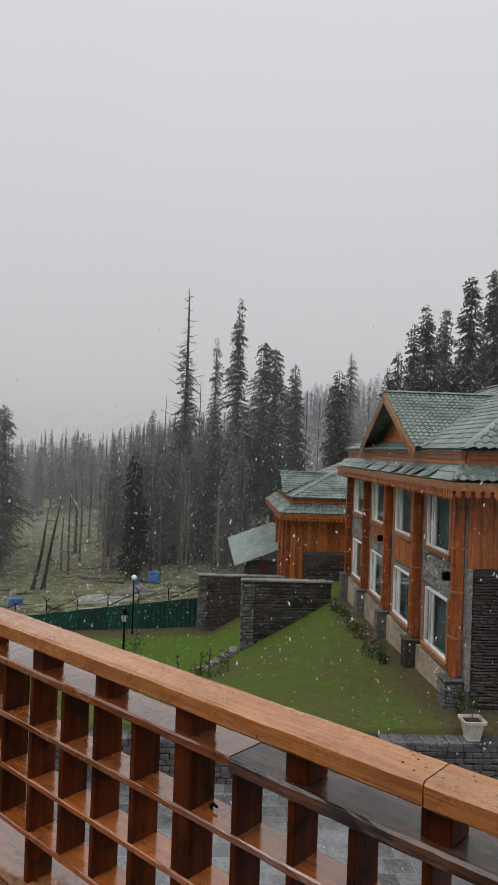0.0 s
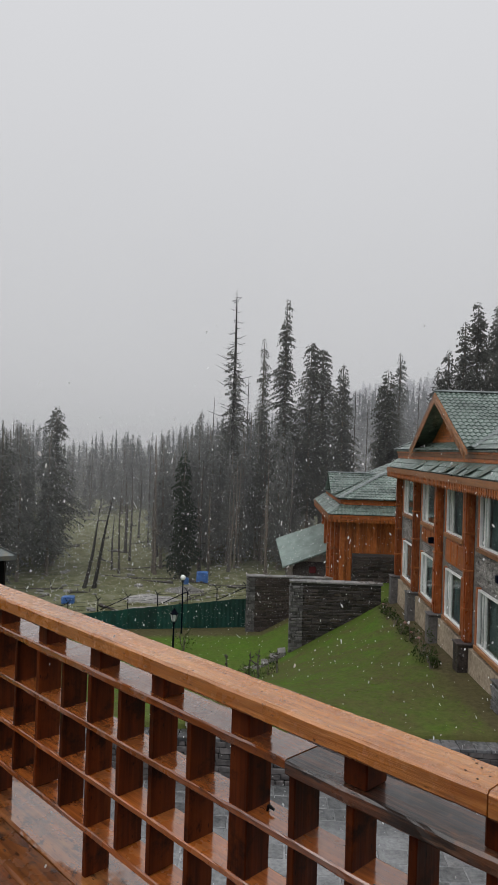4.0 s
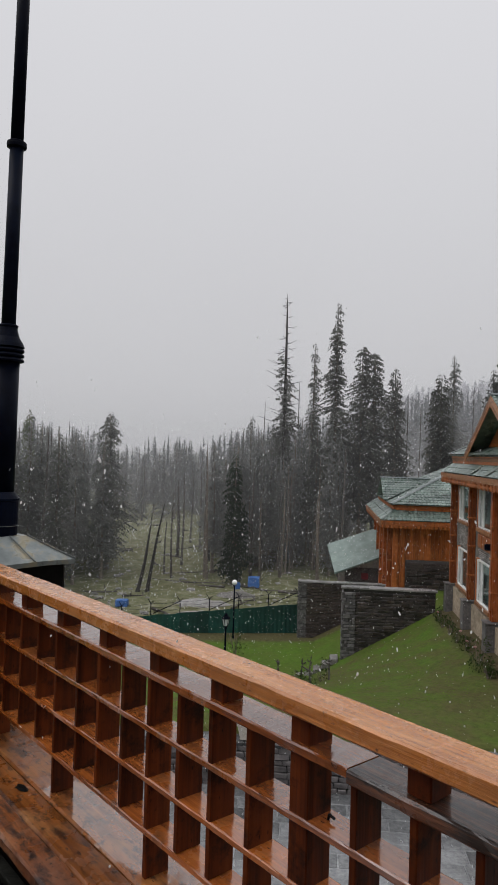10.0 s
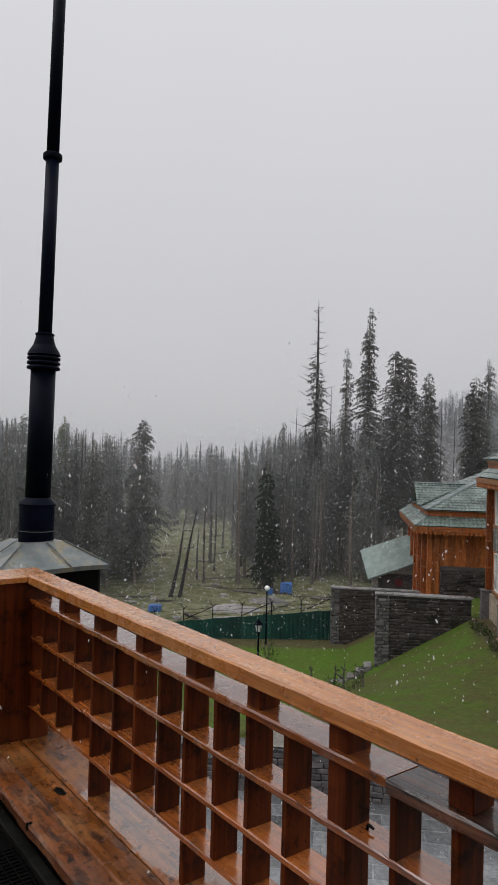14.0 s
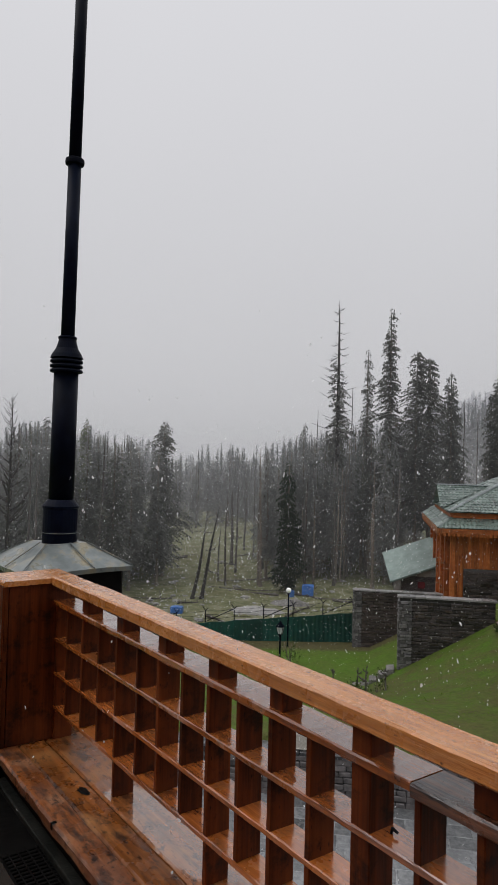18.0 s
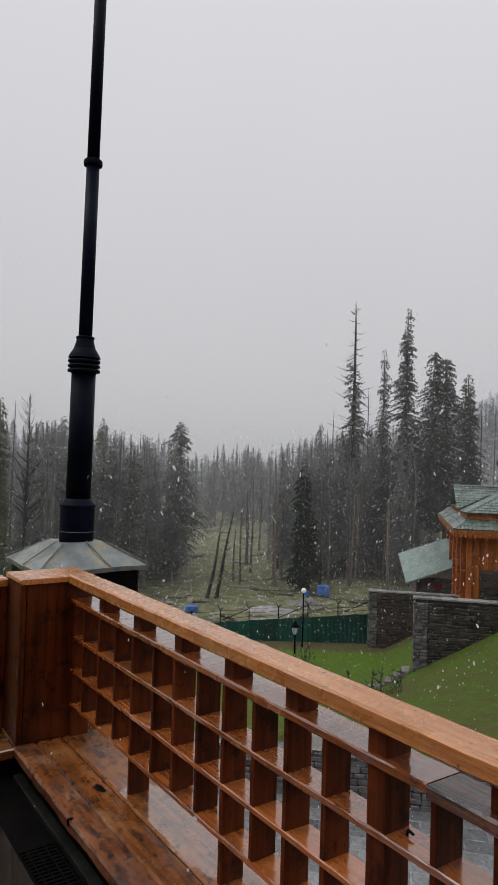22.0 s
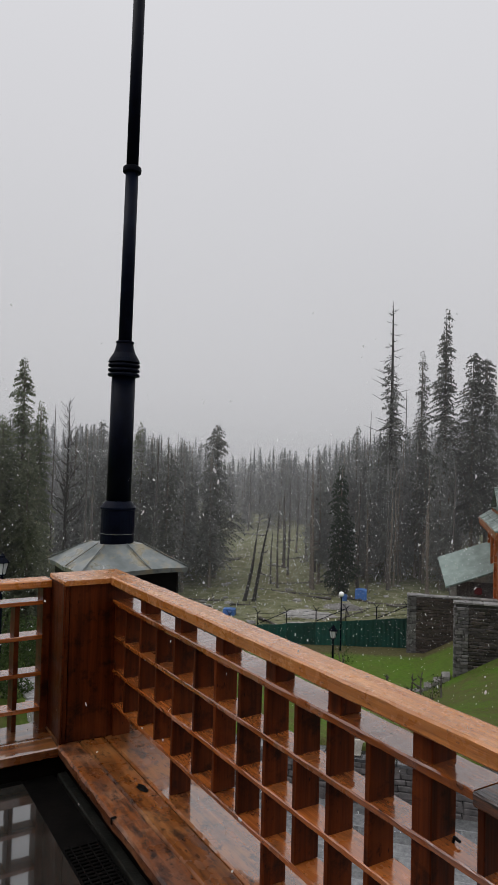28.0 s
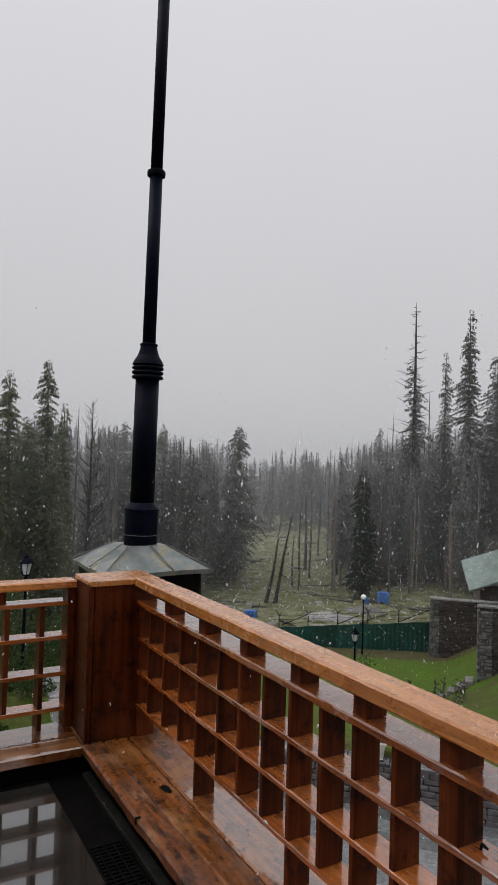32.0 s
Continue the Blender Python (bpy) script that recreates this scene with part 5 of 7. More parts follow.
    A = np.stack([c, q, z], 1)
    B = np.stack([-c * 0.9, -q * 0.9, z - rng.uniform(-0.1, 0.25, n)], 1)
    C = np.stack([c * 0.1, q * 0.1, z + rng.uniform(0.5, 1.0, n)], 1)
    V.append(np.stack([A, B, C], 1).reshape(-1, 3))
    return np.concatenate(V)


def trunk_arrays(seed, H, r, top=0.02, lean=(0.0, 0.0), wob=0.04, sides=7, rings=12, taper=0.8):
    rng = np.random.default_rng(seed)
    ax, ay = rng.uniform(0, 6.28, 2)
    V, F = [], []
    for j in range(rings + 1):
        s = j / rings
        cx, cy = lean[0] * s * H + wob * math.sin(s * 5 + ax), lean[1] * s * H + wob * math.sin(s * 4 + ay)
        rr = (r * (1 - s) ** taper + top) * (1.35 if j == 0 else 1.0)
        for k in range(sides):
            t = 6.2832 * k / sides
            q = rr * (1 + 0.12 * math.sin(3 * t + j))
            V.append((cx + q * math.cos(t), cy + q * math.sin(t), s * H))
    for j in range(rings):
        for k in range(sides):
            F.append((j * sides + k, j * sides + (k + 1) % sides, (j + 1) * sides + (k + 1) % sides, (j + 1) * sides + k))
    F.append(tuple(range(rings * sides, (rings + 1) * sides)))
    return V, F


def tri_mesh(name, V, mat):
    me = bpy.data.meshes.new(name)
    n = len(V) // 3
    me.vertices.add(len(V))
    me.vertices.foreach_set("co", np.asarray(V, dtype=np.float32).ravel())
    me.loops.add(len(V))
    me.loops.foreach_set("vertex_index", np.arange(len(V), dtype=np.int32))
    me.polygons.add(n)
    me.polygons.foreach_set("loop_start", np.arange(0, len(V), 3, dtype=np.int32))
    me.update(calc_edges=True)
    me.materials.append(mat)
    return me


def fir_meshes(seed, H, R, mat, trunk_mat, trunk_r=0.24, **kw):
    return raw("trunk", *trunk_arrays(seed, H * 0.985, trunk_r), [trunk_mat], True), tri_mesh("crown", fir_arrays(seed, H, R, **kw), mat)


def dead_meshes(seed, H, r, arms, reach, low=0.35, up=0.0, fine=1, taper=0.8, thick=1.0, mat=None, curl=0.15):
    """A dead standing trunk and its bare, broken limbs."""
    rng = np.random.default_rng(seed)
    tr = raw("trunk", *trunk_arrays(seed, H, r, 0.012, wob=0.06, taper=taper), [mat or M_deadwood], True)
    bm = bmesh.new()
    for k in range(arms):
        s = low + (0.985 - low) * rng.random() ** 0.9
        h = s * H
        a = rng.uniform(0, 6.28)
        L = reach * rng.uniform(0.2, 1.0) ** 1.4 * (1.12 - s) * 1.5
        p = Vector((0, 0, h))
        d = Vector((math.cos(a), math.sin(a), rng.uniform(-0.25, 0.2) + up))
        m = p + d * L * 0.55
        e = m + (d + Vector((rng.uniform(-0.4, 0.4), rng.uniform(-0.4, 0.4), curl + up * 0.8))) * L * 0.5
        rod(bm, p, m, 0.085 * thick * (1.25 - s), 0.055 * thick * (1.25 - s), 4)
        rod(bm, m, e, 0.055 * thick * (1.25 - s), 0.016 * thick, 4)
        for _ in range(fine):
            g = p.lerp(m, rng.uniform(0.4, 1.0))
            rod(bm, g, g + (d * 0.4 + Vector((rng.uniform(-0.7, 0.7), rng.uniform(-0.7, 0.7), rng.uniform(-0.5, 0.4)))) * L * 0.4, 0.022 * thick, 0.008 * thick, 3)
    return tr, finish(bm, "bare_crown", mat or M_deadwood)


def plant_tree(meshes, names, x, y, h, native, label, category, turn, spread_by=1.0, group="", name="fir_tree", tilt=(0, 0), sink=0.25):
    k = h / native
    m = Matrix.Translation((x, y, ground_at(x, y) - sink)) @ Matrix.Rotation(radians(tilt[0]), 4, "X") @ Matrix.Rotation(radians(tilt[1]), 4, "Y") @ Matrix.Rotation(turn, 4, "Z") @ Matrix.Diagonal((spread_by, spread_by, k, 1))
    t = thing(name, label, category, m, group)
    for me, nm in zip(meshes, names):
        part(nm, me, None, t)
    return t


NAMES = ("trunk", "crown")


def hero_trees():
    """The tall trees round the clearing: x, y, height of the tip, spread, crown start, how ragged, crown shape, needle tone."""
    clearing_edge = [
        (-49.7, 53.8, 17.8, 2.3, 0.24, 0.46, 0.80, 0), (-54.7, 55.6, 14.2, 1.25, 0.25, 0.40, 0.55, 0), (-46.9, 54.7, 12.9, 2.1, 0.22, 0.30, 0.35, 0), (-47.1, 57.0, 12.7, 2.2, 0.2, 0.30, 0.35, 0),
        (-43.0, 55.2, 10.5, 1.9, 0.2, 0.28, 0.55, 0), (-44.6, 57.6, 9.9, 1.7, 0.08, 0.3, 0.6, 0), (-64.8, 55.1, 6.2, 1.3, 0.2, 0.3, 0.5, 2), (-48.1, 39.1, 1.5, 1.45, 0.05, 0.2, 0.6, 3),
        (-33.8, 49.6, 8.8, 2.2, 0.05, 0.12, 0.55, 0), (-46.7, 71.0, 14.0, 2.5, 0.1, 0.5, 0.7, 2), (-28.5, 55.1, 14.9, 2.5, 0.05, 0.3, 0.6, 0),
    ]
    by_the_lodge = [
        (-27.9, 51.8, 12.6, 2.2, 0.05, 0.35, 0.6, 0), (-28.3, 58.5, 15.2, 1.8, 0.1, 0.4, 0.45, 0), (-24.3, 54.9, 16.7, 1.7, 0.1, 0.35, 0.35, 0), (-23.2, 57.2, 17.7, 1.8, 0.1, 0.35, 0.35, 0),
        (-28.7, 49.0, 8.7, 1.9, 0.05, 0.3, 0.6, 0), (-26.8, 58.1, 12.2, 1.4, 0.1, 0.35, 0.5, 0), (-30.0, 53.0, 10.6, 2.0, 0.05, 0.3, 0.6, 0), (-26.0, 53.0, 10.0, 1.9, 0.05, 0.3, 0.6, 0),
        (-22.4, 53.0, 12.0, 1.9, 0.05, 0.3, 0.6, 0), (-20.0, 56.0, 14.0, 2.0, 0.05, 0.3, 0.6, 0), (-59.6, 32.6, 5.2, 2.2, 0.10, 0.34, 0.42, 0),
    ]
    far_side = [
        (-44.3, 7.9, 6.9, 1.9, 0.02, 0.25, 0.6, 1), (-48.7, 11.3, 8.4, 1.55, 0.04, 0.35, 0.5, 1), (-46.5, 11.9, 5.2, 1.5, 0.04, 0.3, 0.6, 1), (-47.2, 9.6, 4.2, 1.8, 0.03, 0.3, 0.6, 1),
        (-44.8, 11.0, 1.0, 1.8, 0.03, 0.3, 0.6, 1), (-43.0, 10.4, 1.8, 2.0, 0.02, 0.3, 0.7, 1), (-71.1, 23.8, 5.0, 1.5, 0.15, 0.35, 0.6, 2), (-75.6, 26.3, 5.9, 1.9, 0.15, 0.35, 0.6, 2),
        (-66.6, 27.4, 5.3, 1.3, 0.1, 0.35, 0.6, 1), (-64.5, 26.5, 1.5, 2.3, 0.05, 0.35, 0.7, 1), (-68.5, 14.7, 5.8, 1.2, 0.1, 0.3, 0.5, 2),
    ]
    west_edge = [
        (-39.0, 5.0, 7.6, 1.8, 0.02, 0.3, 0.6, 1), (-41.5, 6.6, 3.2, 2.0, 0.02, 0.3, 0.6, 1), (-52.0, 13.0, 2.6, 1.8, 0.05, 0.3, 0.6, 1), (-45.6, 9.4, 3.9, 1.7, 0.02, 0.3, 0.6, 1),
        (-53.6, 50.2, 9.0, 1.6, 0.12, 0.45, 0.5, 0), (-52.0, 52.5, 5.5, 1.6, 0.25, 0.35, 0.6, 0), (-50.0, 51.0, 3.0, 1.4, 0.3, 0.35, 0.6, 0), (-48.6, 50.0, 4.5, 1.5, 0.3, 0.35, 0.6, 0),
    ]
    rows = clearing_edge + by_the_lodge + far_side + west_edge
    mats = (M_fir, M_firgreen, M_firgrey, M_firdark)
    words = ("tall dark fir with ragged drooping boughs", "dark green fir with dense drooping boughs", "thin fir with haze-grey needles", "small dense dark green fir in the clearing")
    for i, (x, y, zt, R, bare, rag, shp, tone) in enumerate(rows):
        thick = tone in (1, 3) or x > -34
        H = zt - ground_at(x, y) + 0.25
        me = fir_meshes(100 + i, H, R, mats[tone], M_bark, 0.007 * H + 0.05, bare=bare, ragged=rag, shape=shp, step=0.22 if thick else 0.27, droop=0.22 if thick else 0.26, spray=0.24 if math.hypot(x, y) < 56 else 0.31, arms=17 if thick else 14, per=4)
        plant_tree(me, NAMES, x, y, H, H, words[tone], "tree", 0.0, 1.0, "firs round the clearing")
    # the tall half-dead fir: bare limbs above, needles lower down
    x, y, zt = -53.4, 49.8, 18.7
    H = zt - ground_at(x, y) + 0.25
    tr, limbs = dead_meshes(7, H, 0.29, 96, 3.0, 0.5, -0.22, 3, 0.6, 1.0, M_dark_deadwood, 0.85)
    crown = tri_mesh("crown", fir_arrays(8, H * 0.78, 2.0, bare=0.22, ragged=0.5, shape=0.55, arms=8, spray=0.38, step=0.28, per=4), M_fir)
    t = plant_tree((tr, limbs, crown), ("trunk", "bare_crown", "crown"), x, y, H, H, "very tall half-dead fir with bare broken limbs on top", "tree", 0.0)
    # bare trees and snags
    snag = "standing dead tree trunk, bare and grey"
    tall_snags = [
        (-49.9, 14.8, 5.9, 0.24, 110, 2.1, 0.42, 0.8), (-57.8, 16.0, 5.9, 0.13, 30, 0.9, 0.3, 0.0), (-67.5, 59.5, 8.4, 0.16, 16, 1.0, 0.4, 0.0), (-57.3, 55.8, 10.1, 0.15, 22, 1.0, 0.4, 0.0),
        (-66.5, 57.6, 5.6, 0.15, 24, 0.9, 0.4, 0.0), (-64.1, 47.8, 2.5, 0.17, 20, 0.7, 0.4, 0.0), (-62.9, 46.2, 1.5, 0.17, 12, 0.6, 0.5, 0.0), (-53.1, 35.8, -1.9, 0.16, 6, 0.4, 0.5, 0.0),
        (-57.4, 40.0, -0.5, 0.18, 10, 0.5, 0.5, 0.0), (-55.1, 36.4, -5.1, 0.16, 5, 0.4, 0.5, 0.0), (-66.7, 47.7, -1.2, 0.2, 8, 0.5, 0.5, 0.0),
    ]
    short_snags = [
        (-69.9, 56.6, 1.6, 0.2, 14, 0.7, 0.4, 0.0), (-54.0, 72.0, 9.8, 0.14, 10, 0.6, 0.5, 0.0), (-55.7, 77.0, 9.5, 0.14, 10, 0.6, 0.5, 0.0), (-50.0, 80.8, 10.8, 0.15, 12, 0.7, 0.5, 0.0),
        (-59.2, 53.8, 3.1, 0.2, 14, 0.7, 0.3, 0.0), (-54.0, 17.6, 1.6, 0.16, 14, 0.8, 0.3, 0.0), (-55.4, 18.6, 0.8, 0.22, 8, 0.5, 0.4, 0.0), (-58.5, 21.0, 2.2, 0.18, 12, 0.7, 0.4, 0.0),
        (-76.7, 36.5, 4.8, 0.16, 16, 0.6, 0.4, 0.0), (-60.5, 41.5, -1.5, 0.3, 10, 0.5, 0.3, 0.0), (-50.5, 43.2, -1.0, 0.2, 6, 0.5, 0.4, 0.0),
    ]
    west_snags = [
        (-49.0, 42.0, 0.5, 0.22, 8, 0.5, 0.4, 0.0), (-47.2, 44.0, -2.0, 0.22, 8, 0.5, 0.4, 0.0),
    ]
    rows = tall_snags + short_snags + west_snags
    for i, (x, y, zt, r, n, reach, low, up) in enumerate(rows):
        H = zt - ground_at(x, y) + 0.25
        plant_tree(dead_meshes(200 + i, H, r * 0.6, n, reach, low, up, 1, 0.5 if n < 50 else 0.8, 1.0 if n < 50 else 0.75, None if n < 50 else M_dark_deadwood), ("trunk", "bare_crown"), x, y, H, H, snag if n < 50 else "bare leafless tree with upswept limbs", "dead tree", 0.0, 1.0, "dead trees", "dead_tree")
    # slender bare stems standing through the front rank of the firs
    rng = np.random.default_rng(55)
    for k in range(13):
        az, r = rng.uniform(43.5, 53.5), rng.uniform(62, 70)
        x, y = -r * math.sin(radians(az)), r * math.cos(radians(az))
        H = 1.6 + r * math.tan(radians(rng.uniform(-3.5, 1.6))) - ground_at(x, y) + 0.25
        plant_tree(dead_meshes(500 + k, H, rng.uniform(0.08, 0.15), 26, 0.9, 0.3, mat=M_bark), ("trunk", "bare_crown"), x, y, H, H, "slender bare brown trunk among the firs", "dead tree", 0.0, 1.0, "dead trees", "dead_tree", (rng.uniform(-1.5, 1.5), rng.uniform(-1.5, 1.5)))
    # two dead trunks leaning together in the clearing
    for x, y, H, tilt in ((-49.2, 30.7, 8.1, (-8.5, 5.6)), (-49.7, 30.2, 7.2, (-7.6, 5.0))):
        plant_tree(dead_meshes(int(H * 10), H, 0.17, 10, 0.35, 0.3, mat=M_dark_deadwood), ("trunk", "bare_crown"), x, y, H, H, "leaning dead trunk in the clearing", "dead tree", 0.0, 1.0, "leaning trunks", "dead_tree", tilt)


hero_trees()

# top of the woods' outline as seen across the clearing: bearing, elevation in degrees
SKYLINE = ((15, 7.0), (30, 6.6), (37, 5.6), (43, 3.2), (47, 2.4), (51, 1.8), (53, 1.3), (55, 0.9), (57, 0.75), (59, 0.6), (60.5, 0.4), (62, 1.3), (64, 1.8), (67, 2.3), (71, 2.5), (76, 2.7), (80, 2.4), (95, 2.8), (115, 3.0))


def skyline(az):
    return float(np.interp(az, [a for a, _ in SKYLINE], [e for _, e in SKYLINE]))


def mid_woods():
    """Woods behind the front trees: single trees of a few kinds, thinning out into the clearing."""
    rng = np.random.default_rng(77)
    kinds = []
    for k in range(11):
        R = (1.7, 1.5, 1.3, 1.9, 1.5, 1.2, 1.8, 1.6, 1.8, 1.3, 1.7)[k]
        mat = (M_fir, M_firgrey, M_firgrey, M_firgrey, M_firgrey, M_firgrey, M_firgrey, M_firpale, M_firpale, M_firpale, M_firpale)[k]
        bare = (0.1, 0.2, 0.25, 0.06, 0.12, 0.3, 0.08, 0.1, 0.06, 0.2, 0.08)[k]
        kinds.append((fir_meshes(300 + k, 15.0, R, mat, M_bark, 0.13, bare=bare, ragged=0.34, shape=(0.75, 0.8, 0.7, 0.85, 0.75, 0.65, 0.8, 0.8, 0.85, 0.7, 0.8)[k], step=0.3, spray=0.40, arms=14, droop=0.45, per=3, core=0.34), k))
    dead = [dead_meshes(320 + k, 12.0, 0.12, 18, 0.8, 0.35, taper=0.55) for k in range(3)]
    made = 0
    for lo, hi, r0, r1, count, cap in ((42, 53, 66, 100, 88, 0.92), (36, 44, 84, 110, 9, 0.7), (62, 82, 56, 110, 80, 1.0), (82, 100, 40, 70, 16, 1.3), (52, 62, 98, 128, 34, 1.0), (20, 36, 70, 95, 16, 0.72), (61.5, 73, 60, 78, 44, 1.06), (45, 51, 68, 78, 14, 1.3)):
        for _ in range(count):
            az, r = rng.uniform(lo, hi), math.sqrt(rng.uniform(r0 * r0, r1 * r1))
            x, y = -r * math.sin(radians(az)), r * math.cos(radians(az))
            el = skyline(az) * rng.uniform(0.35, 1.0) * cap - rng.uniform(0.0, 1.6) * (1 if az > 42 else 0.4)
            if cap > 1.05 and az < 80:
                el = skyline(az) * rng.uniform(0.55, 1.0) * cap - rng.uniform(0.0, 0.7)
            H = 1.6 + r * math.tan(radians(el)) - ground_at(x, y) + 0.25
            if H < 4.5:
                continue
            if rng.random() < 0.13:
                plant_tree(dead[rng.integers(3)], ("trunk", "bare_crown"), x, y, H, 12.0, "standing dead tree trunk, bare and grey", "dead tree", rng.uniform(0, 6.28), rng.uniform(0.8, 1.2), "dead trees", "dead_tree", (rng.uniform(-2, 2), rng.uniform(-2, 2)))
            else:
                # nearer than 80 m mostly haze-grey needles, beyond it haze-pale ones
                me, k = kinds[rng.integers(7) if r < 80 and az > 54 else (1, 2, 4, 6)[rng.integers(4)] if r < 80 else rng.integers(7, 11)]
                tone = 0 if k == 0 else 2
                plant_tree(me, NAMES, x, y, H, 15.0, ("dark slender fir in the woods", "green fir in the woods", "slender fir in the woods, needles paled for haze")[tone], "tree", rng.uniform(0, 6.28), rng.uniform(0.8, 1.15), "firs in the woods")


mid_woods()


def far_woods(name, label, mat, r0, r1, lo, hi, count, scale, seed, cap, spray, H0=14.0):
    rng = np.random.default_rng(seed)
    shapes = [fir_arrays(seed * 10 + k, H0, 1.7 + 0.22 * k, bare=0.03, step=0.55 * scale, arms=8, spray=spray, ragged=0.2, shape=0.9, droop=0.6, per=2, core=0.6) for k in range(5)]
    out = []
    for _ in range(count):
        az, r = rng.uniform(lo, hi), math.sqrt(rng.uniform(r0 * r0, r1 * r1))
        x, y = -r * math.sin(radians(az)), r * math.cos(radians(az))
        g = ground_at(x, y)
        el = skyline(az) * cap + rng.normal(0, 0.28) - abs(rng.normal(0, 0.5))
        H = 1.6 + r * math.tan(radians(el)) - g
        H = min(max(H, 7.0), 26.0)
        t = rng.uniform(0, 6.28)
        S = shapes[rng.integers(5)] * (H / H0) * np.array((rng.uniform(0.9, 1.5),) * 2 + (1,))
        c, s = math.cos(t), math.sin(t)
        out.append(np.stack([S[:, 0] * c - S[:, 1] * s + x, S[:, 0] * s + S[:, 1] * c + y, S[:, 2] + g], 1))
    ob = new(name, tri_mesh(name, np.concatenate(out), mat))
    tagged(ob, label, "woods", kind="stuff")


far_woods("woods", "fir woods behind the clearing, haze put in their colour", M_woods_a, 122, 175, 44, 112, 300, 0.85, 5, 0.95, 0.95)
far_woods("woods", "distant fir woods, paler with haze put in their colour", M_woods_b, 190, 290, 15, 115, 420, 1.1, 6, 1.0, 1.3)
far_woods("woods", "farthest ridge of firs, palest with haze put in its colour", M_woods_c, 330, 440, 12, 52, 520, 1.5, 8, 1.0, 1.9)

# ---- garden and clearing ----
def in_lodge(u, w, dz=0.0):
    p = LODGE @ Vector((u, w, 0))
    return Vector((p.x, p.y, ground_z(u, w) + dz))


def fence():
    random.seed(41)
    t = thing("sheet_fence", "dark green sheet fence with steel posts and wire arms", "fence", LODGE)
    pts = [(20.9 - 0.02 * k * k * 0.6, 7.75 + 1.9 * k) for k in range(12)]
    tops = [-7.95 - 0.23 * min(k, 6) - 0.1 * max(0, k - 6) for k in range(12)]
    for i in range(11):
        (u0, w0), (u1, w1) = pts[i], pts[i + 1]
        n = 14
        verts, faces = [], []
        for k in range(n + 1):
            f = k / n
            u, w = u0 + (u1 - u0) * f, w0 + (w1 - w0) * f
            o = 0.018 * (1 if k % 2 else -1) + 0.05 * noise.noise(Vector((w * 0.8, 2.0, 0)))
            zt = tops[i] + (tops[i + 1] - tops[i]) * f + 0.05 * noise.noise(Vector((w * 1.1, 5.0, 0)))
            zb = ground_z(u, w) - 0.15
            verts += [(u + o, w, zb), (u + o * 1.4, w, (zb + zt) / 2), (u + o, w, zt)]
        for k in range(n):
            for j in range(2):
                faces.append((3 * k + j, 3 * k + 3 + j, 3 * k + 4 + j, 3 * k + 1 + j))
        ob = part("panel", raw("panel", verts, faces, [M_fence]), None, t)
        sol = ob.modifiers.new("thickness", "SOLIDIFY")
        sol.thickness = 0.02
    for i, ((u, w), zt) in enumerate(zip(pts, tops)):
        bm = bmesh.new()
        rod(bm, (u + 0.06, w, ground_z(u, w) - 0.3), (u + 0.06, w, zt + 0.78), 0.035, 0.03, 6)
        p = part("post", bm, M_black, t)
        a = part("arm", rod(bmesh.new(), (u + 0.06, w, zt + 0.75), (u + 0.26, w + 0.24, zt + 1.0), 0.024, 0.02, 5), M_black, p)
        part("arm", rod(bmesh.new(), (u + 0.06, w, zt + 0.75), (u - 0.16, w - 0.22, zt + 0.98), 0.024, 0.02, 5), M_black, p)
        if i % 2 == 0 and i < 10:
            u2, w2 = pts[i + 1]
            part("strut", rod(bmesh.new(), (u + 0.06, w, zt + 0.75), (u2 + 0.06, w2, tops[i + 1] + 0.05), 0.028, 0.028, 5), M_black, p)
    for dz in (0.25, 0.5, 0.74):
        for i in range(11):
            sag = (pts[i][1] + pts[i + 1][1]) / 2
            mid = ((pts[i][0] + pts[i + 1][0]) / 2 + 0.06, sag, (tops[i] + tops[i + 1]) / 2 + dz - 0.07)
            part("wire", rod(bmesh.new(), (pts[i][0] + 0.06, pts[i][1], tops[i] + dz), mid, 0.012, 0.012, 4), M_black, t)
            part("wire", rod(bmesh.new(), mid, (pts[i + 1][0] + 0.06, pts[i + 1][1], tops[i + 1] + dz), 0.012, 0.012, 4), M_black, t)


fence()


def street_lantern(x, y, z_top, k, label):
    """A six-sided glazed lantern of size k on a turned post."""
    g = ground_at(x, y) - 0.1
    t = thing("lantern_post", label, "lamp post", Matrix.Translation((x, y, 0)))

    def up(*rows):
        return [(r * k, z_top + dz * k) for r, dz in rows]

    part("post", lathe([(0.10, g), (0.10, g + 0.35), (0.055, g + 0.45), (0.05, g + 1.0)] + up((0.04, -0.85), (0.07, -0.82), (0.07, -0.78), (0.03, -0.72), (0.05, -0.70)), 12), M_black, t)
    h = part("head", lathe(up((0.13, -0.70), (0.14, -0.67), (0.14, -0.655)), 6), M_black, t)
    part("glass", lathe(up((0.12, -0.655), (0.21, -0.28)), 6), M_lampglass, t, "frosted lantern glass")
    for j in range(6):
        c, q = math.cos(2 * math.pi * j / 6), math.sin(2 * math.pi * j / 6)
        part("bar", rod(bmesh.new(), (0.125 * k * c, 0.125 * k * q, z_top - 0.66 * k), (0.218 * k * c, 0.218 * k * q, z_top - 0.27 * k), 0.012, 0.012, 5), M_black, h)
    part("roof", lathe(up((0.25, -0.28), (0.25, -0.26), (0.13, -0.12), (0.10, -0.10), (0.10, -0.05), (0.05, -0.02), (0.02, 0.05)), 6), M_black, t)


street_lantern(-21.1, 16.85, -4.72, 0.72, "black lantern on a post beside the lawn")
street_lantern(-21.55, 4.48, -1.42, 0.9, "black lantern on a tall post among the firs")


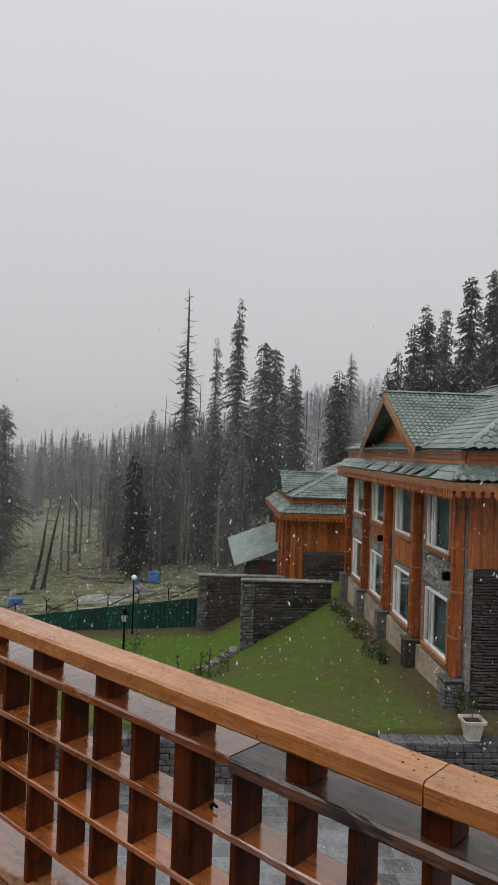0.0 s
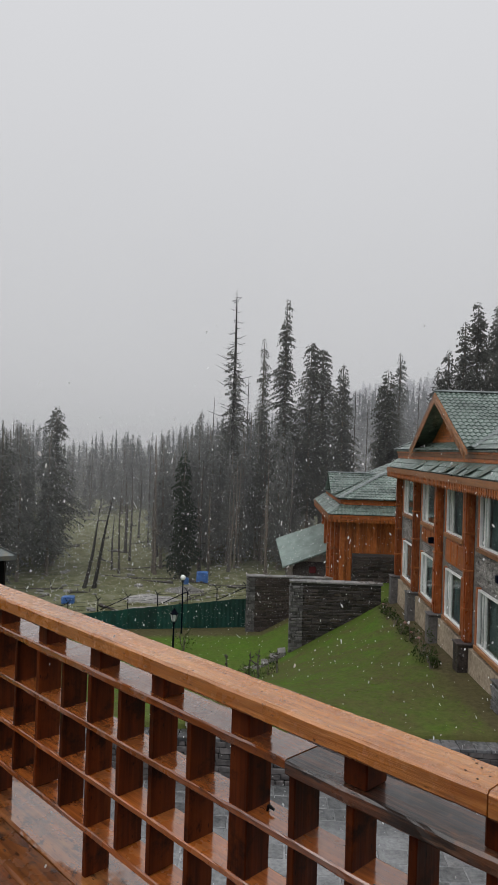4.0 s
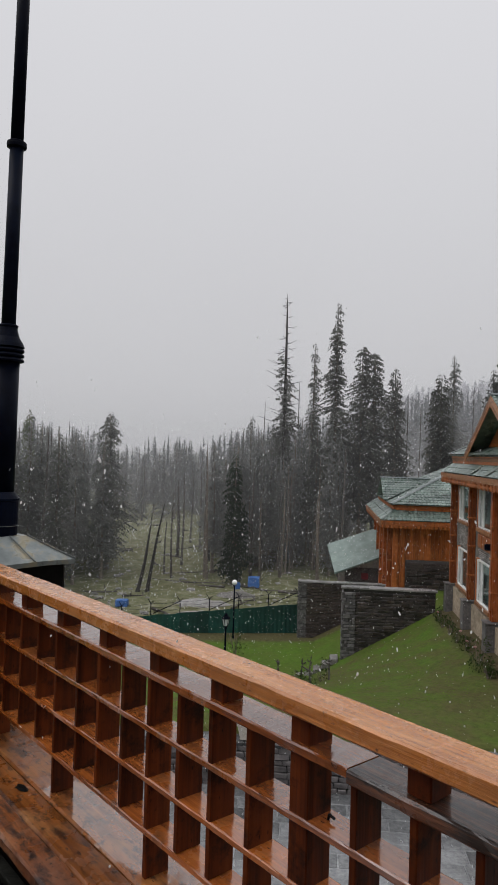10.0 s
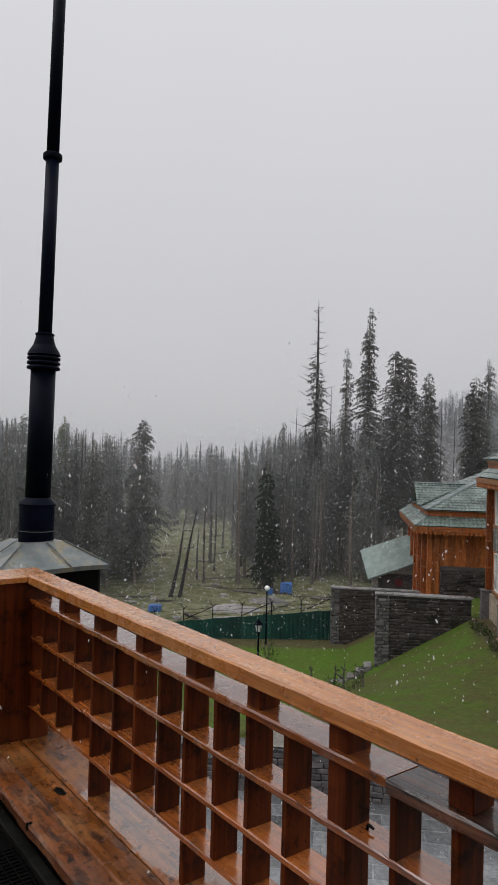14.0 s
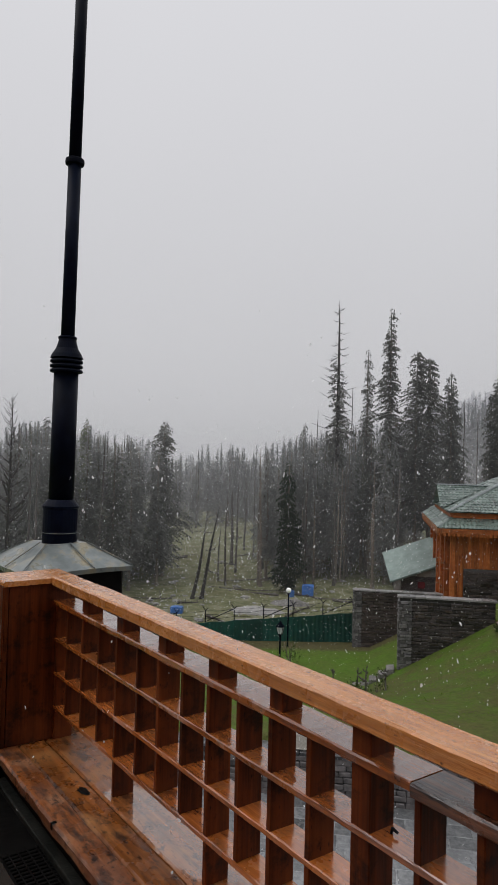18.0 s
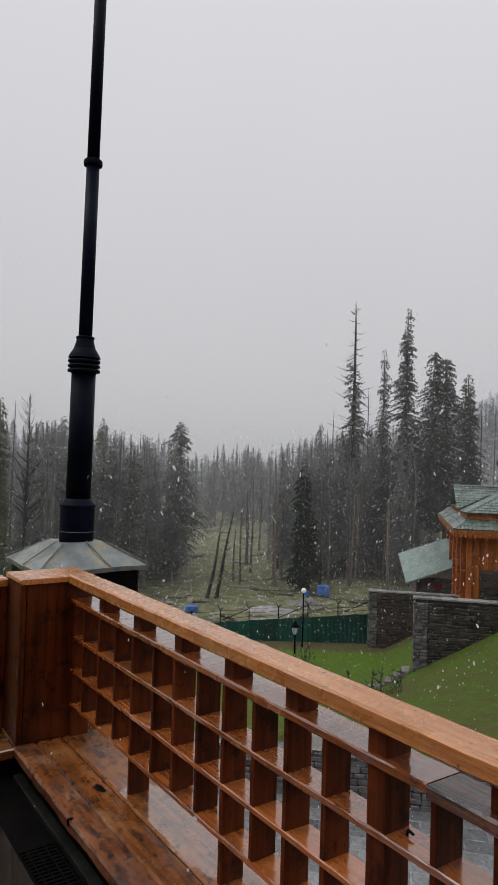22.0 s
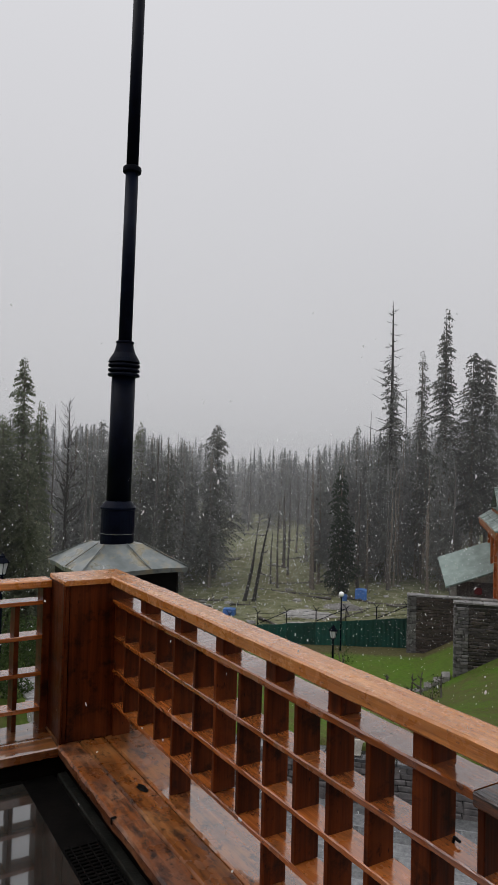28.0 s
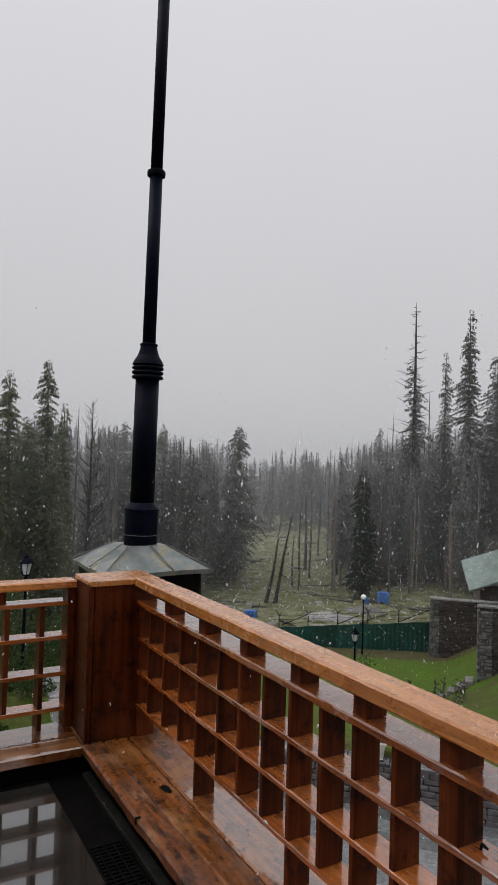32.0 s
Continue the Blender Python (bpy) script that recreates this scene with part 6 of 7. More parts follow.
def globe_lamp(x, y, z):
    g = ground_at(x, y) - 0.1
    t = thing("globe_lamp", "white globe lamp on a black pole by the fence", "lamp post", Matrix.Translation((x, y, 0)))
    part("pole", lathe([(0.07, g), (0.05, g + 0.5), (0.04, z - 0.2), (0.07, z - 0.18), (0.06, z - 0.14)], 10), M_black, t)
    part("globe", lathe([(0.16 * math.sin(math.pi * k / 12) + 0.004, z - 0.16 * math.cos(math.pi * k / 12)) for k in range(13)], 20), M_white, t, "white globe", True)


globe_lamp(-32.9, 26.9, -6.42)


def planter(u, w, z, size, label):
    p = LODGE @ Vector((u, w, z))
    t = thing("planter", label, "planter", Matrix.Translation(p) @ Matrix.Rotation(radians(134), 4, "Z"))
    bm = bmesh.new()
    h = size
    secs = [(0.30, 0.0), (0.32, 0.05), (0.30, 0.07), (0.44, 0.82), (0.52, 0.84), (0.54, 0.99), (0.46, 1.0), (0.42, 0.86)]
    rings = []
    for r, z0 in secs:
        e = r * size * 1.05
        c = e * 0.16
        rings.append([bm.verts.new((x, y, z0 * h)) for x, y in ((-e + c, -e), (e - c, -e), (e, -e + c), (e, e - c), (e - c, e), (-e + c, e), (-e, e - c), (-e, -e + c))])
    for a, b in zip(rings, rings[1:]):
        for k in range(8):
            bm.faces.new((a[k], a[(k + 1) % 8], b[(k + 1) % 8], b[k]))
    bm.faces.new(rings[0][::-1])
    part("pot", bm, M_planter, t)
    e = 0.43 * size
    part("soil", box(-e, e, -e, e, 0.83 * h, 0.88 * h, 0.01), M_soil, t)
    st = bmesh.new()
    random.seed(int(u * 10))
    for k in range(4):
        a = random.uniform(0, 6.28)
        rod(st, (0, 0, 0.85 * h), (0.12 * math.cos(a), 0.12 * math.sin(a), h * 1.45), 0.008, 0.004, 5)
    part("stem", st, M_bark, t)
    part("foliage", leaf_cloud(int(abs(w) * 31) + 5, 0.22, 0.28, 45, 0.06, h * 1.3), M_shrub, t)


def leaf_cloud(seed, radius, height, count, size, lift):
    """Small loose leaves filling an uneven rounded bush."""
    rng = np.random.default_rng(seed)
    V = []
    lumps = [(rng.normal(0, 0.5) * radius, rng.normal(0, 0.5) * radius, rng.uniform(0.1, 0.8) * height, rng.uniform(0.35, 0.7)) for _ in range(6)]
    for _ in range(count):
        lx, ly, lz, lr = lumps[rng.integers(6)]
        d = rng.normal(0, 1, 3)
        d /= np.linalg.norm(d)
        c = np.array((lx, ly, lz)) + d * lr * radius * rng.uniform(0.6, 1.05) * np.array((1, 1, height / radius * 0.7))
        a = rng.normal(0, 1, 3)
        a /= np.linalg.norm(a)
        b = np.cross(a, rng.normal(0, 1, 3))
        b /= np.linalg.norm(b)
        s = size * rng.uniform(0.6, 1.4)
        V += [c - a * s, c + b * s * 0.45, c - b * s * 0.45, c + a * s, c - b * s * 0.45, c + b * s * 0.45]
    V = np.array(V)
    V[:, 2] += lift
    return tri_mesh("leaves", V, M_shrub)


planter(-6.62, 0.32, -5.235, 0.50, "off-white square planter on the stone coping")
planter(-6.62, 8.25, -5.235, 0.42, "small white planter on the stone coping")


def shrub(u, w, r, h, label, flowers=0, seed=1, leaves=170):
    p = in_lodge(u, w)
    t = thing("shrub", label, "shrub", Matrix.Translation(p), "garden shrubs")
    rng = np.random.default_rng(seed)
    bm = bmesh.new()
    for k in range(7):
        a = rng.uniform(0, 6.28)
        e = rng.uniform(0.2, 0.8) * r
        rod(bm, (0.04 * math.cos(a), 0.04 * math.sin(a), -0.05), (e * math.cos(a), e * math.sin(a), h * rng.uniform(0.5, 1.05)), 0.016, 0.006, 5)
    part("stem_clump", bm, M_bark, t)
    part("foliage", leaf_cloud(seed, r, h, leaves, 0.045 + 0.012 * r, 0.05), M_shrub, t)
    for k in range(flowers):
        a, e = rng.uniform(0, 6.28), rng.uniform(0.3, 0.9) * r
        c = (e * math.cos(a), e * math.sin(a), h * rng.uniform(0.6, 1.05))
        part("blossom", lathe([(0.02, c[2] - 0.03), (0.06, c[2]), (0.065, c[2] + 0.03), (0.03, c[2] + 0.055)], 7, centre=c[:2]), M_flower, t)


for k, (u, w, r, h, f) in enumerate(((9.6, 0.95, 0.32, 0.6, 1), (8.3, 1.0, 0.3, 0.5, 0), (6.8, 0.95, 0.32, 0.55, 0), (5.2, 0.95, 0.3, 0.5, 1), (3.7, 0.9, 0.36, 0.6, 1), (1.6, 0.95, 0.45, 0.95, 1), (0.6, 0.95, 0.3, 0.55, 0), (-0.2, 1.05, 0.25, 0.4, 0), (-5.3, 0.05, 0.35, 0.8, 0))):
    shrub(u, w, r, h, "rose bush with a few pale blossoms against the lodge" if f else "small green bush against the lodge", f, 50 + k)
for k, (u, w, r, h, n) in enumerate(((9.4, 7.3, 0.45, 0.6, 150), (7.7, 6.3, 0.5, 0.85, 190), (8.6, 6.9, 0.35, 0.5, 90), (14.9, 11.0, 0.6, 1.3, 260), (11.0, 9.0, 0.3, 0.4, 70))):
    shrub(u, w, r, h, "young green shrub on the lawn", 0, 80 + k, n)
for k, (u, w, h) in enumerate(((8.2, 6.8, 1.3), (9.2, 7.2, 1.1), (7.2, 6.0, 1.0), (10.5, 8.4, 0.9))):
    p = in_lodge(u, w)
    tr, lb = dead_meshes(400 + k, h, 0.03, 9, 0.35, 0.3, 0.5)
    t = thing("sapling", "thin bare sapling on the lawn", "sapling", Matrix.Translation(p), "bare saplings")
    part("stem", tr, None, t), part("bare_crown", lb, None, t)
steps = thing("stone_steps", "rough grey stone steps at the foot of the wall", "steps", LODGE)
for k in range(5):
    w = 5.45 + 0.42 * k
    part("step", box(11.3 - 0.12 * k, 12.1 - 0.12 * k, w, w + 0.40, ground_z(11.6, w) - 0.35, ground_z(11.6, w) + 0.16 - 0.03 * k, 0.03, rough=0.03), M_rubble, steps)
# undergrowth beyond the short rail
for k, (x, y, r, h) in enumerate(((-24.0, 6.8, 1.5, 2.2), (-26.5, 5.2, 1.8, 2.8), (-22.8, 7.6, 1.2, 1.5), (-28.0, 7.8, 1.6, 2.4), (-25.0, 3.5, 1.7, 2.6), (-30.0, 5.0, 1.8, 3.0), (-27.0, 9.4, 1.2, 1.6), (-23.0, 2.4, 1.6, 2.4), (-30.5, 9.0, 1.5, 2.0), (-20.5, 2.2, 1.3, 1.8))):
    p = LODGE_INV @ Vector((x, y, 0))
    shrub(p.x, p.y, r, h, "dense dark green bush below the firs", 0, 120 + k, 1500)


def rubble_heap(name, label, places, mat, seed, category):
    rng = np.random.default_rng(seed)
    for (x, y, s) in places:
        bm = bmesh.new()
        bmesh.ops.create_icosphere(bm, subdivisions=2, radius=1.0)
        o = rng.uniform(0, 50)
        for v in bm.verts:
            v.co *= 1 + 0.35 * noise.noise(v.co * 1.3 + Vector((o, 0, 0)))
            v.co = Vector((v.co.x * s * 1.3, v.co.y * s, v.co.z * s * 0.5))
        part_ob = part(name, bm, mat, m=Matrix.Translation((x, y, ground_at(x, y) + s * 0.1)) @ Matrix.Rotation(rng.uniform(0, 6.28), 4, "Z"))
        tagged(part_ob, label, category, "rocks in the clearing")


rng_r = np.random.default_rng(9)
spots = []
for k in range(190):
    az, r = rng_r.uniform(46, 64), rng_r.uniform(46, 82)
    spots.append((-r * math.sin(radians(az)), r * math.cos(radians(az)), rng_r.uniform(0.06, 0.20) * (1.7 if k % 5 == 0 else 1.0)))
rubble_heap("rock", "pale grey rock lying in the meadow", spots, M_rock, 19, "rock")


def fallen_log(x, y, length, r, turn):
    t = thing("fallen_log", "grey fallen trunk lying in the meadow", "log", Matrix.Translation((x, y, ground_at(x, y) + r * 0.8)) @ Matrix.Rotation(turn, 4, "Z") @ Matrix.Rotation(radians(90), 4, "Y"), "fallen logs")
    tr, lb = dead_meshes(int(abs(x * 7 + y)), length, r, 7, 0.6, 0.2)
    part("trunk", tr, None, t), part("bare_crown", lb, None, t)


for k in range(34):
    az, r = rng_r.uniform(46, 63.5), rng_r.uniform(50, 95)
    fallen_log(-r * math.sin(radians(az)), r * math.cos(radians(az)), rng_r.uniform(3, 8), rng_r.uniform(0.05, 0.10), radians(az) + rng_r.uniform(-1.3, 1.3) + math.pi * rng_r.integers(0, 2))


def tarpaulin(x, y, w, d, h, turn, label):
    """A tarpaulin thrown over a low frame: sagging top, creased skirts."""
    g = ground_at(x, y)
    n = 10
    verts, faces = [], []
    prof = [(-0.5, 0.0), (-0.47, 0.5), (-0.42, 0.95), (-0.2, 1.0), (0.05, 0.93), (0.3, 1.02), (0.44, 0.92), (0.48, 0.45), (0.5, 0.0)]
    for i in range(n + 1):
        s = i / n - 0.5
        for a, z in prof:
            k = 0.06 * noise.noise(Vector((s * 6 + x, a * 5, z * 3)))
            verts.append((s * w, (a + k) * d, z * h * (1 - 0.12 * abs(s)) + k * h))
    m = len(prof)
    for i in range(n):
        for j in range(m - 1):
            faces.append((i * m + j, (i + 1) * m + j, (i + 1) * m + j + 1, i * m + j + 1))
    faces += [tuple(range(m)), tuple(range(n * m, (n + 1) * m))[::-1]]
    ob = part("tarpaulin", raw("tarpaulin", verts, faces, [M_blue]), None, m=Matrix.Translation((x, y, g - 0.05)) @ Matrix.Rotation(turn, 4, "Z"))
    tagged(ob, label, "tarpaulin", "blue tarpaulins")


tarpaulin(-46.1, 39.9, 1.0, 0.8, 0.95, radians(45), "blue tarpaulin over a small store by the woods")
tarpaulin(-46.5, 38.4, 0.4, 0.4, 0.6, radians(60), "small blue tarpaulin bundle by the woods")
tarpaulin(-45.8, 26.5, 0.9, 0.7, 0.55, radians(50), "blue tarpaulin heap in the clearing")


def mound(x, y, rx, ry, h, mat, label, turn):
    n = 14
    verts, faces = [], []
    for i in range(n + 1):
        for j in range(n + 1):
            a, b = i / n * 2 - 1, j / n * 2 - 1
            d = max(0.0, 1 - (a * a + b * b))
            z = h * d ** 0.7 * (1 + 0.4 * noise.noise(Vector((a * 3 + x, b * 3 + y, 0)))) - 0.15
            verts.append((a * rx, b * ry, z))
    for i in range(n):
        for j in range(n):
            faces.append((i * (n + 1) + j, (i + 1) * (n + 1) + j, (i + 1) * (n + 1) + j + 1, i * (n + 1) + j + 1))
    ob = part("earth_mound", raw("earth_mound", verts, faces, [mat], True), None, m=Matrix.Translation((x, y, ground_at(x, y) - 0.05)) @ Matrix.Rotation(turn, 4, "Z"))
    tagged(ob, label, "mound")


mound(-43.5, 32.3, 2.6, 1.2, 0.55, M_rock, "pale gravel heap behind the fence", radians(50))
mound(-44.5, 36.6, 2.0, 1.0, 0.6, M_rubble, "grey rubble heap behind the fence", radians(50))
mound(-40.5, 30.0, 2.2, 1.0, 0.4, M_rock, "pale gravel heap behind the fence", radians(40))



def red_cloth():
    ob = part("cloth", box(24.36, 24.44, 3.1, 3.6, -6.8, -6.35, 0.03, 2, rough=0.04), M_redpaint, m=LODGE)
    tagged(ob, "dull red cloth hung on the shed wall", "cloth")


red_cloth()


def lawn_grass():
    """Tufts of short wet grass over the lawn."""
    rng = np.random.default_rng(314)
    V = []
    for _ in range(16000):
        u, w = rng.uniform(-6.2, 18.5), rng.uniform(1.1, 15.0)
        if 11.3 < u < 12.3 and w < 5.6:
            continue
        z = ground_z(u, w) - 0.01
        for _ in range(2):
            a, h = rng.uniform(0, 6.28), rng.uniform(0.008, 0.024)
            c, q = math.cos(a) * 0.022, math.sin(a) * 0.022
            lx, ly = rng.normal(0, 0.045, 2)
            V += [(u - c, w - q, z), (u + c, w + q, z), (u + lx, w + ly, z + h)]
    ob = new("grass", tri_mesh("grass", np.array(V), M_grass))
    ob.matrix_basis = LODGE
    tagged(ob, "short wet green grass on the lawn", "grass", kind="stuff")


lawn_grass()


# ---- stones and paving, piece by piece ----
def courtyard():
    random.seed(61)
    t = thing("courtyard", "wet grey stone paving below the balcony", "paving", LODGE, kind="structure")
    part("bed", box(-22.5, -6.84, -6.0, 16.6, -6.42, -6.292, 0.0), M_pave, t)
    meshes = []
    for k in range(6):
        L = (0.62, 0.75, 0.9, 0.55, 0.7, 1.0)[k]
        meshes.append((L, finish(box(-0.235, 0.235, -L / 2 + 0.008, L / 2 - 0.008, -0.03, 0.0, 0.012, rough=0.006), "slab", M_pave)))
    rest = bmesh.new()
    n = 0
    u = -7.1
    while u > -22.2:
        w = -5.9 + random.uniform(0, 0.5)
        while w < 15.9:
            L, me = random.choice(meshes)
            co = (u, w + L / 2, -6.283 + random.uniform(-0.006, 0.006))
            if u > -14.6 and -0.5 < w < 11.5 and n < 300:
                part("slab", me, None, t, m=Matrix.Translation(co))
                n += 1
            else:
                k0 = len(rest.verts)
                rest.from_mesh(me)
                rest.verts.ensure_lookup_table()
                for v in rest.verts[k0:]:
                    v.co += Vector(co)
            w += L + 0.012
        u -= 0.482
    tagged(part("paving", rest, M_pave, t), kind="stuff")


courtyard()
stones_on(retain, "u", -6.82, -3.9, 16.1, -6.3, -5.34, (0.30, 0.14), -1, M_slate_in, 300, 14)
stones_on(wall_a, "u", 11.5, 0.8, 4.66, -9.0, -5.03, (0.40, 0.16), -1, M_slate, 250, 15, lambda w: ground_z(11.5, w))
stones_on(wall_a, "u", 11.46, 4.68, 5.32, -9.0, -5.03, (0.26, 0.16), -1, M_pier, 80, 25, lambda w: ground_z(11.5, w))
stones_on(wall_a, "w", 5.3, 11.52, 12.0, -9.0, -5.03, (0.24, 0.16), 1, M_pier, 40, 16)
stones_on(wall_b, "u", 19.75, 2.0, 7.18, -9.8, -6.35, (0.42, 0.18), -1, M_brownslate, 230, 17, lambda w: ground_z(19.7, w))
stones_on(wall_b, "u", 19.71, 7.2, 7.72, -9.8, -6.35, (0.26, 0.18), -1, M_pier, 80, 27, lambda w: ground_z(19.7, w))
stones_on(wall_b, "w", 7.7, 19.77, 20.23, -9.8, -6.35, (0.24, 0.18), 1, M_pier, 40, 18)


def garden_path():
    random.seed(71)
    t = thing("garden_path", "pale wet stone slabs of a path below the balcony", "path", kind="structure")
    for k in range(9):
        x = -18.6 - 0.5 * k
        z = max(ground_at(x, 4.7), ground_at(x, 5.6)) + 0.06
        part("slab", box(x - 0.24, x + 0.24, 4.70 + 0.05 * k, 5.45 + 0.05 * k, z - 0.4, z, 0.012, rough=0.01), M_cap, t)


garden_path()
for k, (x, y, r, h) in enumerate(((-20.2, 4.45, 0.5, 0.6), (-19.8, 4.1, 0.5, 0.6), (-20.9, 4.0, 0.6, 0.7), (-21.6, 4.2, 0.7, 0.9), (-20.3, 3.4, 0.6, 0.7), (-22.6, 4.0, 1.0, 1.3), (-23.4, 3.2, 1.1, 1.6), (-24.5, 4.9, 1.0, 1.7), (-22.0, 3.0, 0.9, 1.1), (-25.6, 6.4, 1.1, 1.8), (-24.0, 4.4, 0.9, 1.5), (-19.4, 6.4, 0.5, 0.7), (-24.4, 6.4, 0.8, 1.2))):
    p = LODGE_INV @ Vector((x, y, 0))
    shrub(p.x, p.y, r, h, "leafy green bush with pale blossoms beside the garden path" if k in (0, 1) else "leafy green bush beside the garden path", 4 if k in (0, 1) else 0, 160 + k, 700)


def ledge_marks():
    """A knot hole, laid on as a flat black blot, and a black clamp on the worn ledge."""
    t = thing("cable_clamp", "small black clamp on the edge of the ledge", "clamp", Matrix.Translation((-2.39, 0.862, 0.3125)))
    part("body", box(-0.006, 0.006, -0.012, 0.004, 0.0, 0.003, 0.001), M_tar, t)
    part("lip", box(-0.007, 0.007, -0.015, -0.0125, -0.022, 0.004, 0.001), M_tar, t)
    k = thing("knot_hole", "dark knot hole in the ledge, laid on as a flat black blot", "tar blot", Matrix.Translation((-2.554, 1.03, 0.3115)))
    random.seed(5)
    bm = bmesh.new()
    ring = [bm.verts.new((0.034 * (1 + random.uniform(-0.35, 0.5)) * math.cos(a), 0.018 * (1 + random.uniform(-0.3, 0.4)) * math.sin(a), 0.0)) for a in [2 * math.pi * j / 14 for j in range(14)]]
    top = [bm.verts.new((v.co.x * 0.7, v.co.y * 0.7, 0.004)) for v in ring]
    for j in range(14):
        bm.faces.new((ring[j], ring[(j + 1) % 14], top[(j + 1) % 14], top[j]))
    bm.faces.new(top), bm.faces.new(ring[::-1])
    part("blot", bm, M_tar, k)


ledge_marks()


# ---- falling snow ----
def snowfall():
    """Flakes hanging in the air: single ones near the balcony, more of them over the lawn and the clearing."""
    rng = np.random.default_rng(2024)
    V = []

    def flakes(n, r0, r1, z0, z1, size, fade):
        az = np.radians(rng.uniform(5, 105, n))
        r = np.sqrt(rng.uniform(r0 * r0, r1 * r1, n))
        z = z0 + (z1 - z0) * rng.random(n) ** fade
        c = np.stack([-r * np.sin(az), r * np.cos(az), z], 1)
        s = size * rng.uniform(0.5, 1.4, n)[:, None]
        t = rng.uniform(0, 6.28, n)
        a = np.stack([np.cos(t), np.sin(t), rng.normal(0, 0.25, n)], 1) * s * 0.55
        b = np.stack([rng.normal(0, 0.3, n), rng.normal(0, 0.3, n), np.ones(n)], 1) * s * rng.uniform(0.5, 1.15, n)[:, None]
        # an uneven six-sided clump
        ring = [c + (a * math.cos(k * math.pi / 3) + b * math.sin(k * math.pi / 3)) * rng.uniform(0.7, 1.2, n)[:, None] for k in range(6)]
        V.append(np.stack([ring[j] for k in range(1, 5) for j in (0, k, k + 1)], 1).reshape(-1, 3))

    flakes(150, 1.1, 2.4, -0.2, 1.62, 0.0055, 1.0)
    flakes(950, 2.4, 6.0, -2.5, 1.65, 0.0105, 1.0)
    flakes(2300, 7.0, 18.0, -6.2, 4.0, 0.015, 1.8)
    flakes(2600, 18.0, 44.0, -9.0, 6.0, 0.032, 1.4)
    flakes(4500, 44.0, 58.0, -10.5, 7.0, 0.055, 1.4)
    # fine flakes added farther out as haze, kept below the tree line in view
    def haze_flakes(n, r0, r1, size):
        az = rng.uniform(8, 96, n)
        r = np.sqrt(rng.uniform(r0 * r0, r1 * r1, n))
        top = 1.6 + r * np.tan(np.radians(np.interp(az, (8, 36, 42, 56, 62, 96), (8, 7, 5, 0.2, 0.4, 1.0))))
        z = -10.5 + (top + 10.5) * (1 - rng.random(n) ** 1.6)
        az = np.radians(az)
        c = np.stack([-r * np.sin(az), r * np.cos(az), z], 1)
        s = size * rng.uniform(0.6, 1.4, n)[:, None]
        t = rng.uniform(0, 6.28, n)
        a = np.stack([np.cos(t), np.sin(t), rng.normal(0, 0.3, n)], 1) * s * 0.55
        b = np.stack([rng.normal(0, 0.4, n), rng.normal(0, 0.4, n), np.ones(n)], 1) * s * 1.3
        V.append(np.stack([c - a, c + a, c + b], 1).reshape(-1, 3))

    haze_flakes(20000, 20.0, 45.0, 0.018)
    haze_flakes(26000, 45.0, 70.0, 0.026)
    pts = np.concatenate(V)
    ob = new("snowfall", tri_mesh("snowfall", pts, M_snow))
    tagged(ob, "white snowflakes falling through the air", "snow", kind="stuff")


snowfall()


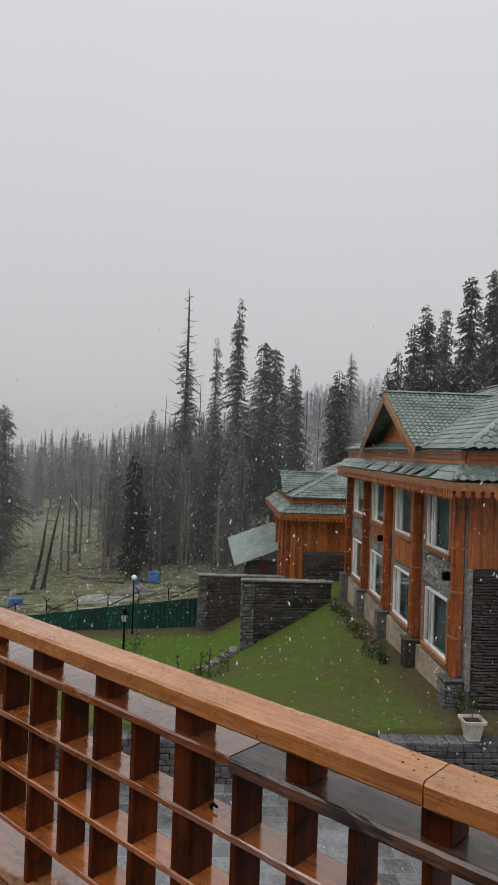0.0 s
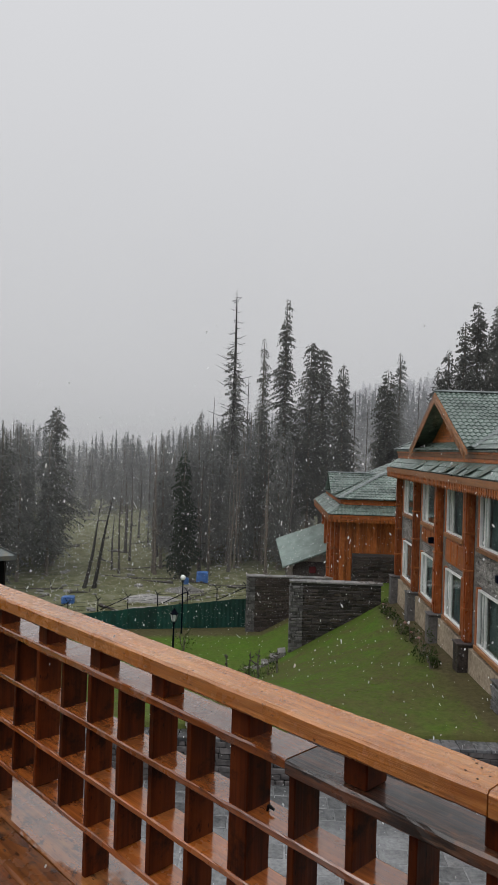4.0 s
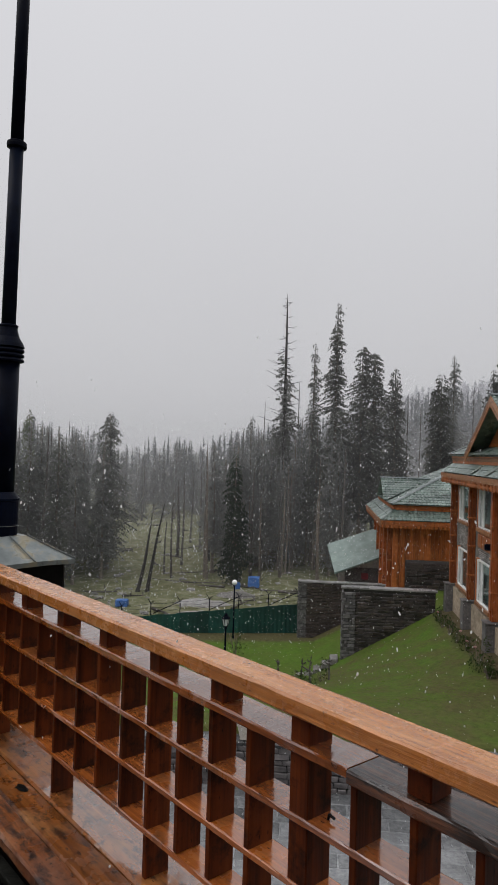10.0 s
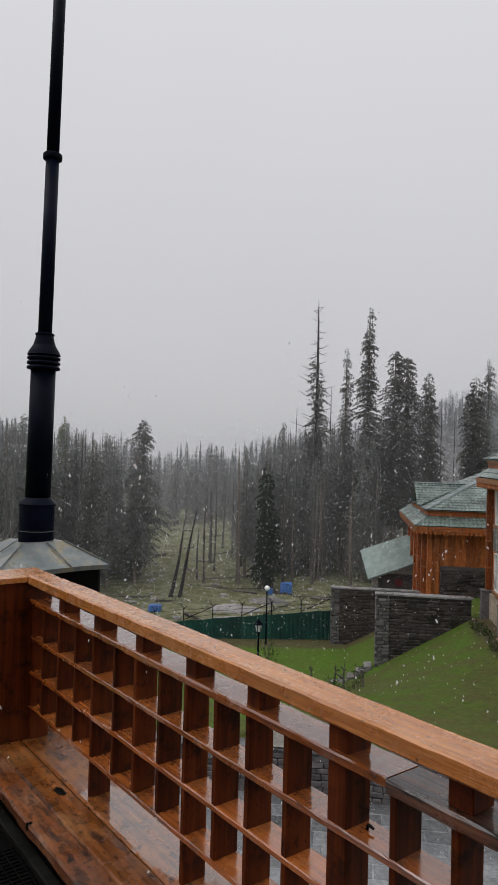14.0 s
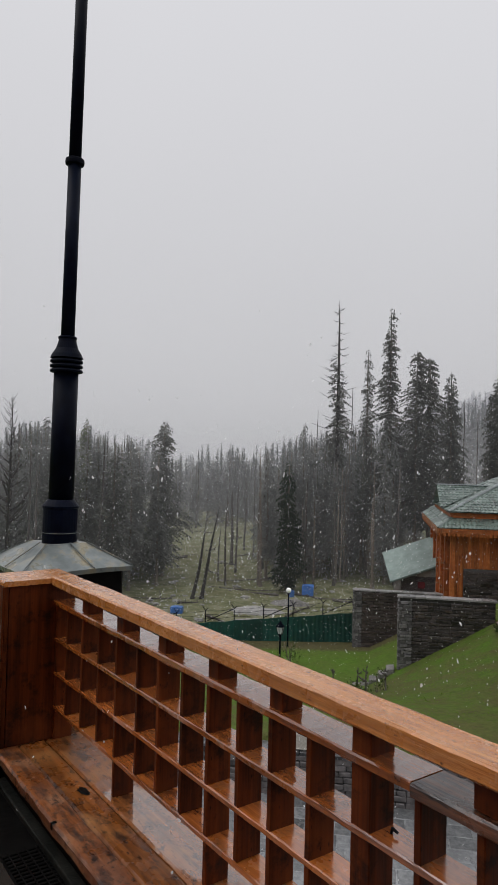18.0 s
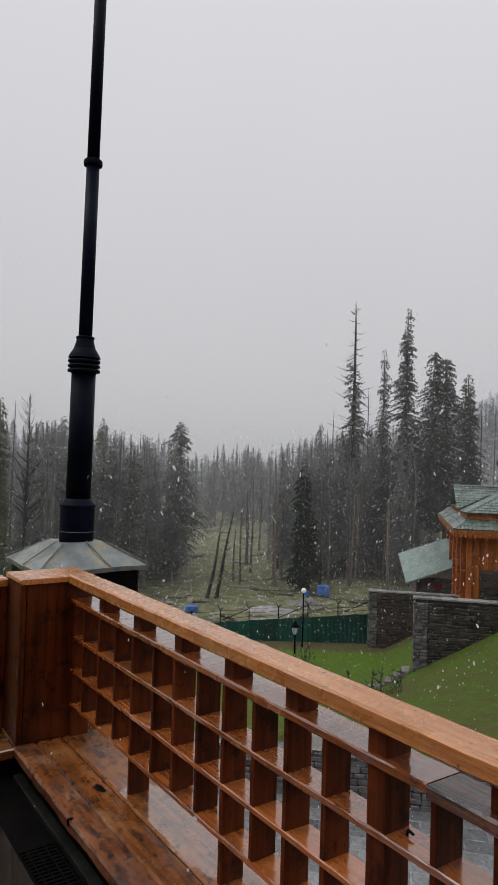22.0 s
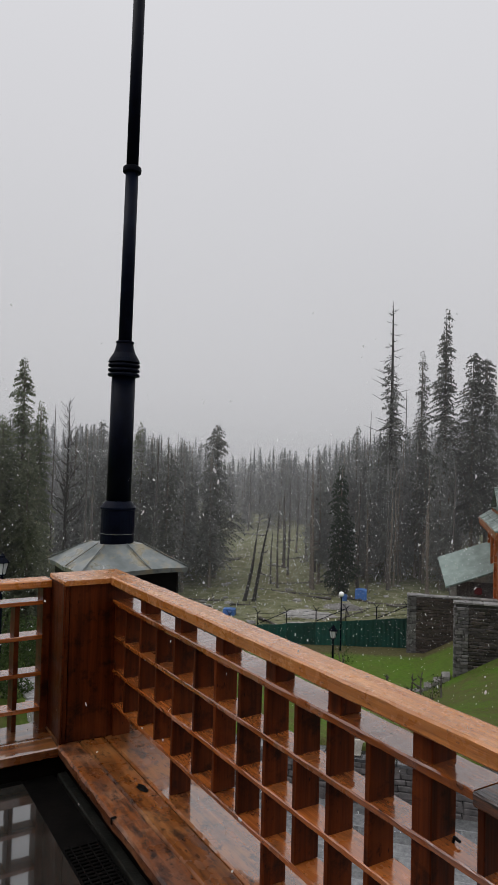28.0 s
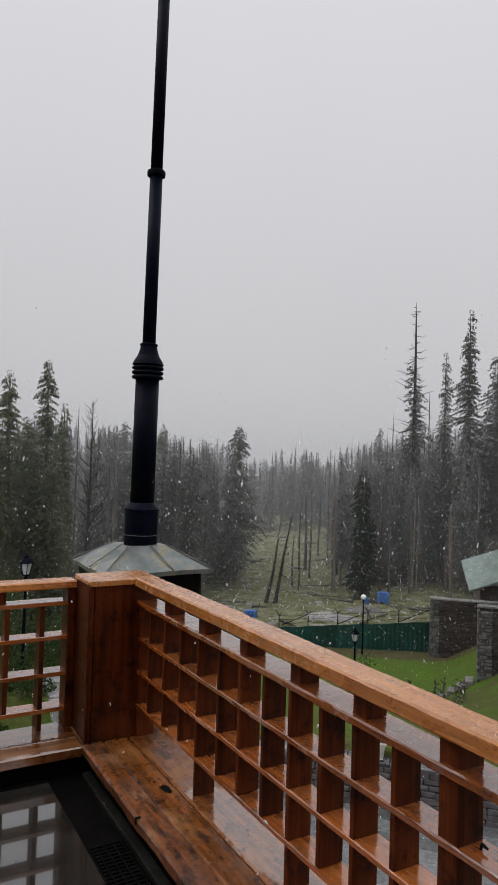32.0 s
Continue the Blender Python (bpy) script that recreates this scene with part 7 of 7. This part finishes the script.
# ---- see-through sheets added for haze between the trees ----
def haze_sheet_material(amount, east):
    """Haze sheet: lets most of the light through and scatters the rest; it thins out upwards and in patches."""
    m, n, l, b = material("thin_haze_sheet")
    out = n["Material Output"]
    n.remove(b)
    v = coords(n, l, shift=False)
    sep = n.new("ShaderNodeSeparateXYZ")
    l.new(v, sep.inputs[0])
    drift = tex_noise(n, l, v, 0.045, 3, 0.5)
    k = n.new("ShaderNodeMath")
    k.operation = "MULTIPLY"
    l.new(spread(n, l, sep.outputs["Z"], amount, 0.0, 0.0, 1.0), k.inputs[0])
    l.new(spread(n, l, drift, 0.7, 1.3, 0.3, 0.7), k.inputs[1])
    if east is not None:
        # this sheet fades out along x so that its end does not show
        k2 = n.new("ShaderNodeMath")
        k2.operation = "MULTIPLY"
        l.new(k.outputs[0], k2.inputs[0])
        l.new(spread(n, l, sep.outputs["X"], 1.0, 0.0, *east), k2.inputs[1])
        k = k2
    d, t, x, o, y = n.new("ShaderNodeBsdfDiffuse"), n.new("ShaderNodeBsdfTranslucent"), n.new("ShaderNodeMixShader"), n.new("ShaderNodeBsdfTransparent"), n.new("ShaderNodeMixShader")
    d.inputs[0].default_value = t.inputs[0].default_value = (0.97, 0.97, 0.98, 1)
    l.new(d.outputs[0], x.inputs[1]), l.new(t.outputs[0], x.inputs[2])
    l.new(k.outputs[0], y.inputs[0]), l.new(o.outputs[0], y.inputs[1]), l.new(x.outputs[0], y.inputs[2])
    l.new(y.outputs[0], out.inputs[0])
    return m


def mist(r0, amount, low, rise, east=None):
    """One curved see-through sheet added for haze at a distance, standing from the ground to a little above the tree
    line; its local z runs 0 to 1 over the upper part that fades.
    """
    verts, faces = [], []
    az = np.linspace(5, 105, 81)
    for k, a in enumerate(az):
        r = r0 * (1 + 0.04 * noise.noise(Vector((a * 0.07, r0, 0.0))))
        x, y = -r * math.sin(radians(a)), r * math.cos(radians(a))
        verts += [(x, y, (z - low) / rise) for z in (-14.0, low, low + rise * 0.5, low + rise)]
    for k in range(len(az) - 1):
        for j in range(3):
            faces.append((4 * k + j, 4 * k + 4 + j, 4 * k + 5 + j, 4 * k + 1 + j))
    ob = new("mist", raw("mist", verts, faces, [haze_sheet_material(amount, east)], True))
    ob.matrix_basis = Matrix.Translation((0, 0, low)) @ Matrix.Diagonal((1, 1, rise, 1))
    tagged(ob, "see-through sheet standing in for haze between the firs", "mist", kind="stuff")


# haze sheets at growing distances, denser farther out
for r0, amount, low, rise in ((53.0, 0.035, 3.0, 24.0), (64.0, 0.05, -4.0, 28.0), (78.0, 0.07, -6.0, 14.0), (93.0, 0.09, -6.0, 13.0), (114.0, 0.11, -5.0, 12.0), (180.0, 0.12, -3.0, 14.0)):
    mist(r0, amount, low, rise)
mist(43.0, 0.045, -4.0, 20.0, (-41.0, -36.5))
